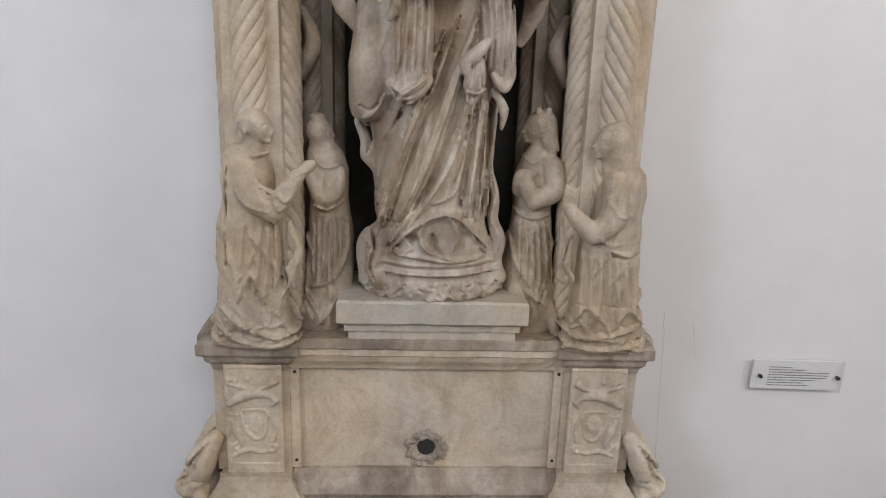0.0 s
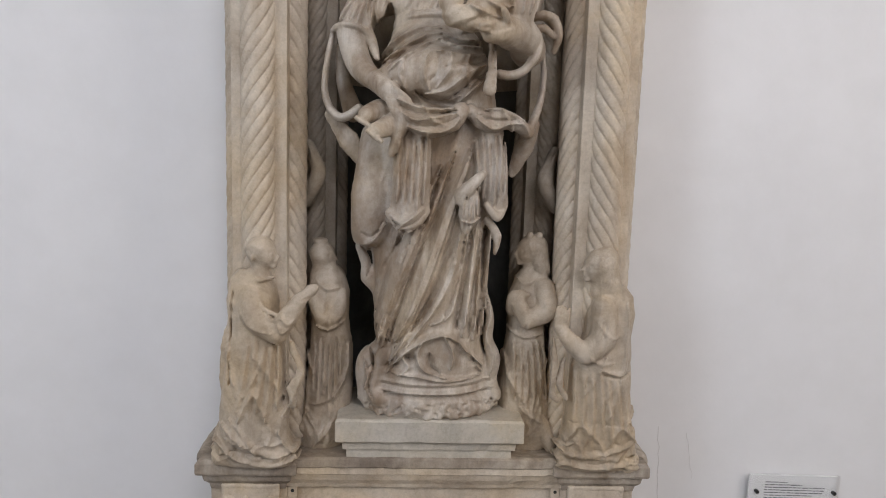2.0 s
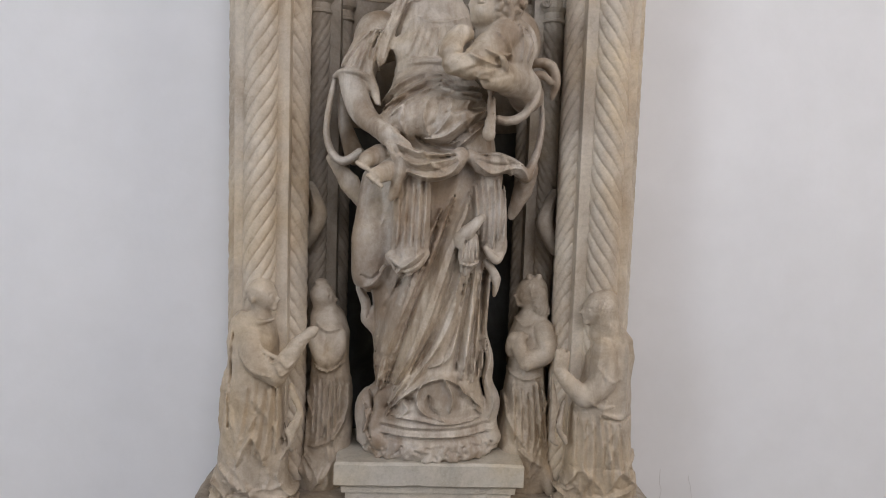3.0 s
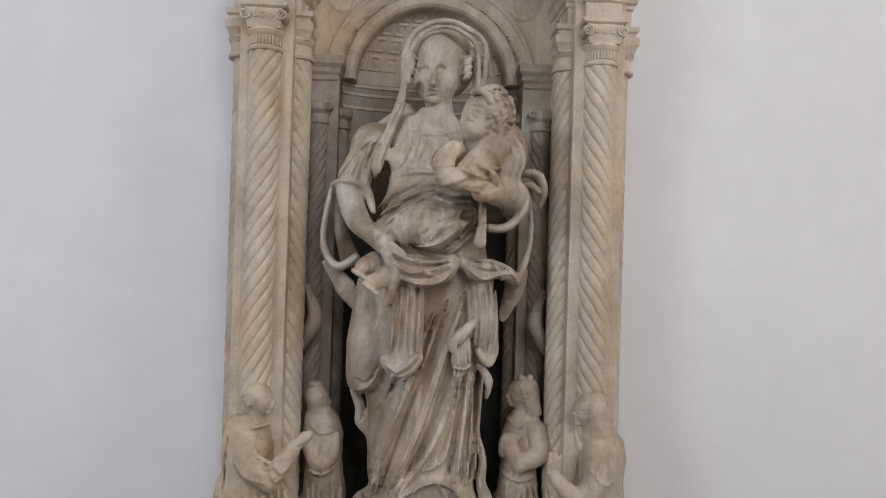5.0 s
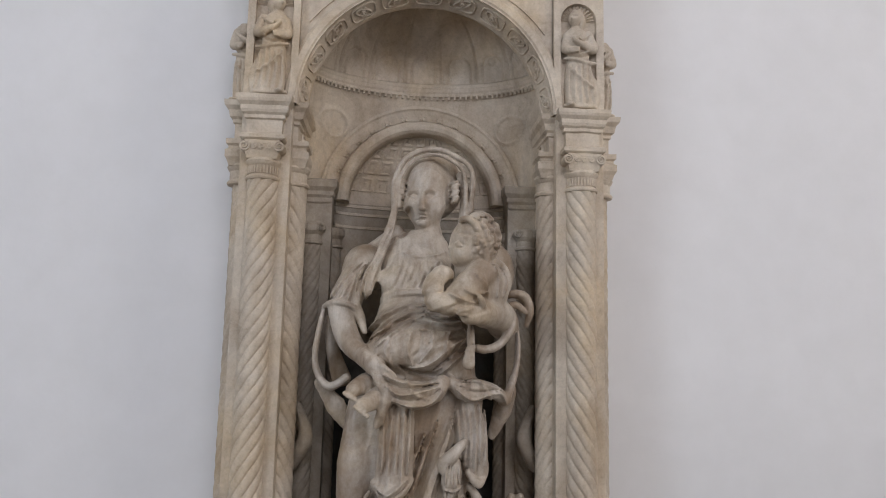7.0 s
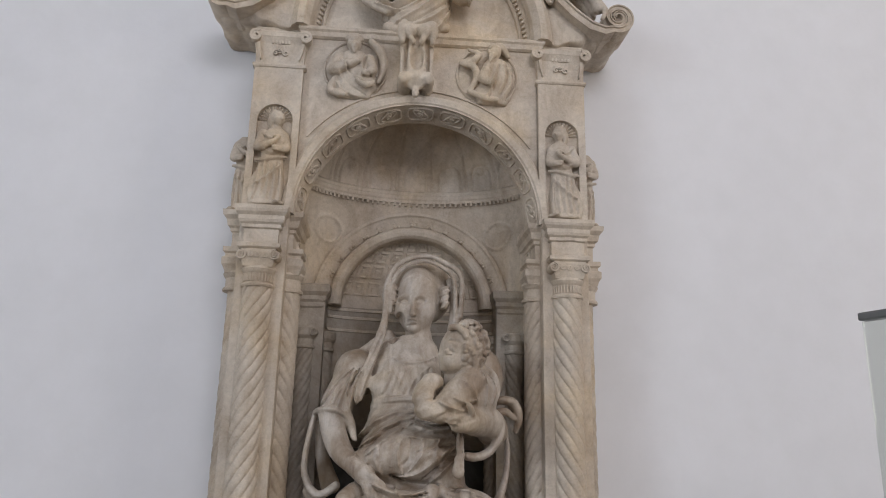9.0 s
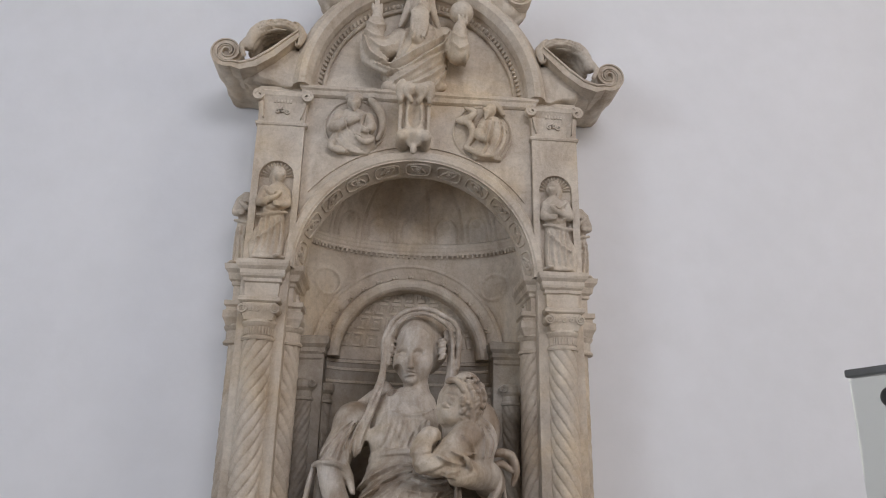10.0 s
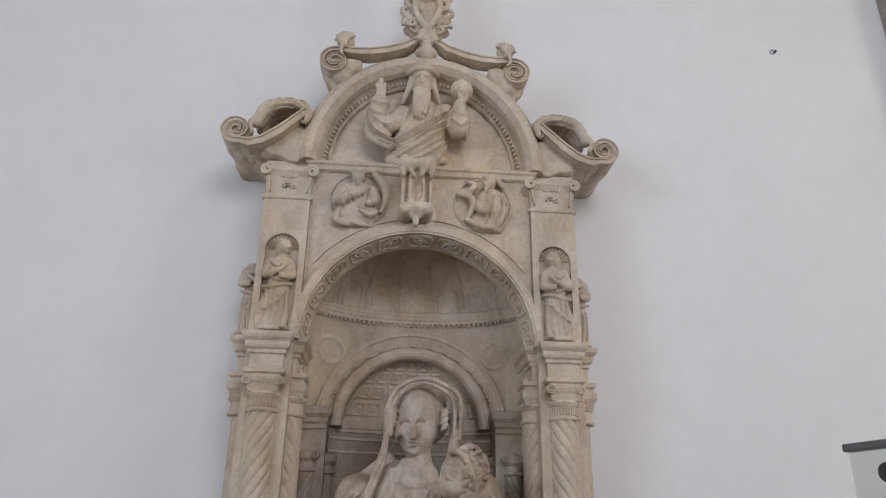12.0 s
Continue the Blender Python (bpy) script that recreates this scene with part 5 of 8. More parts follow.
        c.fold([(x0, z0 - 0.004), (xm, z0 - 0.0085), (x1, z0 - 0.004)], 0.0036, -0.0045, 0.1)
        c.fold([(x0, z0 + 0.004), (xm, z0 + 0.0095), (x1, z0 + 0.004)], 0.0036, -0.0040, 0.1)
        c.fold([(x0 - 0.003, z0 + 0.014), (xm, z0 + 0.022), (x1 + 0.002, z0 + 0.016)], 0.010, 0.0035, 0.1)
    c.fold([(-0.019, 0.000, 2.377), (-0.004, 0.000, 2.380), (0.010, 0.000, 2.378)], 0.006, -0.003, 0.1)
    c.fold([(-0.022, 0.000, 2.366), (-0.004, 0.000, 2.366), (0.015, 0.000, 2.367)], 0.0035, -0.0055, 0.1)
    for i in range(7):
        for u in (356, 556):
            x, z = ((-0.068, 0.110, 2.500)[0], (-0.068, 0.110, 2.500)[2]) if u == 356 else ((0.100, 0.110, 2.494)[0], (0.100, 0.110, 2.494)[2])
            c.ball((x + 0.004 * (i % 2), 0.112, z - 0.010 * i), (0.015, 0.020, 0.0065), 0.002, tilt=25 if u == 356 else -25)
    c.fold([(-0.051, 0.000, 2.483), (-0.034, 0.000, 2.512), (0.006, 0.000, 2.531), (0.047, 0.000, 2.516), (0.068, 0.000, 2.488)], 0.006, 0.004, 0.12)
    # veil over the head and down the side
    c.ball((0.032, 0.190, 2.497), (0.100, 0.075, 0.112), 0.02)
    c.line([(-0.084, 0.100, 2.394), (-0.090, 0.095, 2.487), (-0.052, 0.085, 2.564), (0.029, 0.075, 2.592), (0.103, 0.085, 2.572), (0.154, 0.100, 2.528), (0.154, 0.120, 2.407)], (0.009, 0.008, 0.009), 0.006)
    c.line([(-0.071, 0.100, 2.412), (-0.075, 0.092, 2.487), (-0.039, 0.084, 2.550), (0.030, 0.076, 2.574), (0.090, 0.084, 2.558), (0.131, 0.100, 2.515), (0.137, 0.120, 2.389)], (0.007, 0.006, 0.007), 0.004)
    c.line([(-0.087, 0.110, 2.456), (-0.093, 0.085, 2.366), (-0.117, 0.055, 2.280), (-0.141, 0.035, 2.207), (-0.162, 0.028, 2.141)], (0.008, 0.015, 0.019), 0.006, flat=0.45)
    c.fold([(-0.082, 0.000, 2.416), (-0.086, 0.000, 2.342), (-0.108, 0.000, 2.269), (-0.133, 0.000, 2.204), (-0.151, 0.000, 2.139)], 0.006, 0.006, 0.1)
    c.fold([(-0.092, 0.000, 2.342), (-0.120, 0.000, 2.268), (-0.149, 0.000, 2.195)], 0.004, -0.006, 0.1)
    c.line([(0.121, 0.130, 2.522), (0.140, 0.135, 2.444), (0.133, 0.135, 2.348), (0.112, 0.120, 2.267)], (0.014, 0.020, 0.022), 0.01)
    c.line([(-0.076, 0.160, 2.336), (-0.151, 0.160, 2.264), (-0.209, 0.150, 2.209)], (0.025, 0.035, 0.03), 0.02)
    c.line([(-0.074, 0.088, 2.40), (-0.078, 0.082, 2.48), (-0.045, 0.076, 2.543), (0.024, 0.070, 2.566), (0.084, 0.078, 2.546), (0.118, 0.090, 2.50), (0.116, 0.095, 2.40)], 0.0075, 0.003, cut=True)
    c.ball((-0.052, 0.080, 2.355), (0.020, 0.055, 0.052), 0.008, cut=True, tilt=14)
    c.ball((0.084, 0.085, 2.360), (0.026, 0.055, 0.060), 0.008, cut=True)
    # breast, neckline, belt
    c.ball((-0.074, 0.045, 2.171), (0.046, 0.038, 0.044), 0.025)
    c.ball((0.039, 0.035, 2.192), (0.052, 0.038, 0.048), 0.025)
    c.fold([(-0.072, 0.000, 2.263), (-0.027, 0.000, 2.245), (0.029, 0.000, 2.247), (0.075, 0.000, 2.267)], 0.007, 0.007, 0.1)
    c.folds(((-0.067, 0.000, 2.234)[0], (0.069, 0.000, 2.238)[0], (-0.067, 0.000, 2.238)[2], 8), ((-0.100, 0.000, 2.141)[0], (0.055, 0.000, 2.145)[0], (-0.100, 0.000, 2.137)[2]), 0.009, 0.0045, 0.004, 0.1)
    c.fold([(-0.070, 0.000, 2.214), (-0.033, 0.000, 2.175), (-0.040, 0.000, 2.142)], 0.012, 0.006, 0.1)
    c.fold([(0.053, 0.000, 2.233), (0.006, 0.000, 2.192), (-0.009, 0.000, 2.147)], 0.012, 0.006, 0.1)
    c.line([(-0.105, 0.035, 2.126), (-0.068, 0.000, 2.130), (-0.025, -0.012, 2.136), (0.028, 0.000, 2.131)], 0.0115, 0.004)
    c.fold([(-0.103, 0.000, 2.126), (-0.068, 0.000, 2.132), (-0.024, 0.000, 2.138), (0.024, 0.000, 2.133)], 0.004, -0.004, 0.1)
    # sleeve and forearm of the lowered arm
    c.rod((-0.172, 0.120, 2.224), (-0.222, 0.075, 2.119), 0.054, 0.050, 0.02)
    c.folds(((-0.189, 0.000, 2.218)[0], (-0.146, 0.000, 2.227)[0], (-0.170, 0.000, 2.226)[2], 7), ((-0.279, 0.000, 2.104)[0], (-0.154, 0.000, 2.107)[0], (-0.260, 0.000, 2.101)[2]), 0.012, 0.014, -0.008, 0.12)
    c.line([(-0.286, 0.050, 2.091), (-0.266, 0.020, 2.101), (-0.234, 0.000, 2.101), (-0.201, 0.010, 2.091), (-0.179, 0.030, 2.067), (-0.169, 0.040, 2.031)], 0.0075, 0.004)
    c.line([(-0.182, 0.040, 2.158), (-0.193, 0.030, 2.103), (-0.174, 0.030, 2.052), (-0.164, 0.010, 2.019)], (0.012, 0.016, 0.008), 0.008)
    c.line([(-0.236, 0.040, 2.081), (-0.219, 0.018, 2.019), (-0.191, -0.025, 1.975), (-0.156, -0.075, 1.945)], (0.038, 0.035, 0.024), 0.012)
    c.line([(-0.156, -0.075, 1.945), (-0.126, -0.100, 1.925), (-0.104, -0.112, 1.904)], (0.025, 0.028, 0.018), 0.010, flat=0.7)
    for u, v, u2, v2 in ((322, 485, 378, 522), (326, 502, 368, 545), (315, 512, 350, 565), (302, 520, 328, 575)):
        dx, dz = (u2 - u) * 0.00072, -(v2 - v) * 0.00072
        px, pz = (-0.115, -0.120, 1.924)[0] + (u - 320) * 0.00072, (-0.115, -0.120, 1.924)[2] - (v - 490) * 0.00072
        c.line([(px, -0.116, pz), (px + dx * 0.55, -0.126, pz + dz * 0.5), (px + dx, -0.122, pz + dz)], (0.009, 0.008, 0.006), 0.003)
    # hanging sleeve edge, open behind
    c.line([(-0.286, 0.070, 2.094), (-0.296, 0.065, 2.044), (-0.306, 0.060, 1.974), (-0.305, 0.055, 1.921), (-0.287, 0.045, 1.879), (-0.255, 0.035, 1.859), (-0.210, 0.035, 1.885)], (0.007, 0.010, 0.013), 0.006, flat=1.6)
    c.line([(-0.295, 0.060, 1.867), (-0.259, 0.080, 1.822), (-0.227, 0.090, 1.776), (-0.203, 0.100, 1.741)], (0.012, 0.030, 0.018), 0.012, flat=0.6)
    c.line([(-0.274, 0.150, 2.063), (-0.265, 0.150, 1.968), (-0.234, 0.140, 1.880)], (0.012, 0.02, 0.03), 0.012)
    # the seated child: head and wreath of curls
    c.ball((0.142, -0.110, 2.283), (0.062, 0.064, 0.066), 0.008)
    c.ball((0.109, -0.118, 2.263), (0.038, 0.046, 0.052), 0.02)
    c.ball((0.104, -0.122, 2.237), (0.032, 0.042, 0.030), 0.014)
    c.rod((0.084, -0.125, 2.278), (0.072, -0.128, 2.255), 0.004, 0.0075, 0.008)
    c.ball((0.078, -0.125, 2.239), (0.008, 0.012, 0.0040), 0.003)
    c.ball((0.080, -0.125, 2.233), (0.008, 0.012, 0.0040), 0.003)
    c.ball((0.087, -0.122, 2.219), (0.013, 0.016, 0.009), 0.010)
    c.ball((0.087, -0.168, 2.265), (0.011, 0.010, 0.006), 0.006, cut=True)
    c.ball((0.089, -0.157, 2.264), (0.008, 0.008, 0.006), 0.003)
    c.fold([(0.094, 0.000, 2.293), (0.107, 0.000, 2.290), (0.123, 0.000, 2.286)], 0.009, -0.008, -0.05)
    c.fold([(0.097, 0.000, 2.285), (0.109, 0.000, 2.281), (0.120, 0.000, 2.281)], 0.0045, 0.005, -0.05)
    c.fold([(0.085, 0.000, 2.252), (0.095, 0.000, 2.251), (0.103, 0.000, 2.251)], 0.0040, -0.006, -0.05)
    c.fold([(0.094, 0.000, 2.269), (0.101, 0.000, 2.261), (0.108, 0.000, 2.255)], 0.006, -0.004, -0.05)
    hx, hz = (0.152, -0.110, 2.288)[0], (0.152, -0.110, 2.288)[2]
    for i in range(150):
        a, b = rng.uniform(-0.5, 2.2), rng.uniform(-1.2, 1.5)
        dx, dy, dz = math.cos(b) * math.cos(a + 0.2), -math.cos(b) * math.sin(a), math.sin(b)
        if dx < -0.30 and dz < 0.60:
            continue
        c.ball((hx + 0.060 * dx, -0.112 + 0.064 * dy, hz + 0.068 * dz), (0.0085, 0.0085, 0.0075), 0.002)
    for i in range(30):
        a = i / 29
        px, pz = (0.083, -0.150, 2.329)[0] + 0.014 + 0.076 * a, (0.083, -0.150, 2.329)[2] + 0.012 * math.sin(3.1 * a) - 0.105 * a * a
        c.ball((px, -0.150 - 0.022 * math.sin(3.1 * a), pz), (0.009, 0.009, 0.009), 0.002)
        c.ball((px + 0.008, -0.160 - 0.022 * math.sin(3.1 * a), pz + 0.007), 0.0045, 0.001, cut=True)
    # child's body, arm and sleeve
    c.ball((0.173, -0.080, 2.142), (0.070, 0.075, 0.090), 0.015)
    c.rod((0.125, -0.090, 2.186), (0.112, -0.100, 2.219), 0.036, 0.028, 0.012)
    c.line([(0.158, -0.135, 2.182), (0.115, -0.160, 2.138), (0.074, -0.172, 2.099)], (0.042, 0.042, 0.033), 0.010)
    c.line([(0.070, -0.172, 2.096), (0.028, -0.178, 2.107), (0.024, -0.168, 2.145), (0.044, -0.153, 2.175)], (0.032, 0.030, 0.024), 0.012)
    c.ball((0.053, -0.152, 2.179), (0.028, 0.024, 0.022), 0.010)
    for pts, w, am in (
        ([(0.064, 0.000, 2.123), (0.104, 0.000, 2.105), (0.169, 0.000, 2.094)], 0.010, 0.014),
        ([(0.099, 0.000, 2.137), (0.136, 0.000, 2.123), (0.180, 0.000, 2.131)], 0.008, 0.010),
        ([(0.135, 0.000, 2.180), (0.168, 0.000, 2.148), (0.176, 0.000, 2.116)], 0.010, 0.008),
        ([(0.191, 0.000, 2.213), (0.208, 0.000, 2.166), (0.201, 0.000, 2.109)], 0.010, 0.010),
        ([(0.215, 0.000, 2.206), (0.234, 0.000, 2.166), (0.221, 0.000, 2.118)], 0.010, 0.010),
    ):
        c.fold(pts, w, am, 0.0)
    c.line([(0.152, -0.120, 2.213), (0.192, -0.100, 2.229), (0.233, -0.080, 2.206), (0.245, -0.080, 2.156), (0.223, -0.100, 2.111)], (0.007, 0.009, 0.007), 0.004)
    # supporting hand and its sleeve
    c.line([(0.241, 0.000, 2.053), (0.211, -0.070, 2.076), (0.158, -0.140, 2.075), (0.120, -0.165, 2.070)], (0.048, 0.045, 0.026), 0.012)
    for u, v, u2, v2 in ((695, 262, 598, 226), (685, 280, 626, 264), (675, 294, 628, 286), (725, 255, 700, 208)):
        px, pz = (0.102, -0.180, 2.070)[0] + (u - 640) * 0.00070, (0.102, -0.180, 2.070)[2] - (v - 280) * 0.00070
        qx, qz = (0.102, -0.180, 2.070)[0] + (u2 - 640) * 0.00070, (0.102, -0.180, 2.070)[2] - (v2 - 280) * 0.00070
        c.line([(px, -0.172, pz), ((px + qx) / 2, -0.194, (pz + qz) / 2 + 0.004), (qx, -0.194, qz)], (0.0095, 0.0085, 0.0065), 0.003)
    c.line([(0.235, -0.050, 2.105), (0.260, -0.050, 2.080), (0.257, -0.055, 2.036), (0.223, -0.060, 1.991), (0.186, -0.070, 1.976), (0.151, -0.080, 1.979)], (0.009, 0.012, 0.012), 0.004, flat=1.6)
    c.line([(0.236, -0.010, 2.129), (0.270, -0.030, 2.138), (0.303, -0.020, 2.127), (0.318, -0.020, 2.087), (0.310, -0.010, 2.049)], (0.010, 0.016, 0.008), 0.005, flat=1.5)
    c.line([(0.247, -0.020, 2.102), (0.275, -0.030, 2.106), (0.303, -0.030, 2.085)], (0.008, 0.011, 0.007), 0.005)
    c.line([(0.280, 0.020, 2.083), (0.293, 0.030, 2.002), (0.286, 0.020, 1.924), (0.264, 0.000, 1.862), (0.244, 0.000, 1.827)], (0.006, 0.009, 0.015), 0.004, flat=1.7)
    c.line([(0.271, 0.030, 1.855), (0.251, 0.060, 1.792), (0.225, 0.080, 1.719)], (0.018, 0.028, 0.012), 0.010, flat=0.6)
    c.line([(0.134, -0.090, 2.049), (0.137, -0.100, 1.998), (0.131, -0.105, 1.937)], (0.010, 0.014, 0.018), 0.005, flat=0.6)
    c.fold([(0.139, 0.000, 2.038), (0.142, 0.000, 1.945)], 0.004, -0.006, 0.0)
    c.fold([(0.151, 0.000, 2.023), (0.151, 0.000, 1.945)], 0.004, -0.006, 0.0)
    # child's feet
    c.line([(-0.116, -0.030, 1.878), (-0.151, -0.070, 1.875), (-0.183, -0.115, 1.860)], (0.034, 0.030, 0.021), 0.008)
    c.line([(-0.092, -0.060, 1.856), (-0.120, -0.100, 1.838), (-0.155, -0.145, 1.820)], (0.032, 0.028, 0.021), 0.008)
    for i in range(5):
        c.ball(((-0.204, -0.130, 1.856)[0] + 0.0085 * i, -0.130, (-0.204, -0.130, 1.856)[2] - 0.005 * i - 0.004), (0.0065, 0.010, 0.0075), 0.001)
        c.ball(((-0.175, -0.160, 1.823)[0] + 0.0085 * i, -0.160, (-0.175, -0.160, 1.823)[2] - 0.006 * i - 0.004), (0.0065, 0.010, 0.007), 0.001)
    # rolled overskirt
    c.line([(-0.104, -0.090, 1.890), (-0.067, -0.110, 1.859), (-0.020, -0.112, 1.846), (0.031, -0.100, 1.853), (0.061, -0.080, 1.884)], (0.024, 0.038, 0.020), 0.012)
    c.line([(0.089, -0.060, 1.883), (0.124, -0.075, 1.857), (0.165, -0.070, 1.863), (0.206, -0.040, 1.858), (0.253, -0.010, 1.831)], (0.018, 0.028, 0.014), 0.012)
    for pts, w, am in (
        ([(-0.110, 0.000, 1.905), (-0.056, 0.000, 1.885), (-0.003, 0.000, 1.879), (0.054, 0.000, 1.889)], 0.011, 0.014),
        ([(-0.098, 0.000, 1.872), (-0.055, 0.000, 1.851), (-0.002, 0.000, 1.860), (0.058, 0.000, 1.874)], 0.009, 0.012),
        ([(-0.081, 0.000, 1.835), (-0.024, 0.000, 1.820), (0.029, 0.000, 1.830), (0.062, 0.000, 1.866)], 0.010, 0.014),
        ([(-0.041, 0.000, 1.893), (-0.017, 0.000, 1.852), (0.021, 0.000, 1.838)], 0.010, 0.012),
        ([(0.100, 0.000, 1.864), (0.144, 0.000, 1.835), (0.189, 0.000, 1.850), (0.227, 0.000, 1.853)], 0.009, 0.013),
        ([(0.111, 0.000, 1.887), (0.157, 0.000, 1.889), (0.196, 0.000, 1.875), (0.242, 0.000, 1.861)], 0.009, 0.012),
        ([(0.164, 0.000, 1.889), (0.185, 0.000, 1.859), (0.205, 0.000, 1.830)], 0.010, 0.010),
        ([(0.219, 0.000, 1.860), (0.239, 0.000, 1.846), (0.252, 0.000, 1.820)], 0.010, 0.010),
    ):
        c.fold(pts, w, am, 0.1)
    for pts, w, am in (
        ([(-0.102, 0.000, 1.889), (-0.056, 0.000, 1.868), (-0.003, 0.000, 1.869), (0.050, 0.000, 1.880)], 0.006, 0.014),
        ([(-0.089, 0.000, 1.851), (-0.040, 0.000, 1.835), (0.013, 0.000, 1.844), (0.054, 0.000, 1.866)], 0.006, 0.014),
        ([(0.104, 0.000, 1.875), (0.150, 0.000, 1.858), (0.204, 0.000, 1.863)], 0.006, 0.012),
    ):
        c.fold(pts, w * 1.6, -am * 0.95, 0.1)
    c.line([(-0.115, -0.110, 1.893), (-0.091, -0.120, 1.854), (-0.101, -0.115, 1.811), (-0.117, -0.105, 1.766)], (0.012, 0.020, 0.010), 0.006)
    # smooth cloth on the hip
    c.line([(-0.165, 0.020, 1.810), (-0.171, 0.000, 1.691), (-0.174, 0.000, 1.615), (-0.176, 0.005, 1.556)], (0.038, 0.054, 0.050), 0.015, flat=0.9)
    c.line([(-0.197, 0.020, 1.778), (-0.211, 0.010, 1.667), (-0.213, 0.010, 1.566), (-0.212, 0.000, 1.525), (-0.170, -0.035, 1.527), (-0.131, -0.045, 1.579)], (0.005, 0.006, 0.007), 0.004)
    c.line([(-0.198, 0.050, 1.504), (-0.180, 0.060, 1.449), (-0.178, 0.060, 1.412), (-0.152, 0.060, 1.372), (-0.146, 0.060, 1.295)], (0.018, 0.022, 0.010), 0.012)
    c.fold([(-0.199, 0.000, 1.506), (-0.171, 0.000, 1.467), (-0.180, 0.000, 1.420)], 0.012, -0.014, 0.1)
    c.fold([(-0.196, 0.000, 1.552), (-0.169, 0.000, 1.539), (-0.143, 0.000, 1.562)], 0.010, -0.008, 0.1)
    # pleated tab in the middle
    c.line([(-0.062, -0.070, 1.820), (-0.063, -0.075, 1.721), (-0.065, -0.075, 1.625)], (0.045, 0.050, 0.052), 0.012, flat=0.75)
    c.folds(((-0.102, -0.100, 1.819)[0], (-0.015, -0.100, 1.822)[0], (-0.098, -0.100, 1.819)[2], 5), ((-0.110, -0.100, 1.604)[0], (-0.020, -0.100, 1.622)[0], (-0.111, -0.100, 1.615)[2]), 0.013, 0.011, 0.0, 0.0)
    c.line([(-0.116, -0.085, 1.610), (-0.088, -0.105, 1.591), (-0.052, -0.105, 1.593), (-0.025, -0.085, 1.620)], (0.014, 0.022, 0.014), 0.006)
    for pts, w, am in (
        ([(-0.117, 0.000, 1.609), (-0.090, 0.000, 1.590), (-0.059, 0.000, 1.603)], 0.008, 0.010),
        ([(-0.097, 0.000, 1.571), (-0.071, 0.000, 1.595), (-0.026, 0.000, 1.627)], 0.008, 0.012),
        ([(-0.109, 0.000, 1.582), (-0.085, 0.000, 1.559), (-0.058, 0.000, 1.568)], 0.008, 0.010),
    ):
        c.fold(pts, w, am, 0.0)
    c.fold([(-0.115, 0.000, 1.599), (-0.086, 0.000, 1.580), (-0.055, 0.000, 1.589), (-0.022, 0.000, 1.621)], 0.005, -0.012, 0.0)
    # right hanging panels and gathered knot
    c.line([(0.141, -0.030, 1.827), (0.149, -0.030, 1.711), (0.168, -0.025, 1.642)], (0.040, 0.046, 0.034), 0.012, flat=0.8)
    c.folds(((0.093, -0.060, 1.825)[0], (0.196, -0.040, 1.829)[0], (0.123, -0.060, 1.826)[2], 6), ((0.110, -0.060, 1.681)[0], (0.192, -0.040, 1.682)[0], (0.130, -0.060, 1.637)[2]), 0.013, 0.010, 0.004, 0.05)
    c.line([(0.138, -0.055, 1.637), (0.170, -0.050, 1.605), (0.191, -0.030, 1.628)], (0.010, 0.013, 0.008), 0.005)
    c.line([(0.125, -0.075, 1.720), (0.099, -0.088, 1.694), (0.069, -0.082, 1.658), (0.078, -0.080, 1.634)], (0.010, 0.020, 0.010), 0.006)
    c.line([(0.092, -0.070, 1.659), (0.093, -0.070, 1.614)], (0.026, 0.029), 0.006, flat=0.8)
    c.line([(0.092, -0.065, 1.614), (0.087, -0.065, 1.572)], (0.022, 0.014), 0.006, flat=0.8)
    c.folds(((0.074, -0.080, 1.659)[0], (0.114, -0.080, 1.668)[0], (0.083, -0.080, 1.663)[2], 5), ((0.067, -0.080, 1.604)[0], (0.120, -0.080, 1.612)[0], (0.085, -0.080, 1.602)[2]), 0.007, 0.009, 0.0, 0.0)
    c.fold([(0.069, 0.000, 1.595), (0.099, 0.000, 1.590), (0.129, 0.000, 1.608)], 0.006, 0.010, 0.0)
    c.folds(((0.070, -0.080, 1.598)[0], (0.111, -0.080, 1.600)[0], (0.085, -0.080, 1.599)[2], 3), ((0.071, -0.080, 1.569)[0], (0.101, -0.080, 1.575)[0], (0.086, -0.080, 1.567)[2]), 0.007, 0.008, 0.0, 0.0)
    c.line([(0.146, -0.030, 1.596), (0.176, -0.015, 1.549), (0.174, 0.000, 1.498)], (0.010, 0.014, 0.005), 0.006)
    # rippling side cloth
    c.line([(0.155, 0.050, 1.378), (0.170, 0.040, 1.308), (0.167, 0.040, 1.242), (0.188, 0.040, 1.185), (0.180, 0.040, 1.127), (0.194, 0.040, 1.078)], (0.010, 0.020, 0.022), 0.02)
    c.fold([(0.157, 0.000, 1.381), (0.173, 0.000, 1.318), (0.162, 0.000, 1.254), (0.186, 0.000, 1.198), (0.174, 0.000, 1.133)], 0.012, 0.016, 0.1)
    c.fold([(0.151, 0.000, 1.349), (0.158, 0.000, 1.302), (0.151, 0.000, 1.245), (0.165, 0.000, 1.189)], 0.009, -0.016, 0.1)
    # foot: cloth spread over a worn round base
    c.loft([(1.018, 0.005, 0.085, 0.180, 0.105), (1.04, 0.005, 0.085, 0.198, 0.122), (1.075, 0.005, 0.085, 0.196, 0.122), (1.09, 0.005, 0.085, 0.180, 0.110), (1.125, 0.005, 0.085, 0.180, 0.112), (1.14, 0.005, 0.085, 0.176, 0.115), (1.20, 0.0, 0.09, 0.160, 0.110), (1.25, 0.0, 0.10, 0.135, 0.10)], 0.012, 2.2)
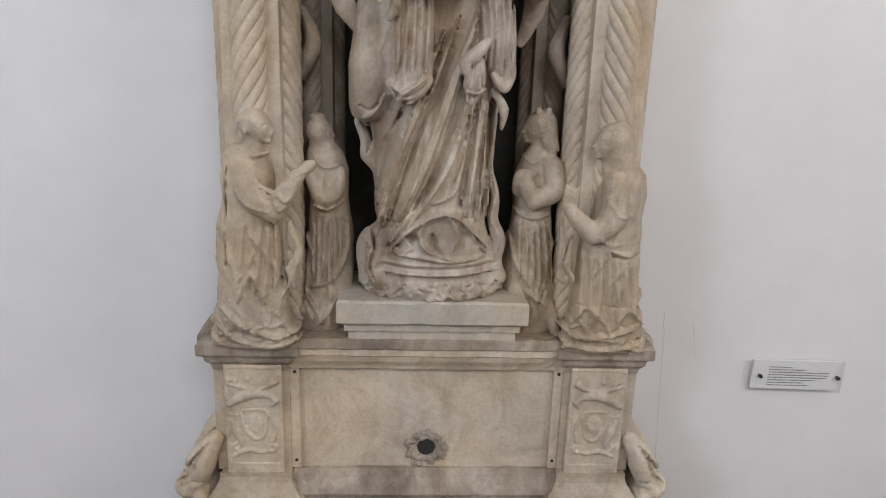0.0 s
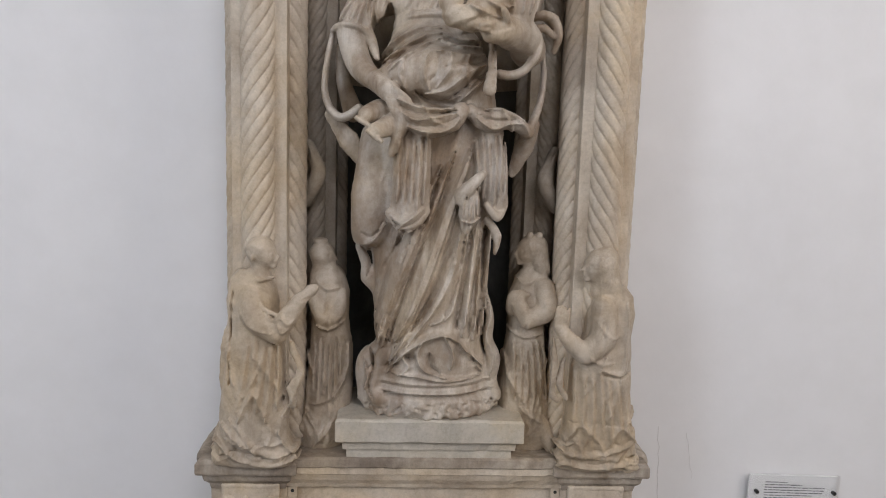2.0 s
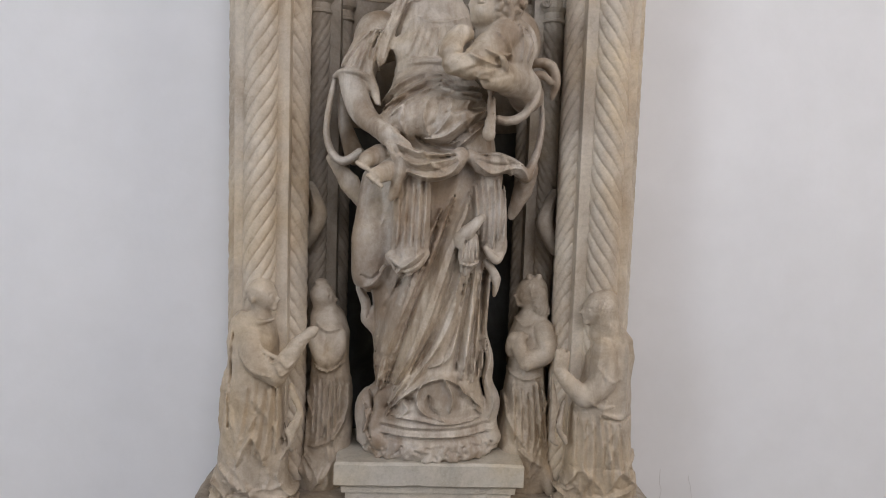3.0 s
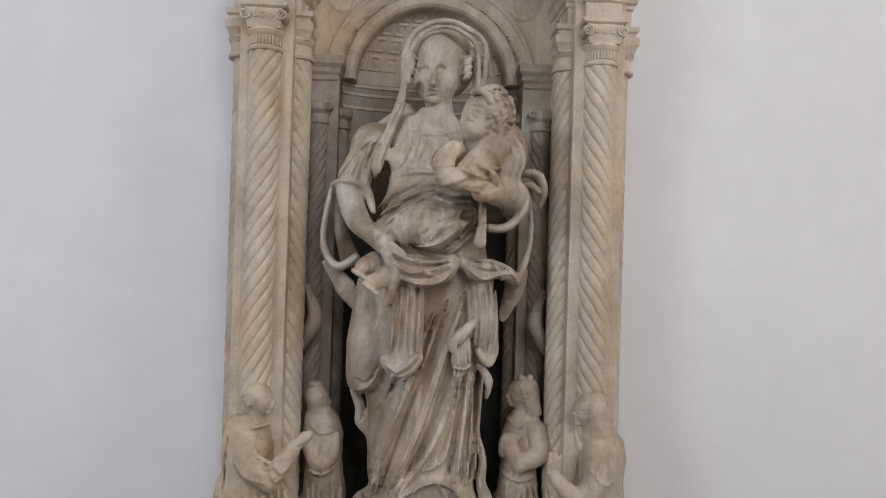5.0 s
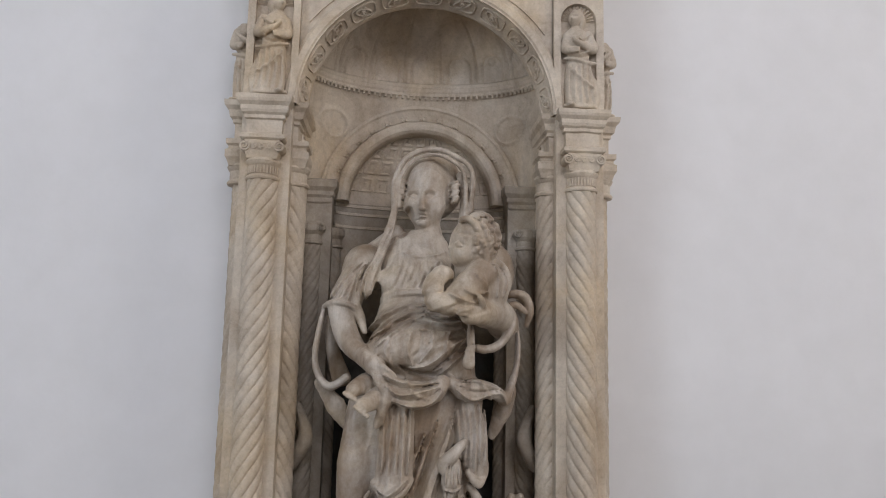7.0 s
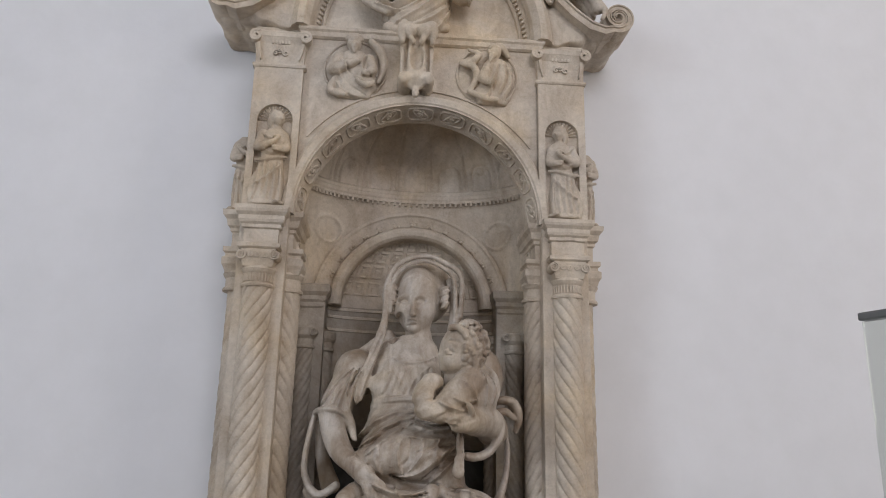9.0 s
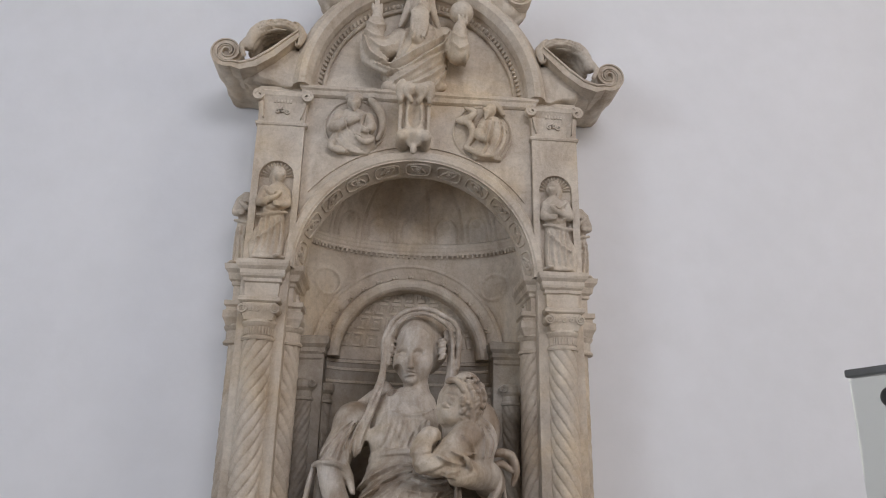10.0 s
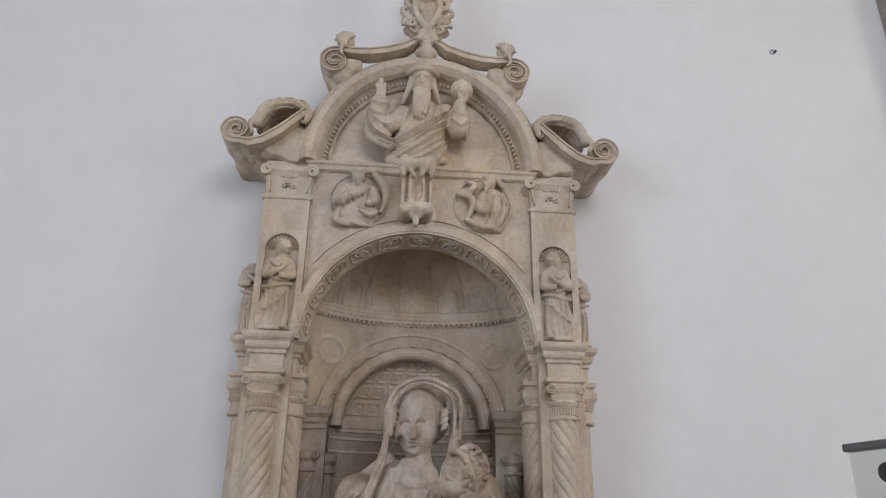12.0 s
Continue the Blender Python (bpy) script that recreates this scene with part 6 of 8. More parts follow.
    for z, am in ((1.102, 0.006), (1.092, -0.007), (1.118, -0.005), (1.130, 0.006)):
        c.fold([(-0.19, z + 0.006), (0.0, z - 0.004), (0.19, z + 0.006)], 0.007, am, 0.1)
    for i in range(90):
        a = math.pi + math.pi * (i + 0.5) / 90
        x, y = 0.005 + 0.194 * math.cos(a), 0.085 + 0.118 * math.sin(a)
        c.ball((x, y, 1.052 + rng.uniform(-0.020, 0.018)), (rng.uniform(0.008, 0.020), 0.010, rng.uniform(0.006, 0.012)), 0.004, tilt=rng.uniform(-60, 60))
    for i in range(60):
        a = math.pi + math.pi * (i + 0.5) / 60
        x, y = 0.005 + 0.204 * math.cos(a), 0.085 + 0.130 * math.sin(a)
        c.ball((x, y, 1.056 + rng.uniform(-0.020, 0.020)), (rng.uniform(0.004, 0.010), 0.010, rng.uniform(0.004, 0.007)), 0.002, cut=True, tilt=rng.uniform(-60, 60))
    c.line([(-0.126, 0.000, 1.216), (-0.148, 0.010, 1.164), (-0.159, 0.010, 1.107), (-0.144, 0.000, 1.077)], (0.018, 0.022, 0.022), 0.03)
    c.line([(-0.152, 0.060, 1.201), (-0.176, 0.060, 1.180), (-0.183, 0.060, 1.130), (-0.177, 0.060, 1.072)], (0.020, 0.030, 0.026), 0.03)
    c.fold([(-0.173, 0.000, 1.215), (-0.156, 0.000, 1.167), (-0.171, 0.000, 1.118), (-0.158, 0.000, 1.078)], 0.010, -0.014, 0.1)
    c.fold([(-0.188, 0.000, 1.182), (-0.173, 0.000, 1.134), (-0.186, 0.000, 1.094)], 0.010, 0.012, 0.1)
    for pts, w, am in (
        ([(-0.121, 0.000, 1.152), (-0.083, 0.000, 1.209), (-0.022, 0.000, 1.256), (0.040, 0.000, 1.274), (0.088, 0.000, 1.244), (0.154, 0.000, 1.173)], 0.016, 0.026),
        ([(-0.022, 0.000, 1.258), (-0.036, 0.000, 1.209), (-0.012, 0.000, 1.170), (0.052, 0.000, 1.147)], 0.012, 0.018),
        ([(0.040, 0.000, 1.271), (0.065, 0.000, 1.220), (0.059, 0.000, 1.171)], 0.012, 0.018),
        ([(0.088, 0.000, 1.244), (0.113, 0.000, 1.204), (0.154, 0.000, 1.157)], 0.010, 0.014),
        ([(-0.105, 0.000, 1.156), (-0.035, 0.000, 1.152), (0.044, 0.000, 1.140), (0.147, 0.000, 1.149)], 0.012, 0.014),
        ([(-0.075, 0.000, 1.201), (-0.059, 0.000, 1.177), (-0.089, 0.000, 1.152)], 0.012, 0.014),
    ):
        c.fold(pts, w, am, 0.1)
    for pts, w, am in (
        ([(-0.071, 0.000, 1.205), (-0.052, 0.000, 1.197), (-0.042, 0.000, 1.205)], 0.012, 0.024),
        ([(-0.113, 0.000, 1.172), (-0.094, 0.000, 1.180)], 0.010, 0.018),
        ([(-0.001, 0.000, 1.218), (0.004, 0.000, 1.178), (0.028, 0.000, 1.158)], 0.010, 0.022),
        ([(0.076, 0.000, 1.260), (0.084, 0.000, 1.236)], 0.010, 0.018),
        ([(0.113, 0.000, 1.221), (0.130, 0.000, 1.181)], 0.010, 0.014),
    ):
        c.fold(pts, w * 1.6, -am * 0.95, 0.1)
    # fine carved ripples
    for i in range(30):
        u, v = rng.uniform(-0.14, 0.14), rng.uniform(1.26, 1.92)
        ln = rng.uniform(0.03, 0.09)
        c.fold([(u + 0.30 * ln, v + ln), (u, v), (u - 0.34 * ln, v - ln)], rng.uniform(0.009, 0.015), rng.choice((-1, 1)) * rng.uniform(0.002, 0.0045), 0.1)
    for i in range(50):
        u, v = rng.uniform(-0.14, 0.12), rng.uniform(1.95, 2.14)
        ln = rng.uniform(0.02, 0.05)
        c.fold([(u + ln, v + 0.3 * ln), (u, v), (u - ln, v - 0.5 * ln)], rng.uniform(0.009, 0.015), rng.choice((-1, 1)) * rng.uniform(0.002, 0.0045), 0.1)
    c.wear(0.0005, 0.045, 2)
    ob = link_mesh("standing_statue", c.mesh("standing_statue"), MARBLE_FIGURE, None, "", True)
    tagged(ob, "aged marble standing draped figure with a small seated figure", "statue")


standing_statue()


def finish_figure(c, seed, label, material=None):
    rng = random.Random(seed)
    lo, hi = c.lo, c.lo + c.cell * np.array(c.n)
    for i in range(14):
        u, v = rng.uniform(lo[0] + 0.06, hi[0] - 0.06), rng.uniform(0.92, 1.20)
        ln, q = rng.uniform(0.03, 0.07), rng.uniform(-0.7, 0.7)
        c.fold([(u - q * ln, v + ln), (u + 0.006, v), (u + q * ln, v - ln)], rng.uniform(0.008, 0.014), rng.uniform(0.004, 0.008))
    for i in range(20):
        u, v = rng.uniform(lo[0] + 0.05, hi[0] - 0.05), rng.uniform(0.93, 1.36)
        ln = rng.uniform(0.02, 0.06)
        c.fold([(u + 0.15 * ln, v + ln), (u, v), (u - 0.15 * ln, v - ln)], rng.uniform(0.008, 0.014), rng.choice((-1, 1)) * rng.uniform(0.002, 0.004))
    c.wear(0.0005, 0.035, seed)
    ob = link_mesh("kneeling_statue", c.mesh("kneeling_statue"), material or MARBLE_KNEEL, None, "", True)
    tagged(ob, label, "statue", "kneeling statues")


def face(c, x, y, z, s, r):
    """A small head in profile that looks along s (-1 or 1)."""
    c.ball((x, y, z + 0.10 * r), (1.0 * r, 1.0 * r, 0.98 * r), 0.006)
    c.ball((x + s * 0.42 * r, y - 0.05 * r, z - 0.28 * r), (0.62 * r, 0.72 * r, 0.78 * r), 0.012)
    c.rod((x + s * 0.95 * r, y - 0.12 * r, z + 0.02 * r), (x + s * 1.16 * r, y - 0.14 * r, z - 0.30 * r), 0.10 * r, 0.17 * r, 0.005)
    c.ball((x + s * 1.00 * r, y - 0.14 * r, z - 0.52 * r), (0.18 * r, 0.28 * r, 0.08 * r), 0.003)
    c.ball((x + s * 0.98 * r, y - 0.14 * r, z - 0.68 * r), (0.18 * r, 0.26 * r, 0.08 * r), 0.003)
    c.ball((x + s * 0.86 * r, y - 0.12 * r, z - 0.94 * r), (0.24 * r, 0.30 * r, 0.20 * r), 0.008)
    c.ball((x + s * 0.80 * r, y - 0.66 * r, z - 0.02 * r), (0.22 * r, 0.20 * r, 0.13 * r), 0.006, cut=True)
    c.ball((x + s * 0.76 * r, y - 0.56 * r, z - 0.06 * r), (0.17 * r, 0.16 * r, 0.12 * r), 0.003)
    c.rod((x - s * 0.05 * r, y, z - 0.3 * r), (x - s * 0.18 * r, y + 0.1 * r, z - 1.75 * r), 0.58 * r, 0.68 * r, 0.012)


def kneeler_front_left():
    c = Clay((-0.65, -0.13, 0.875), (-0.30, 0.03, 1.58), 0.0042)
    hx, hz = (-0.467, -0.030, 1.493)[0], (-0.467, -0.030, 1.493)[2]
    face(c, hx + 0.004, -0.035, hz, 1, 0.040)
    c.ball((hx - 0.012, -0.072, hz - 0.012), (0.005, 0.006, 0.010), 0.004)
    for i in range(26):
        a = i / 25
        c.fold([(hx - 0.036 + 0.06 * a, hz + 0.02 + 0.022 * math.sin(3.1 * a)), (hx - 0.040 + 0.05 * a, hz - 0.004 + 0.02 * math.sin(3.1 * a))], 0.004, 0.0025)
    c.loft([(0.885, -0.492, -0.005, 0.112, 0.048), (0.93, -0.492, -0.005, 0.110, 0.058), (0.99, -0.490, -0.01, 0.098, 0.062), (1.10, -0.485, -0.015, 0.090, 0.064), (1.21, -0.480, -0.02, 0.078, 0.060), (1.28, -0.482, -0.02, 0.066, 0.056), (1.36, -0.488, -0.02, 0.070, 0.056), (1.42, -0.488, -0.02, 0.058, 0.048), (1.445, -0.486, -0.02, 0.036, 0.034)], 0.012)
    c.line([(-0.495, -0.045, 1.430), (-0.462, -0.066, 1.420), (-0.427, -0.055, 1.428)], 0.006, 0.004)
    c.line([(-0.483, -0.055, 1.380), (-0.473, -0.072, 1.320), (-0.414, -0.076, 1.279)], (0.032, 0.033, 0.029), 0.010)
    c.line([(-0.414, -0.076, 1.279), (-0.377, -0.078, 1.334), (-0.346, -0.072, 1.380)], (0.029, 0.026, 0.017), 0.006)
    c.line([(-0.349, -0.070, 1.377), (-0.325, -0.068, 1.395), (-0.309, -0.065, 1.406)], (0.016, 0.017, 0.007), 0.005, flat=0.8)
    for i in range(4):
        c.fold([(-0.372 + 0.006 * i, 1.398 - 0.010 * i), (-0.340 + 0.006 * i, 1.418 - 0.012 * i)], 0.004, -0.005)
    for pts, w, am in (
        ([(-0.443, 0.000, 1.348), (-0.424, 0.000, 1.318), (-0.391, 0.000, 1.328)], 0.007, 0.008),
        ([(-0.513, 0.000, 1.343), (-0.478, 0.000, 1.298), (-0.419, 0.000, 1.281)], 0.009, 0.006),
        ([(-0.410, 0.000, 1.315), (-0.396, 0.000, 1.285), (-0.376, 0.000, 1.298)], 0.008, 0.007),
        ([(-0.402, 0.000, 1.338), (-0.381, 0.000, 1.308), (-0.361, 0.000, 1.324)], 0.008, 0.007),
        ([(-0.569, 0.000, 1.018), (-0.506, 0.000, 0.960), (-0.414, 0.000, 0.920), (-0.334, 0.000, 0.963)], 0.020, 0.016),
        ([(-0.591, 0.000, 0.976), (-0.524, 0.000, 0.913), (-0.430, 0.000, 0.894), (-0.343, 0.000, 0.915)], 0.018, 0.016),
        ([(-0.519, 0.000, 1.027), (-0.477, 0.000, 1.109), (-0.442, 0.000, 1.028)], 0.020, 0.014),
        ([(-0.412, 0.000, 0.995), (-0.390, 0.000, 0.945), (-0.343, 0.000, 0.929)], 0.014, 0.012),
    ):
        c.fold(pts, w, am)
    c.folds(((-0.501, -0.050, 1.255)[0], (-0.337, -0.050, 1.259)[0], (-0.425, -0.050, 1.257)[2], 8), ((-0.535, -0.050, 1.028)[0], (-0.326, -0.050, 1.031)[0], (-0.432, -0.050, 1.030)[2]), 0.014, 0.0085, 0.003)
    c.fold([(-0.554, 0.000, 0.940), (-0.492, 0.000, 0.930), (-0.414, 0.000, 0.911), (-0.342, 0.000, 0.938)], 0.007, -0.012)
    c.line([(-0.377, -0.060, 1.245), (-0.352, -0.062, 1.169), (-0.374, -0.062, 1.122), (-0.371, -0.050, 1.060)], (0.008, 0.014, 0.006), 0.006, flat=0.7)
    c.line([(-0.529, -0.010, 1.431), (-0.542, -0.020, 1.316), (-0.548, -0.030, 1.196), (-0.544, -0.040, 1.108)], (0.010, 0.016, 0.016), 0.010)
    c.fold([(-0.530, 0.000, 1.403), (-0.541, 0.000, 1.281), (-0.545, 0.000, 1.124)], 0.006, -0.010)
    rng = random.Random(81)
    for i in range(26):
        u = rng.uniform(-0.585, -0.375)
        c.ball((u, rng.uniform(-0.052, -0.030), rng.uniform(0.888, 0.935)), (rng.uniform(0.012, 0.026), rng.uniform(0.008, 0.014), rng.uniform(0.006, 0.012)), 0.006, tilt=rng.uniform(-35, 35))
    for i in range(16):
        u, v = rng.uniform(-0.585, -0.375), rng.uniform(0.895, 0.975)
        c.fold([(u - 0.03, v + rng.uniform(-0.012, 0.012)), (u, v - 0.008), (u + 0.03, v + rng.uniform(-0.012, 0.012))], rng.uniform(0.006, 0.010), rng.choice((-0.006, 0.006)))
    c.line([(-0.470, -0.066, 1.395), (-0.452, -0.080, 1.352), (-0.412, -0.086, 1.330)], (0.006, 0.007, 0.006), 0.003)
    c.line([(-0.546, -0.020, 1.30), (-0.560, -0.024, 1.22), (-0.566, -0.026, 1.14), (-0.556, -0.030, 1.075)], (0.010, 0.016, 0.012), 0.006)
    c.slab((-0.602, -0.035, 0.886), (-0.385, 0.02, 0.925), 0.012, 0.012)
    finish_figure(c, 31, "small marble kneeling figure in a long robe, palms together")


def kneeler_back_left():
    c = Clay((-0.43, 0.0, 0.885), (-0.20, 0.24, 1.60), 0.0042)
    hx, hz = (-0.318, 0.110, 1.468)[0], (-0.318, 0.110, 1.468)[2]
    face(c, hx, 0.11, hz, 1, 0.036)
    c.line([(hx + 0.025, 0.105, hz - 0.03), (hx + 0.030, 0.10, hz - 0.052)], (0.018, 0.010), 0.008)
    c.ball((hx - 0.004, 0.11, hz + 0.040), (0.022, 0.022, 0.010), 0.008)
    c.loft([(0.90, -0.315, 0.12, 0.070, 0.075), (0.96, -0.305, 0.12, 0.075, 0.085), (1.08, -0.290, 0.12, 0.068, 0.080), (1.20, -0.290, 0.12, 0.060, 0.072), (1.28, -0.292, 0.12, 0.054, 0.062), (1.36, -0.296, 0.12, 0.060, 0.062), (1.41, -0.300, 0.12, 0.048, 0.052), (1.435, -0.302, 0.12, 0.034, 0.036)], 0.012)
    c.line([(-0.332, 0.070, 1.348), (-0.302, 0.055, 1.288), (-0.262, 0.060, 1.315), (-0.254, 0.075, 1.368)], (0.022, 0.023, 0.012), 0.010)
    for pts, w, am in (
        ([(-0.330, 0.000, 1.400), (-0.297, 0.000, 1.376), (-0.253, 0.000, 1.383)], 0.012, 0.010),
        ([(-0.336, 0.000, 1.278), (-0.291, 0.000, 1.259), (-0.244, 0.000, 1.282)], 0.010, 0.012),
        ([(-0.235, 0.000, 1.226), (-0.233, 0.000, 1.146), (-0.270, 0.000, 1.056)], 0.012, 0.010),
        ([(-0.341, 0.000, 1.038), (-0.286, 0.000, 1.056), (-0.239, 0.000, 1.114)], 0.014, 0.012),
    ):
        c.fold(pts, w, am)
    c.folds(((-0.339, 0.050, 1.236)[0], (-0.246, 0.050, 1.238)[0], (-0.289, 0.050, 1.237)[2], 6), ((-0.343, 0.050, 1.047)[0], (-0.250, 0.050, 1.048)[0], (-0.292, 0.050, 1.047)[2]), 0.010, 0.009, 0.002)
    c.line([(-0.360, 0.070, 0.962), (-0.310, 0.060, 0.941), (-0.261, 0.060, 1.002)], (0.022, 0.026, 0.012), 0.012)
    finish_figure(c, 32, "small bearded marble kneeling figure beside the niche")


def kneeler_front_right():
    c = Clay((0.33, -0.13, 0.87), (0.66, 0.03, 1.56), 0.0042)
    hx, hz = (0.463, -0.030, 1.477)[0], (0.463, -0.030, 1.477)[2]
    face(c, hx, -0.035, hz, -1, 0.041)
    c.ball((hx + 0.016, -0.030, hz + 0.008), (0.042, 0.046, 0.046), 0.01)
    c.line([(hx + 0.020, -0.035, hz - 0.02), (hx + 0.030, -0.035, hz - 0.06), (hx + 0.036, -0.03, hz - 0.12)], (0.036, 0.034, 0.026), 0.012)
    for i in range(8):
        a = i / 7
        c.fold([(hx - 0.016 + 0.05 * a, hz + 0.035 - 0.015 * a), (hx - 0.006 + 0.058 * a, hz - 0.02), (hx + 0.002 + 0.055 * a, hz - 0.07), (hx + 0.008 + 0.055 * a, hz - 0.13)], 0.006, 0.006)
    c.loft([(0.88, 0.492, -0.005, 0.116, 0.046), (0.93, 0.492, -0.005, 0.112, 0.056), (1.00, 0.490, -0.01, 0.100, 0.060), (1.10, 0.488, -0.015, 0.090, 0.062), (1.20, 0.490, -0.02, 0.082, 0.060), (1.28, 0.500, -0.02, 0.066, 0.056), (1.34, 0.505, -0.02, 0.068, 0.056), (1.39, 0.510, -0.02, 0.056, 0.048), (1.42, 0.508, -0.02, 0.034, 0.034)], 0.012)
    c.line([(0.478, -0.058, 1.365), (0.473, -0.072, 1.277), (0.424, -0.078, 1.237)], (0.034, 0.037, 0.030), 0.010)
    c.line([(0.424, -0.078, 1.237), (0.384, -0.082, 1.271), (0.348, -0.078, 1.312)], (0.030, 0.025, 0.016), 0.006)
    for i in range(4):
        c.line([(0.338 + 0.010 * i, -0.082, 1.318), (0.340 + 0.010 * i, -0.088, 1.345), (0.343 + 0.010 * i, -0.084, 1.372 - 0.004 * abs(i - 1))], (0.0085, 0.0065, 0.0045), 0.002)
    c.line([(0.328, -0.070, 1.289), (0.339, -0.075, 1.225), (0.337, -0.070, 1.130), (0.360, -0.060, 1.095)], (0.008, 0.015, 0.007), 0.006, flat=0.7)
    c.line([(0.372, -0.060, 1.214), (0.360, -0.068, 1.149), (0.381, -0.060, 1.103)], (0.006, 0.010, 0.005), 0.005)
    for pts, w, am in (
        ([(0.539, 0.000, 1.384), (0.541, 0.000, 1.274), (0.535, 0.000, 1.181), (0.471, 0.000, 1.193)], 0.012, 0.012),
        ([(0.451, 0.000, 1.328), (0.486, 0.000, 1.289), (0.526, 0.000, 1.287)], 0.009, 0.007),
        ([(0.428, 0.000, 1.240), (0.462, 0.000, 1.209), (0.509, 0.000, 1.210)], 0.009, 0.007),
        ([(0.345, 0.000, 0.970), (0.422, 0.000, 0.931), (0.519, 0.000, 0.945), (0.598, 0.000, 0.977)], 0.016, 0.014),
        ([(0.357, 0.000, 0.922), (0.441, 0.000, 0.895), (0.540, 0.000, 0.900), (0.612, 0.000, 0.922)], 0.016, 0.014),
        ([(0.394, 0.000, 0.974), (0.430, 0.000, 1.026), (0.483, 0.000, 0.975)], 0.018, 0.010),
        ([(0.509, 0.000, 0.959), (0.544, 0.000, 1.019), (0.590, 0.000, 0.977)], 0.018, 0.010),
    ):
        c.fold(pts, w, am)
    c.fold([(0.381, 0.000, 1.027), (0.478, 0.000, 1.032), (0.585, 0.000, 1.020)], 0.004, -0.005)
    c.fold([(0.473, 0.000, 1.176), (0.530, 0.000, 1.168), (0.569, 0.000, 1.178)], 0.006, -0.012)
    c.folds(((0.376, -0.050, 1.196)[0], (0.541, -0.050, 1.184)[0], (0.451, -0.050, 1.190)[2], 8), ((0.366, -0.050, 0.984)[0], (0.581, -0.050, 0.988)[0], (0.469, -0.050, 0.986)[2]), 0.014, 0.0085, 0.003)
    rng = random.Random(82)
    for i in range(26):
        u = rng.uniform(0.385, 0.6)
        c.ball((u, rng.uniform(-0.052, -0.030), rng.uniform(0.888, 0.935)), (rng.uniform(0.012, 0.026), rng.uniform(0.008, 0.014), rng.uniform(0.006, 0.012)), 0.006, tilt=rng.uniform(-35, 35))
    for i in range(16):
        u, v = rng.uniform(0.385, 0.6), rng.uniform(0.895, 0.975)
        c.fold([(u - 0.03, v + rng.uniform(-0.012, 0.012)), (u, v - 0.008), (u + 0.03, v + rng.uniform(-0.012, 0.012))], rng.uniform(0.006, 0.010), rng.choice((-0.006, 0.006)))
    c.slab((0.378, -0.032, 0.882), (0.612, 0.02, 0.92), 0.012, 0.012)
    finish_figure(c, 33, "small marble kneeling figure with long hair and raised palms")


def kneeler_back_right():
    c = Clay((0.18, -0.01, 0.885), (0.42, 0.24, 1.61), 0.0042)
    hx, hz = (0.294, 0.110, 1.494)[0], (0.294, 0.110, 1.494)[2]
    face(c, hx, 0.11, hz, -1, 0.038)
    c.ball((hx + 0.012, 0.112, hz + 0.008), (0.040, 0.042, 0.042), 0.01)
    for dx in (-0.006, 0.022):
        c.ball((hx + dx, 0.095, hz + 0.046), (0.011, 0.012, 0.012), 0.003)
    c.line([(hx + 0.024, 0.09, hz - 0.01), (hx + 0.034, 0.085, hz - 0.05), (hx + 0.040, 0.09, hz - 0.085)], (0.022, 0.018, 0.010), 0.008)
    for i in range(7):
        a = i / 6
        c.fold([(hx - 0.012 + 0.045 * a, hz + 0.036 - 0.012 * a), (hx + 0.000 + 0.050 * a, hz - 0.01), (hx + 0.016 + 0.038 * a, hz - 0.06)], 0.006, 0.006)
    c.loft([(0.90, 0.305, 0.12, 0.072, 0.075), (0.96, 0.298, 0.12, 0.080, 0.088), (1.08, 0.285, 0.12, 0.072, 0.082), (1.20, 0.290, 0.12, 0.060, 0.072), (1.275, 0.292, 0.12, 0.052, 0.060), (1.36, 0.300, 0.12, 0.060, 0.060), (1.41, 0.304, 0.12, 0.050, 0.050), (1.435, 0.304, 0.12, 0.034, 0.036)], 0.012)
    c.line([(0.333, 0.070, 1.391), (0.337, 0.050, 1.326), (0.282, 0.045, 1.301)], (0.030, 0.030, 0.027), 0.010)
    c.line([(0.282, 0.045, 1.301), (0.260, 0.050, 1.340), (0.264, 0.055, 1.376)], (0.027, 0.022, 0.012), 0.008)
    c.line([(0.244, 0.085, 1.322), (0.245, 0.065, 1.363), (0.279, 0.055, 1.372)], (0.020, 0.018, 0.010), 0.008)
    for pts, w, am in (
        ([(0.230, 0.000, 1.264), (0.278, 0.000, 1.246), (0.340, 0.000, 1.257)], 0.009, 0.010),
        ([(0.251, 0.000, 1.420), (0.275, 0.000, 1.399), (0.312, 0.000, 1.418)], 0.007, 0.006),
        ([(0.224, 0.000, 1.188), (0.237, 0.000, 1.123), (0.283, 0.000, 1.054)], 0.014, 0.012),
        ([(0.268, 0.000, 1.040), (0.318, 0.000, 1.007), (0.361, 0.000, 0.974)], 0.014, 0.012),
    ):
        c.fold(pts, w, am)
    c.folds(((0.239, 0.050, 1.237)[0], (0.343, 0.050, 1.239)[0], (0.287, 0.050, 1.238)[2], 6), ((0.239, 0.050, 1.040)[0], (0.366, 0.050, 1.042)[0], (0.300, 0.050, 1.041)[2]), 0.012, 0.011, 0.003)
    c.line([(0.288, 0.070, 1.025), (0.339, 0.060, 0.977), (0.375, 0.045, 0.904)], (0.020, 0.028, 0.016), 0.012)
    finish_figure(c, 34, "small marble kneeling figure with arms folded, beside the niche")


kneeler_front_left()
kneeler_back_left()
kneeler_front_right()
kneeler_back_right()


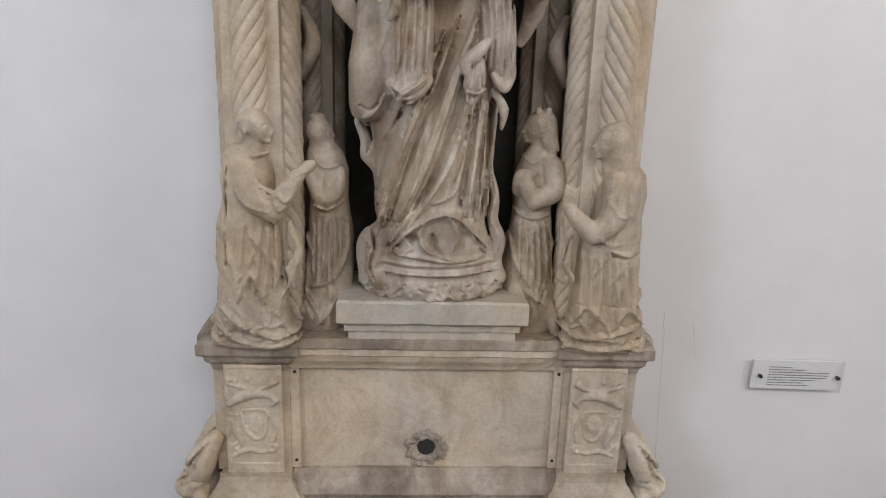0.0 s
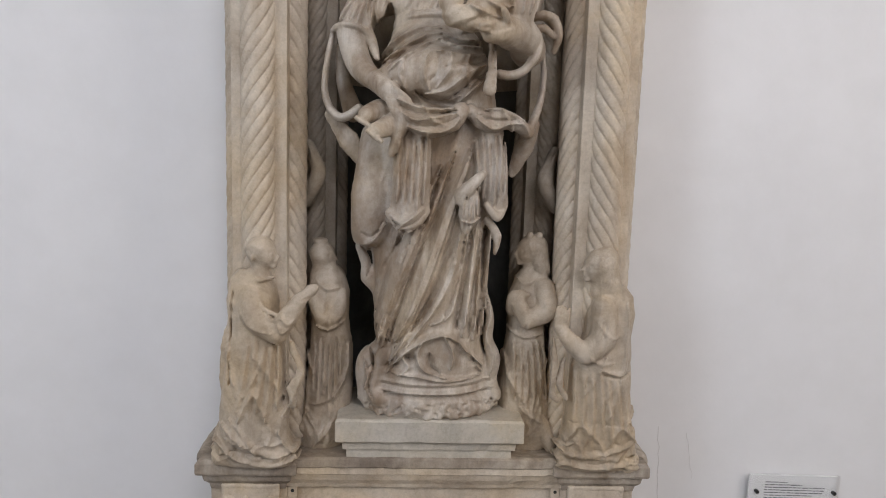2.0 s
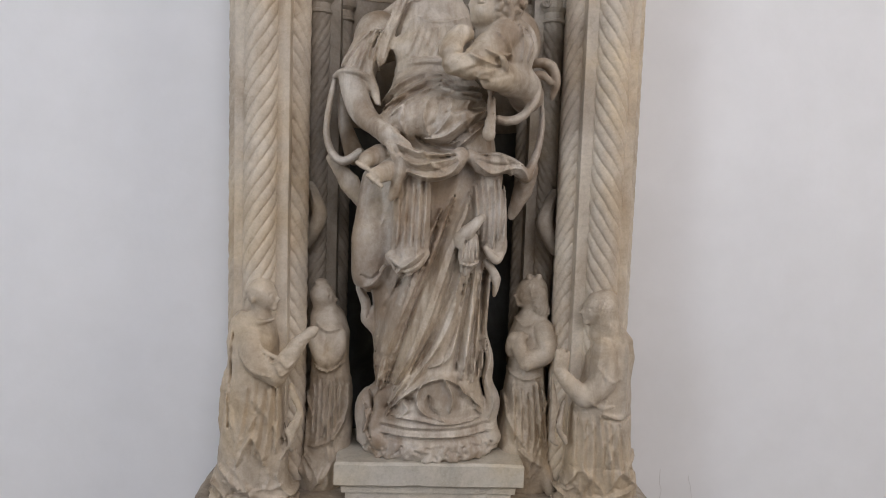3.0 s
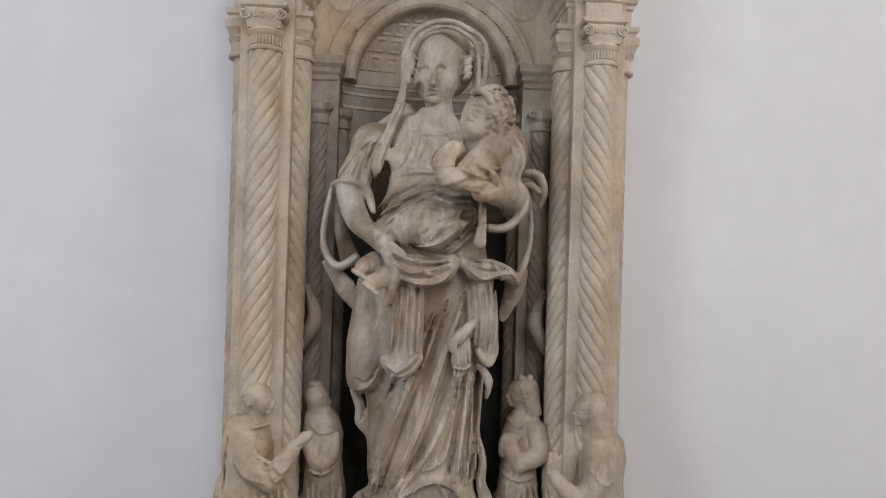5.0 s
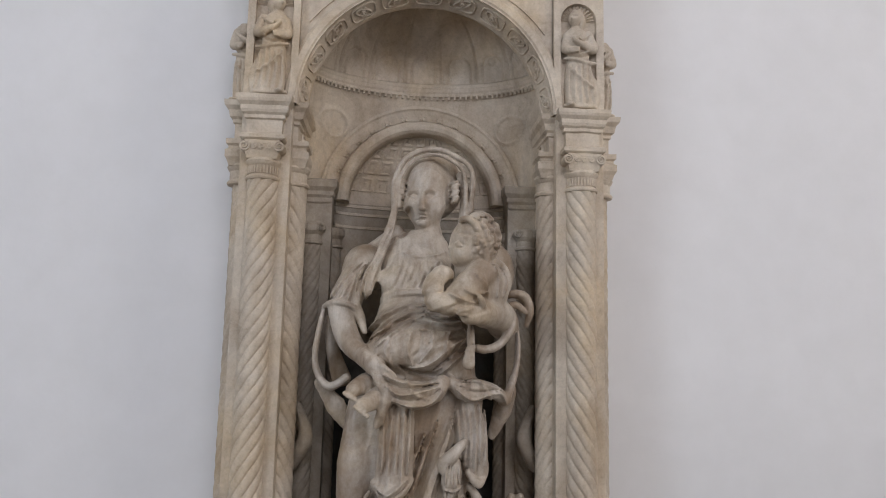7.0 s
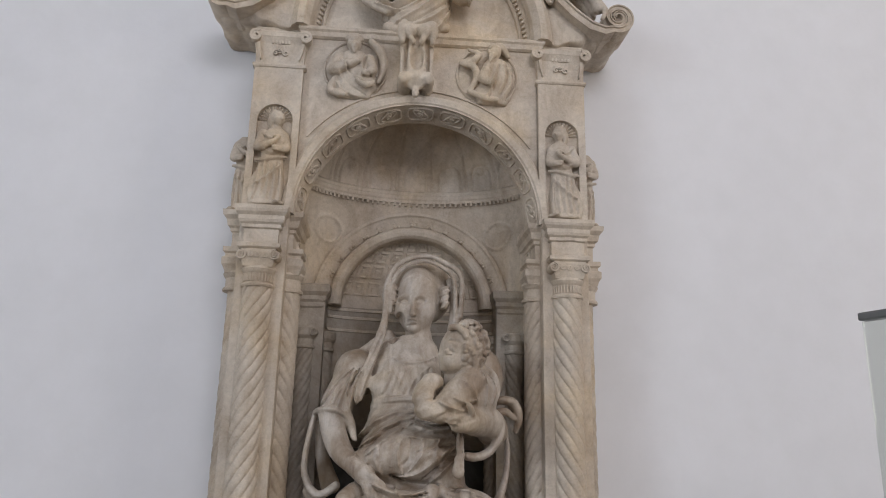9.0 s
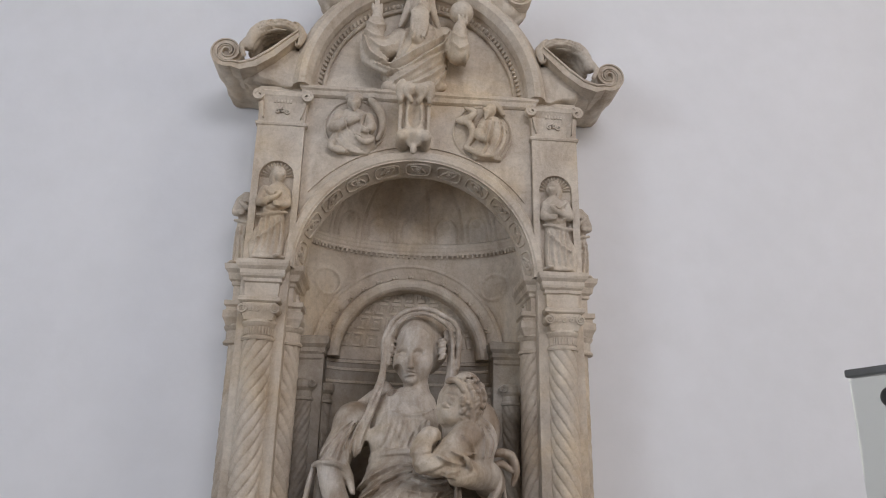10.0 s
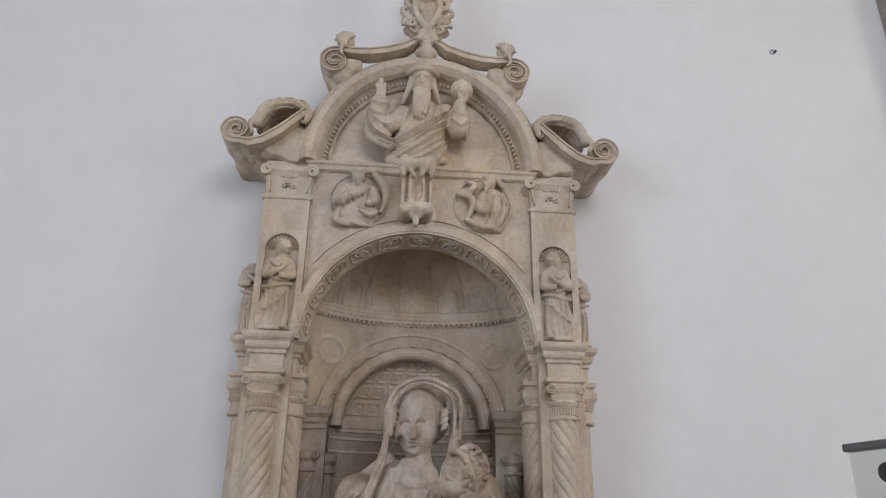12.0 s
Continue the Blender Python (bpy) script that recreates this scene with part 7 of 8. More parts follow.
def relief(name, c, seed, label, mat=None):
    c.wear(0.0006, 0.03, seed)
    return link_mesh(name, c.mesh(name), mat or MARBLE, shrine, label, True)


def wing_leaf(s):
    """Curled leaf on the jamb over the inner kneelers."""
    x = s * 0.348
    c = Clay((x - 0.06, 0.06, 1.58), (x + 0.06, 0.26, 1.82), 0.005)
    c.line([(x + s * 0.02, 0.19, 1.79), (x, 0.16, 1.75), (x - s * 0.015, 0.14, 1.70), (x, 0.14, 1.66), (x + s * 0.025, 0.16, 1.62)], (0.012, 0.024, 0.020), 0.008)
    c.line([(x + s * 0.015, 0.15, 1.78), (x - s * 0.012, 0.125, 1.70), (x + s * 0.02, 0.14, 1.625)], (0.004, 0.007, 0.005), 0.004)
    relief("leaf_bracket", c, 41, "curled leaf carved on the jamb", MARBLE_SHADED)


for side in (-1, 1):
    wing_leaf(side)


def gable_figure():
    c = Clay((-0.27, -0.11, 3.32), (0.22, 0.07, 3.80), 0.0042)
    c.loft([(3.345, -0.02, 0.045, 0.080, 0.075), (3.40, -0.03, 0.04, 0.105, 0.085), (3.47, -0.015, 0.035, 0.100, 0.085), (3.54, 0.0, 0.035, 0.098, 0.078), (3.60, 0.0, 0.04, 0.080, 0.062), (3.635, 0.0, 0.04, 0.045, 0.045)], 0.015)
    c.ball((-0.010, -0.005, 3.719), (0.041, 0.046, 0.048), 0.008)
    c.ball((-0.012, -0.022, 3.673), (0.033, 0.034, 0.036), 0.014)
    # soft cap with a rolled brim, and hair at the sides
    c.ball((-0.010, 0.004, 3.760), (0.058, 0.050, 0.034), 0.008)
    c.line([(-0.064, -0.012, 3.744), (-0.040, -0.040, 3.744), (-0.010, -0.050, 3.744), (0.020, -0.040, 3.744), (0.044, -0.012, 3.744)], (0.010, 0.012, 0.012), 0.005)
    for k in (-1, 1):
        c.line([(-0.010 + k * 0.042, -0.004, 3.728), (-0.012 + k * 0.047, -0.010, 3.690), (-0.012 + k * 0.058, -0.008, 3.645), (-0.012 + k * 0.072, 0.000, 3.615)], (0.010, 0.012, 0.012, 0.006), 0.008)
    c.rod((-0.013, -0.050, 3.706), (-0.015, -0.062, 3.668), 0.0045, 0.0080, 0.006)
    c.ball((-0.014, -0.020, 3.680), (0.034, 0.036, 0.034), 0.010)
    for x in (-0.030, 0.003):
        z = 3.702
        c.fold([(x - 0.009, z), (x, z + 0.002), (x + 0.009, z)], 0.010, -0.010, 0.05)
        c.fold([(x - 0.006, z - 0.002), (x + 0.006, z - 0.002)], 0.0045, 0.005, 0.05)
        c.fold([(x - 0.011, z + 0.011), (x, z + 0.014), (x + 0.011, z + 0.011)], 0.006, 0.005, 0.05)
    c.fold([(-0.029, 0.000, 3.662), (-0.012, 0.000, 3.668), (0.007, 0.000, 3.664)], 0.006, 0.006, 0.05)
    c.fold([(-0.025, 0.000, 3.654), (-0.012, 0.000, 3.653), (0.003, 0.000, 3.656)], 0.004, -0.006, 0.05)
    c.line([(-0.014, -0.035, 3.629), (-0.015, -0.045, 3.582), (-0.020, -0.048, 3.533)], (0.034, 0.034, 0.020), 0.010)
    for i in range(5):
        c.fold([(-0.028 + 0.011 * i, 3.612), (-0.026 + 0.009 * i, 3.575), (-0.020 + 0.005 * i, 3.53)], 0.005, -0.005, 0.0)
    for i in range(6):
        x = -0.040 + 0.0105 * i
        c.line([(x * 1.05, -0.062, 3.640), (x, -0.074 + 0.0012 * (i - 2) ** 2, 3.595), (-0.018 + 0.8 * (x + 0.014), -0.068, 3.525 + 0.006 * (i % 2))], (0.0055, 0.007, 0.003), 0.003)
    for k in (-1, 1):
        c.line([(-0.014 + k * 0.004, -0.060, 3.660), (-0.014 + k * 0.020, -0.056, 3.652), (-0.014 + k * 0.028, -0.046, 3.636)], (0.006, 0.007, 0.004), 0.004)
    c.line([(-0.054, 0.000, 3.675), (-0.061, 0.005, 3.647), (-0.071, 0.010, 3.624)], (0.010, 0.009, 0.005), 0.008)
    c.line([(0.035, 0.000, 3.682), (0.044, 0.005, 3.661), (0.056, 0.010, 3.639)], (0.010, 0.009, 0.005), 0.008)
    # raised arm with blessing palm
    c.line([(-0.081, 0.000, 3.559), (-0.146, -0.025, 3.483), (-0.173, -0.035, 3.530), (-0.167, -0.040, 3.588)], (0.038, 0.040, 0.032), 0.012)
    c.line([(-0.167, -0.040, 3.588), (-0.164, -0.045, 3.635)], (0.022, 0.016), 0.008)
    c.ball((-0.164, -0.045, 3.642), (0.018, 0.013, 0.018), 0.006)
    for i in range(4):
        px, pz = (-0.181, -0.050, 3.647)[0] + 0.0095 * i, (-0.181, -0.050, 3.647)[2]
        c.line([(px, -0.050, pz), (px - 0.002 + 0.001 * i, -0.053, pz + (0.034 if i in (1, 2) else 0.016))], (0.0062, 0.0046), 0.002)
    # arm with the globe
    c.ball((0.138, -0.025, 3.670), 0.043, 0.003)
    c.line([(0.080, 0.010, 3.591), (0.129, -0.020, 3.496), (0.127, -0.035, 3.552), (0.132, -0.045, 3.603)], (0.034, 0.038, 0.020), 0.010)
    for i in range(3):
        c.line([(0.128 + 0.012 * i, -0.060, 3.605), (0.124 + 0.014 * i, -0.066, 3.632)], (0.007, 0.005), 0.002)
    # drapery
    c.line([(-0.210, -0.010, 3.536), (-0.196, -0.020, 3.454), (-0.122, -0.030, 3.405)], (0.010, 0.018, 0.012), 0.008)
    c.line([(-0.119, 0.000, 3.364), (-0.057, 0.000, 3.352), (0.077, 0.010, 3.383)], (0.02, 0.024, 0.016), 0.012)
    for pts, w, am in (
        ([(-0.211, 0.000, 3.538), (-0.181, 0.000, 3.457), (-0.102, 0.000, 3.436), (-0.010, 0.000, 3.491), (0.094, 0.000, 3.580)], 0.016, 0.022),
        ([(-0.168, 0.000, 3.429), (-0.080, 0.000, 3.407), (0.001, 0.000, 3.460), (0.088, 0.000, 3.547)], 0.013, 0.018),
        ([(-0.099, 0.000, 3.368), (-0.028, 0.000, 3.406), (0.085, 0.000, 3.505)], 0.013, 0.016),
        ([(-0.057, 0.000, 3.352), (0.024, 0.000, 3.390), (0.089, 0.000, 3.462)], 0.012, 0.014),
        ([(0.045, 0.000, 3.359), (0.075, 0.000, 3.413), (0.098, 0.000, 3.474)], 0.010, 0.012),
        ([(-0.203, 0.000, 3.588), (-0.166, 0.000, 3.561), (-0.121, 0.000, 3.589)], 0.009, 0.010),
        ([(-0.207, 0.000, 3.550), (-0.164, 0.000, 3.517), (-0.110, 0.000, 3.540)], 0.009, 0.010),
        ([(-0.188, 0.000, 3.510), (-0.145, 0.000, 3.479), (-0.096, 0.000, 3.507)], 0.009, 0.010),
        ([(0.097, 0.000, 3.531), (0.131, 0.000, 3.494), (0.165, 0.000, 3.526)], 0.009, 0.010),
        ([(0.097, 0.000, 3.570), (0.131, 0.000, 3.538), (0.165, 0.000, 3.565)], 0.008, 0.009),
        ([(-0.061, 0.000, 3.573), (-0.073, 0.000, 3.511), (-0.092, 0.000, 3.461)], 0.010, 0.010),
        ([(-0.033, 0.000, 3.551), (-0.042, 0.000, 3.506), (-0.065, 0.000, 3.463)], 0.009, 0.010),
        ([(0.036, 0.000, 3.611), (0.045, 0.000, 3.569), (0.031, 0.000, 3.531)], 0.010, 0.010),
        ([(0.153, 0.000, 3.491), (0.157, 0.000, 3.430), (0.145, 0.000, 3.370)], 0.010, 0.012),
    ):
        c.fold(pts, w, am, 0.05)
    for pts, w, am in (
        ([(-0.174, 0.000, 3.443), (-0.091, 0.000, 3.420), (-0.003, 0.000, 3.475), (0.088, 0.000, 3.565)], 0.006, 0.014),
        ([(-0.121, 0.000, 3.395), (-0.039, 0.000, 3.424), (0.084, 0.000, 3.525)], 0.006, 0.014),
        ([(-0.074, 0.000, 3.360), (0.003, 0.000, 3.398), (0.085, 0.000, 3.481)], 0.006, 0.012),
        ([(-0.153, 0.000, 3.474), (-0.124, 0.000, 3.464), (-0.091, 0.000, 3.483)], 0.010, 0.016),
    ):
        c.fold(pts, w, -am, 0.05)
    relief("gable_figure", c, 51, "carved half figure with raised palm and a globe")


def medallion(cx, cz, s):
    bm = bmesh.new()
    n = 40
    rings(bm, [[(cx + r * math.cos(2 * math.pi * i / n), y, cz + r * math.sin(2 * math.pi * i / n)) for i in range(n)] for r, y in ((0.106, 0.02), (0.106, 0.000), (0.103, -0.004), (0.099, -0.003), (0.096, 0.0015), (0.02, 0.0025))])
    md = part("medallion", bm, MARBLE, shrine, "round medallion with a carved half figure")
    c = Clay((cx - 0.115, -0.07, cz - 0.125), (cx + 0.115, 0.02, cz + 0.13), 0.0038)
    if s > 0:
        # bearded figure in a soft hat, arm across the chest, a scroll curling up beside it
        c.loft([(cz - 0.105, cx - 0.005, 0.0, 0.050, 0.018), (cz - 0.07, cx, -0.002, 0.075, 0.026), (cz - 0.02, cx - 0.005, -0.004, 0.070, 0.030), (cz + 0.03, cx - 0.005, -0.006, 0.062, 0.030), (cz + 0.055, cx - 0.006, -0.006, 0.034, 0.024)], 0.012)
        c.ball((cx - 0.007, -0.024, cz + 0.080), (0.024, 0.024, 0.028), 0.006)
        c.ball((cx - 0.007, -0.018, cz + 0.104), (0.030, 0.026, 0.016), 0.006)
        c.line([(cx - 0.034, -0.030, cz + 0.094), (cx - 0.007, -0.044, cz + 0.096), (cx + 0.020, -0.030, cz + 0.094)], (0.005, 0.006, 0.005), 0.003)
        c.line([(cx - 0.006, -0.044, cz + 0.066), (cx - 0.004, -0.042, cz + 0.046)], (0.014, 0.006), 0.006)
        c.line([(cx - 0.055, -0.020, cz + 0.035), (cx - 0.072, -0.030, cz - 0.020), (cx - 0.040, -0.044, cz - 0.010), (cx + 0.002, -0.046, cz + 0.008)], (0.018, 0.019, 0.012), 0.006)
        c.line([(cx + 0.045, -0.022, cz + 0.030), (cx + 0.058, -0.032, cz - 0.015), (cx + 0.030, -0.042, cz - 0.030)], (0.016, 0.016, 0.010), 0.006)
        c.line([(cx + 0.050, -0.012, cz + 0.098), (cx + 0.078, -0.014, cz + 0.066), (cx + 0.094, -0.012, cz + 0.015), (cx + 0.080, -0.012, cz - 0.045)], (0.012, 0.016, 0.014, 0.008), 0.005)
        c.line([(cx + 0.010, -0.036, cz - 0.050), (cx + 0.040, -0.040, cz - 0.072), (cx + 0.064, -0.034, cz - 0.058)], (0.008, 0.011, 0.007), 0.005)
        c.line([(cx - 0.060, -0.022, cz - 0.040), (cx - 0.075, -0.016, cz - 0.085), (cx - 0.030, -0.020, cz - 0.100)], (0.010, 0.013, 0.010), 0.006)
        ways = [[(-0.045, 0.02), (-0.02, -0.03), (0.03, -0.055)], [(-0.055, -0.03), (-0.02, -0.065), (0.03, -0.09)], [(0.03, 0.04), (0.02, 0.0), (0.045, -0.03)], [(-0.06, -0.06), (-0.03, -0.09), (0.01, -0.105)]]
    else:
        # hooded figure in a wide cloak with a curling band before it
        c.loft([(cz - 0.105, cx + 0.018, 0.0, 0.046, 0.018), (cz - 0.06, cx + 0.022, -0.002, 0.066, 0.026), (cz - 0.01, cx + 0.030, -0.004, 0.062, 0.030), (cz + 0.03, cx + 0.030, -0.006, 0.050, 0.030), (cz + 0.052, cx + 0.028, -0.006, 0.030, 0.024)], 0.012)
        c.ball((cx + 0.022, -0.026, cz + 0.076), (0.022, 0.024, 0.027), 0.006)
        c.rod((cx + 0.004, -0.044, cz + 0.076), (cx - 0.002, -0.046, cz + 0.068), 0.004, 0.006, 0.004)
        c.line([(cx + 0.012, -0.020, cz + 0.100), (cx + 0.044, -0.022, cz + 0.100), (cx + 0.072, -0.014, cz + 0.070)], (0.011, 0.014, 0.008), 0.006)
        c.line([(cx + 0.012, -0.044, cz + 0.056), (cx + 0.004, -0.044, cz + 0.034)], (0.012, 0.005), 0.006)
        c.line([(cx - 0.064, -0.016, cz + 0.086), (cx - 0.030, -0.022, cz + 0.068), (cx - 0.052, -0.026, cz + 0.040), (cx - 0.088, -0.018, cz + 0.036)], (0.006, 0.011, 0.013, 0.010), 0.005)
        c.line([(cx - 0.084, -0.018, cz + 0.030), (cx - 0.048, -0.024, cz + 0.020), (cx - 0.036, -0.026, cz - 0.020), (cx - 0.058, -0.018, cz - 0.062)], (0.008, 0.012, 0.013, 0.007), 0.005)
        c.line([(cx + 0.000, -0.030, cz + 0.020), (cx - 0.018, -0.040, cz - 0.030), (cx + 0.010, -0.046, cz - 0.044)], (0.015, 0.016, 0.010), 0.006)
        c.line([(cx - 0.060, -0.014, cz - 0.064), (cx - 0.016, -0.026, cz - 0.090), (cx + 0.030, -0.026, cz - 0.096)], (0.009, 0.012, 0.009), 0.006)
        ways = [[(0.03, 0.04), (0.02, -0.01), (0.0, -0.06)], [(0.05, 0.04), (0.055, -0.02), (0.03, -0.08)], [(0.07, 0.02), (0.078, -0.03), (0.05, -0.085)], [(0.0, -0.01), (0.01, -0.05), (-0.01, -0.09)]]
    for w in ways:
        c.fold([(cx + u, cz + v) for u, v in w], 0.009, 0.007, 0.0)
        c.fold([(cx + u + 0.009, cz + v - 0.006) for u, v in w], 0.007, -0.009, 0.0)
    hx = cx - 0.007 if s > 0 else cx + 0.012
    for dx in (-0.009, 0.009):
        c.fold([(hx + dx - 0.005, cz + 0.083), (hx + dx + 0.005, cz + 0.083)], 0.006, -0.006, 0.0)
    c.wear(0.0006, 0.03, 60 + s)
    link_mesh("medallion_relief", c.mesh("medallion_relief"), MARBLE, md, "", True)


gable_figure()
medallion(-0.222, 3.200, 1)
medallion(0.218, 3.205, -1)


def saint(cx, cy, z0, s, seed, wide=1.0, head=True):
    """A small standing draped figure of the upper pilasters."""
    c = Clay((cx - 0.085, cy - 0.075, z0 - 0.01), (cx + 0.085, cy + 0.05, z0 + 0.36), 0.0036)
    z = z0
    w = wide
    c.loft([(z, cx + s * 0.012, cy - 0.004, 0.052 * w, 0.030), (z + 0.06, cx + s * 0.008, cy - 0.006, 0.048 * w, 0.033), (z + 0.12, cx + s * 0.002, cy - 0.006, 0.042 * w, 0.033), (z + 0.160, cx, cy - 0.006, 0.034 * w, 0.028), (z + 0.205, cx - s * 0.002, cy - 0.008, 0.040 * w, 0.031), (z + 0.245, cx - s * 0.006, cy - 0.006, 0.034 * w, 0.026), (z + 0.262, cx - s * 0.008, cy - 0.006, 0.016, 0.016)], 0.010)
    if head:
        c.rod((cx - s * 0.007, cy - 0.008, z + 0.25), (cx - s * 0.010, cy - 0.014, z + 0.285), 0.013, 0.012, 0.006)
        c.ball((cx - s * 0.008, cy - 0.016, z + 0.293), (0.022, 0.024, 0.026), 0.004)
        c.ball((cx - s * 0.016, cy - 0.022, z + 0.284), (0.014, 0.017, 0.019), 0.006)
        c.rod((cx - s * 0.024, cy - 0.036, z + 0.291), (cx - s * 0.027, cy - 0.039, z + 0.281), 0.003, 0.0045, 0.003)
        c.fold([(cx - s * 0.024, z + 0.291), (cx - s * 0.006, z + 0.291)], 0.006, -0.006, cy)
        c.fold([(cx - s * 0.024, z + 0.272), (cx - s * 0.010, z + 0.272)], 0.004, -0.004, cy)
        for q in range(4):
            c.line([(cx + s * (0.000 + 0.004 * q), cy - 0.030 + 0.006 * q, z + 0.312), (cx + s * (0.008 + 0.004 * q), cy - 0.026 + 0.006 * q, z + 0.285), (cx + s * (0.006 + 0.004 * q), cy - 0.020 + 0.005 * q, z + 0.258)], (0.005, 0.006, 0.004), 0.003)
    # folded arms
    c.line([(cx + s * 0.032 * w, cy - 0.014, z + 0.238), (cx + s * 0.044 * w, cy - 0.026, z + 0.188), (cx + s * 0.004, cy - 0.046, z + 0.196), (cx - s * 0.022, cy - 0.046, z + 0.216)], (0.014, 0.015, 0.011, 0.007), 0.005)
    c.line([(cx - s * 0.034 * w, cy - 0.012, z + 0.234), (cx - s * 0.042 * w, cy - 0.024, z + 0.186), (cx - s * 0.010, cy - 0.048, z + 0.180)], (0.013, 0.014, 0.008), 0.005)
    # gathered cloth over the hips, blown out at one side
    c.line([(cx + s * 0.050 * w, cy - 0.020, z + 0.146), (cx + s * 0.020, cy - 0.036, z + 0.142), (cx - s * 0.014, cy - 0.038, z + 0.150), (cx - s * 0.044 * w, cy - 0.020, z + 0.158)], (0.005, 0.006, 0.006, 0.005), 0.008)
    c.line([(cx + s * 0.046 * w, cy - 0.012, z + 0.10), (cx + s * 0.056 * w, cy - 0.016, z + 0.05), (cx + s * 0.048 * w, cy - 0.020, z + 0.004)], (0.008, 0.012, 0.012), 0.006)
    for q in range(5):
        a0, b0 = 0.034 - 0.016 * q, 0.050 - 0.021 * q
        way = [(cx + s * a0 * w, z + 0.135), (cx + s * (0.6 * a0 + 0.4 * b0 - 0.004) * w, z + 0.080), (cx + s * b0 * w, z + 0.012)]
        c.fold(way, 0.010, 0.005, cy)
        c.fold([(u - s * 0.009, v) for u, v in way], 0.007, -0.0045, cy)
    c.fold([(cx - s * 0.030, z + 0.125), (cx + s * 0.004, z + 0.085), (cx + s * 0.044, z + 0.060)], 0.010, 0.010, cy)
    for way in ([(0.034, 0.240), (0.008, 0.215), (-0.020, 0.225)], [(0.026, 0.175), (0.0, 0.168), (-0.028, 0.172)]):
        c.fold([(cx + s * u * w, z + v) for u, v in way], 0.007, 0.006, cy)
        c.fold([(cx + s * u * w, z + v - 0.009) for u, v in way], 0.005, -0.006, cy)
    c.ball((cx - s * 0.030, cy - 0.036, z + 0.006), (0.012, 0.016, 0.008), 0.004)
    c.slab((cx - 0.050, cy - 0.036, z - 0.002), (cx + 0.050, cy + 0.02, z + 0.008), 0.004, 0.006)
    relief("relief_figure", c, seed, "small carved draped figure standing on the cornice")


saint(-0.466, 0.000, 2.712, -1, 71)
saint(0.466, 0.000, 2.712, 1, 72)
saint(-0.565, 0.10, 2.712, 1, 73, 0.9, False)
saint(0.565, 0.10, 2.712, -1, 74, 0.9, False)

# ---- end of statues ----

# ---- things on the wall and in front of it ----
plaque = thing("plaque", "white printed label behind clear acrylic, two dark screws", "plaque", at=(1.234, WALL, 0.692))


def plaque_parts():
    specs = (("board", (-0.150, 0.150, -0.024, -0.016, -0.052, 0.052), PLAQUE, ""), ("cover", (-0.156, 0.156, -0.033, -0.0255, -0.058, 0.058), ACRYLIC, "clear acrylic cover"))
    for nm, b, mt, lab in specs:
        bm = box(bmesh.new(), *b, 0.0015)
        bm.transform(pose(0, 0, 0, 0, 1.2, 0))
        ob = part(nm, bm, mt, plaque, lab)
        ob.visible_shadow = nm != "cover"
    for x in (-0.125, 0.140):
        bm = lathe_y(x, -0.036, -0.004, 0.0065, t=0.036)
        bm.transform(pose(0, 0, 0, 0, 1.2, 0))
        part("screw", bm, KNOB, plaque, "dark round screw head")
    for i, (a, b) in enumerate(((0.0, 0.38), (0.0, 0.62), (0.0, 1.0), (-0.01, 0.99), (-0.01, 0.97), (0.0, 0.80), (0.0, 0.58), (0.0, 0.70))):
        bm, rng, x, xe, zc = bmesh.new(), random.Random(70 + i), -0.095 + 0.205 * a, -0.095 + 0.205 * b, 0.0275 - 0.0092 * i
        while x < xe - 0.004:
            w = min(rng.uniform(0.006, 0.022), xe - x)
            box(bm, x, x + w, -0.0248, -0.0238, zc - rng.uniform(0.0012, 0.0020), zc + rng.uniform(0.0010, 0.0018))
            x += w + rng.uniform(0.002, 0.0045)
        bm.transform(pose(0, 0, 0, 0, 1.2, 0))
        part("text_bar", bm, INK, plaque)


plaque_parts()

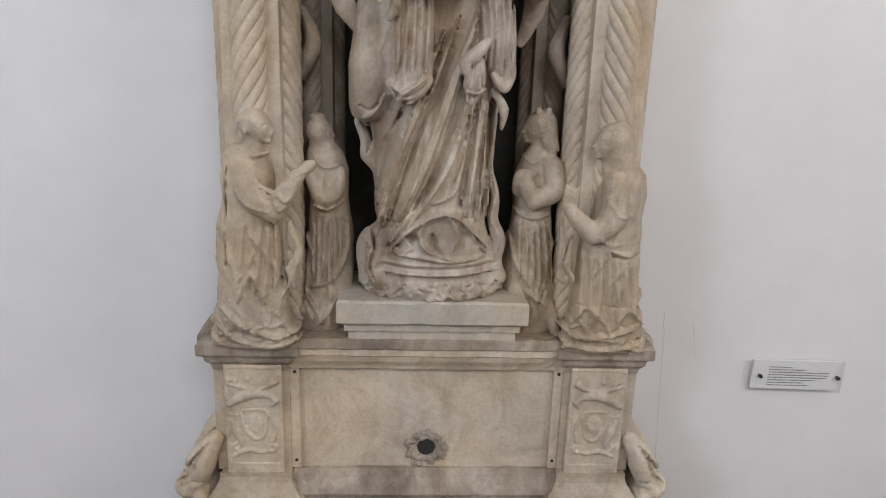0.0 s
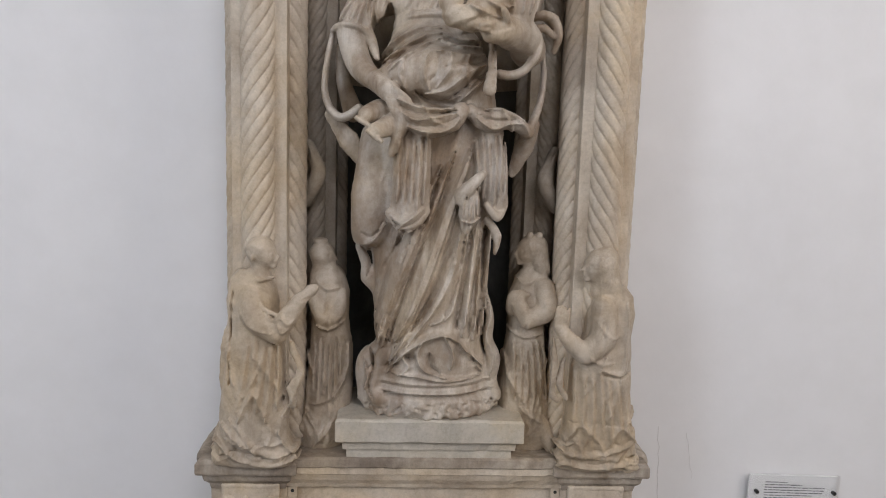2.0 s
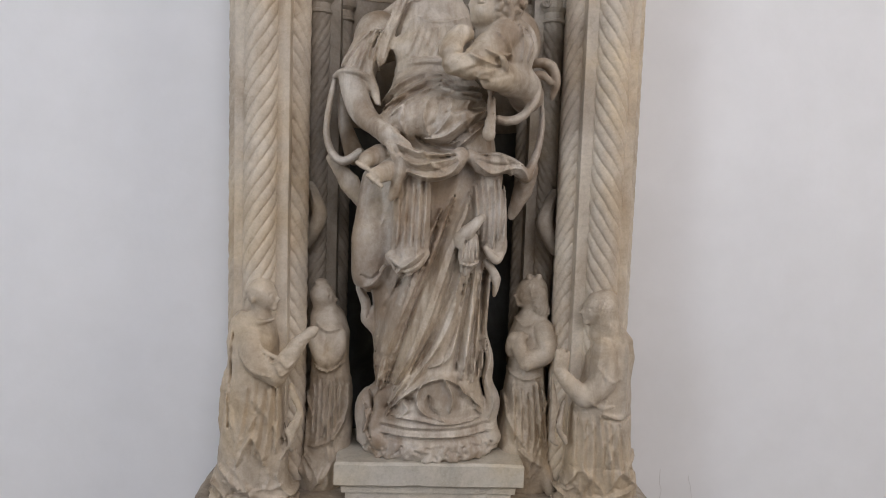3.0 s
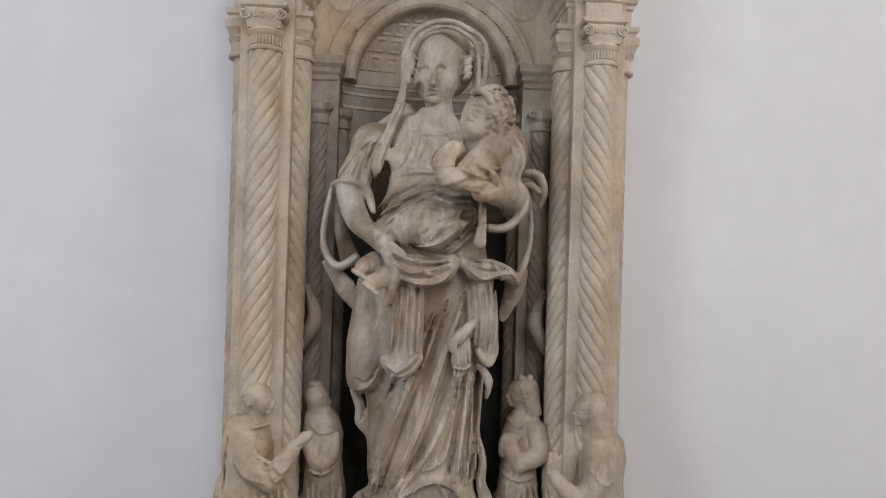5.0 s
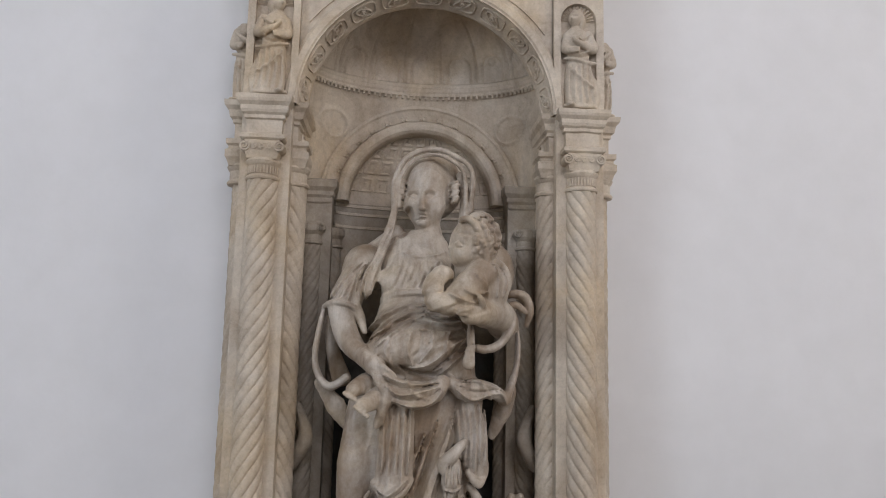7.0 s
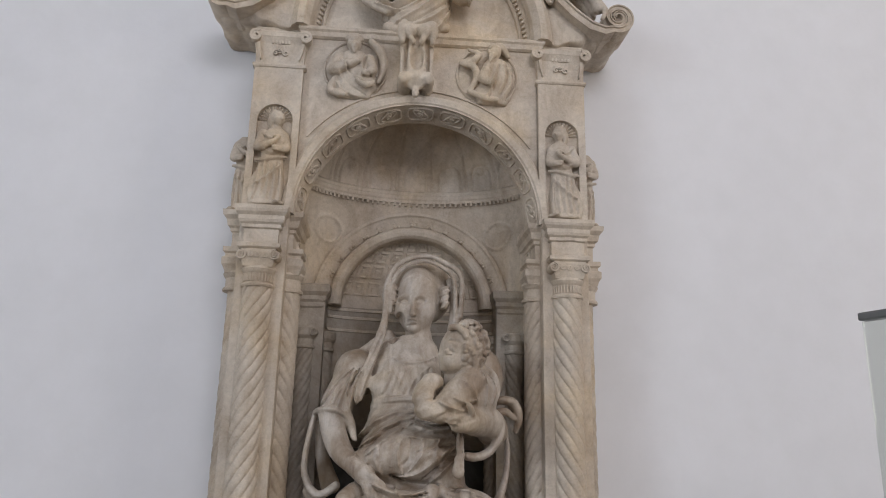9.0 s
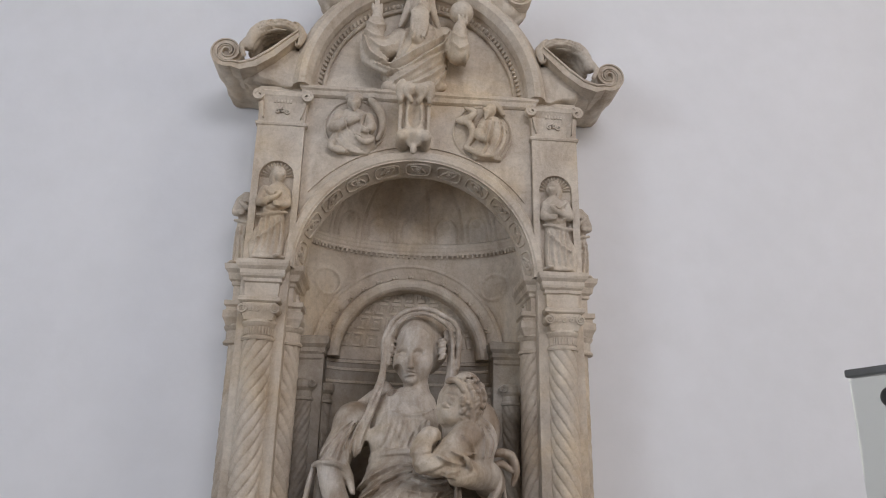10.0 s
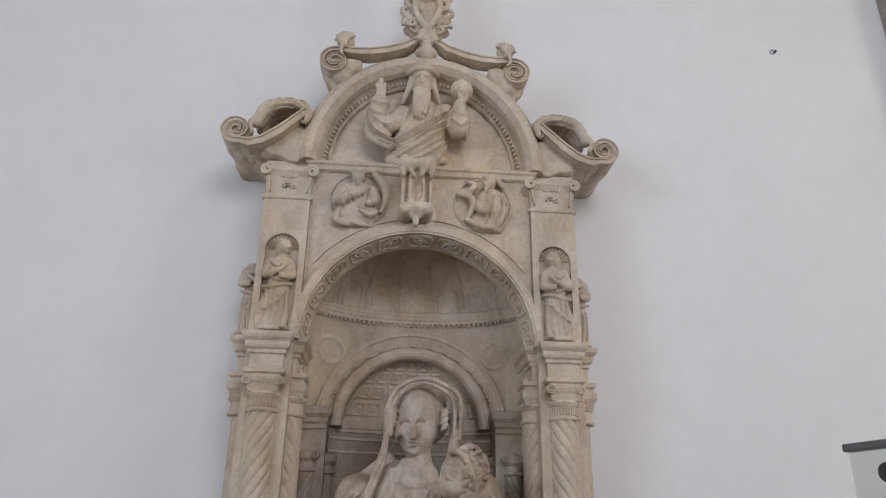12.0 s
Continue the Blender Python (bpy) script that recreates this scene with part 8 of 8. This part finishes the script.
nail = thing("wall_plug", "small grey plug with a chipped ring in the white wall", "plug", at=(1.602, WALL, 4.189))
part("ring", rings(bmesh.new(), [[(r * math.cos(i * math.pi / 10), y, r * math.sin(i * math.pi / 10)) for i in range(20)] for r, y in ((0.014, 0.0), (0.013, -0.006), (0.009, -0.007), (0.008, -0.001))], cap=False), plain("plug_grey", (0.45, 0.45, 0.46), 0.6), nail)
part("hook", rings(bmesh.new(), [[(0.008 + r * math.cos(i * math.pi / 5), y, -0.006 + r * math.sin(i * math.pi / 5)) for i in range(10)] for r, y in ((0.005, 0.0), (0.005, -0.02), (0.002, -0.022))]), KNOB, nail)


def crack(pts, r):
    cu = bpy.data.curves.new("wall_crack", "CURVE")
    cu.dimensions, cu.bevel_depth, cu.bevel_resolution = "3D", r, 1
    spn = cu.splines.new("POLY")
    spn.points.add(len(pts) - 1)
    for p, (x, z) in zip(spn.points, pts):
        p.co = (x, WALL, z, 1)
    cu.materials.append(CRACK)
    tagged(new("wall_crack", cu), "thin hairline crack in white plaster", "crack", kind="structure")


def crack_way(x0, z0, x1, z1, n, wob):
    rng = random.Random(int(1000 * (x0 + z0)))
    return [(x0 + (x1 - x0) * i / n + rng.uniform(-wob, wob), z0 + (z1 - z0) * i / n) for i in range(n + 1)]


crack(crack_way(0.775, 0.90, 0.805, 0.28, 26, 0.004), 0.0011)
crack(crack_way(0.87, 0.88, 0.90, 0.72, 9, 0.003), 0.0008)

screen = thing("glass_screen", "tall glass panel with a grey metal top rail", "glass screen", at=(0.869, -0.796, 0))


def glass_screen():
    d = Vector((0.28, -0.96, 0)).normalized()
    ang = math.degrees(math.atan2(d.y, d.x))
    m = pose(0, 0, 0, 0, 0, ang)
    for nm, b, mt, lab, bev in (("pane", (0.006, 1.30, -0.003, 0.003, 0.03, 2.278), GLASS, "clear glass sheet", 0.0), ("top_rail", (0.004, 1.30, -0.013, 0.013, 2.279, 2.296), RAIL, "grey metal cap rail", 0.004), ("floor_rail", (0.0, 1.30, -0.02, 0.02, 0.0, 0.029), RAIL, "grey metal floor rail", 0.003)):
        bm = box(bmesh.new(), *b, bev)
        bm.transform(m)
        ob = part(nm, bm, mt, screen, lab)
        if nm == "pane":
            ob.visible_shadow = False
    bm = rings(bmesh.new(), [[(0.100 + r * math.cos(i * math.pi / 12), y, 2.232 + r * math.sin(i * math.pi / 12)) for i in range(24)] for r, y in ((0.014, -0.022), (0.019, -0.019), (0.019, 0.019), (0.014, 0.022))])
    bm.transform(m)
    part("clamp", bm, KNOB, screen, "dark round glass clamp")


glass_screen()
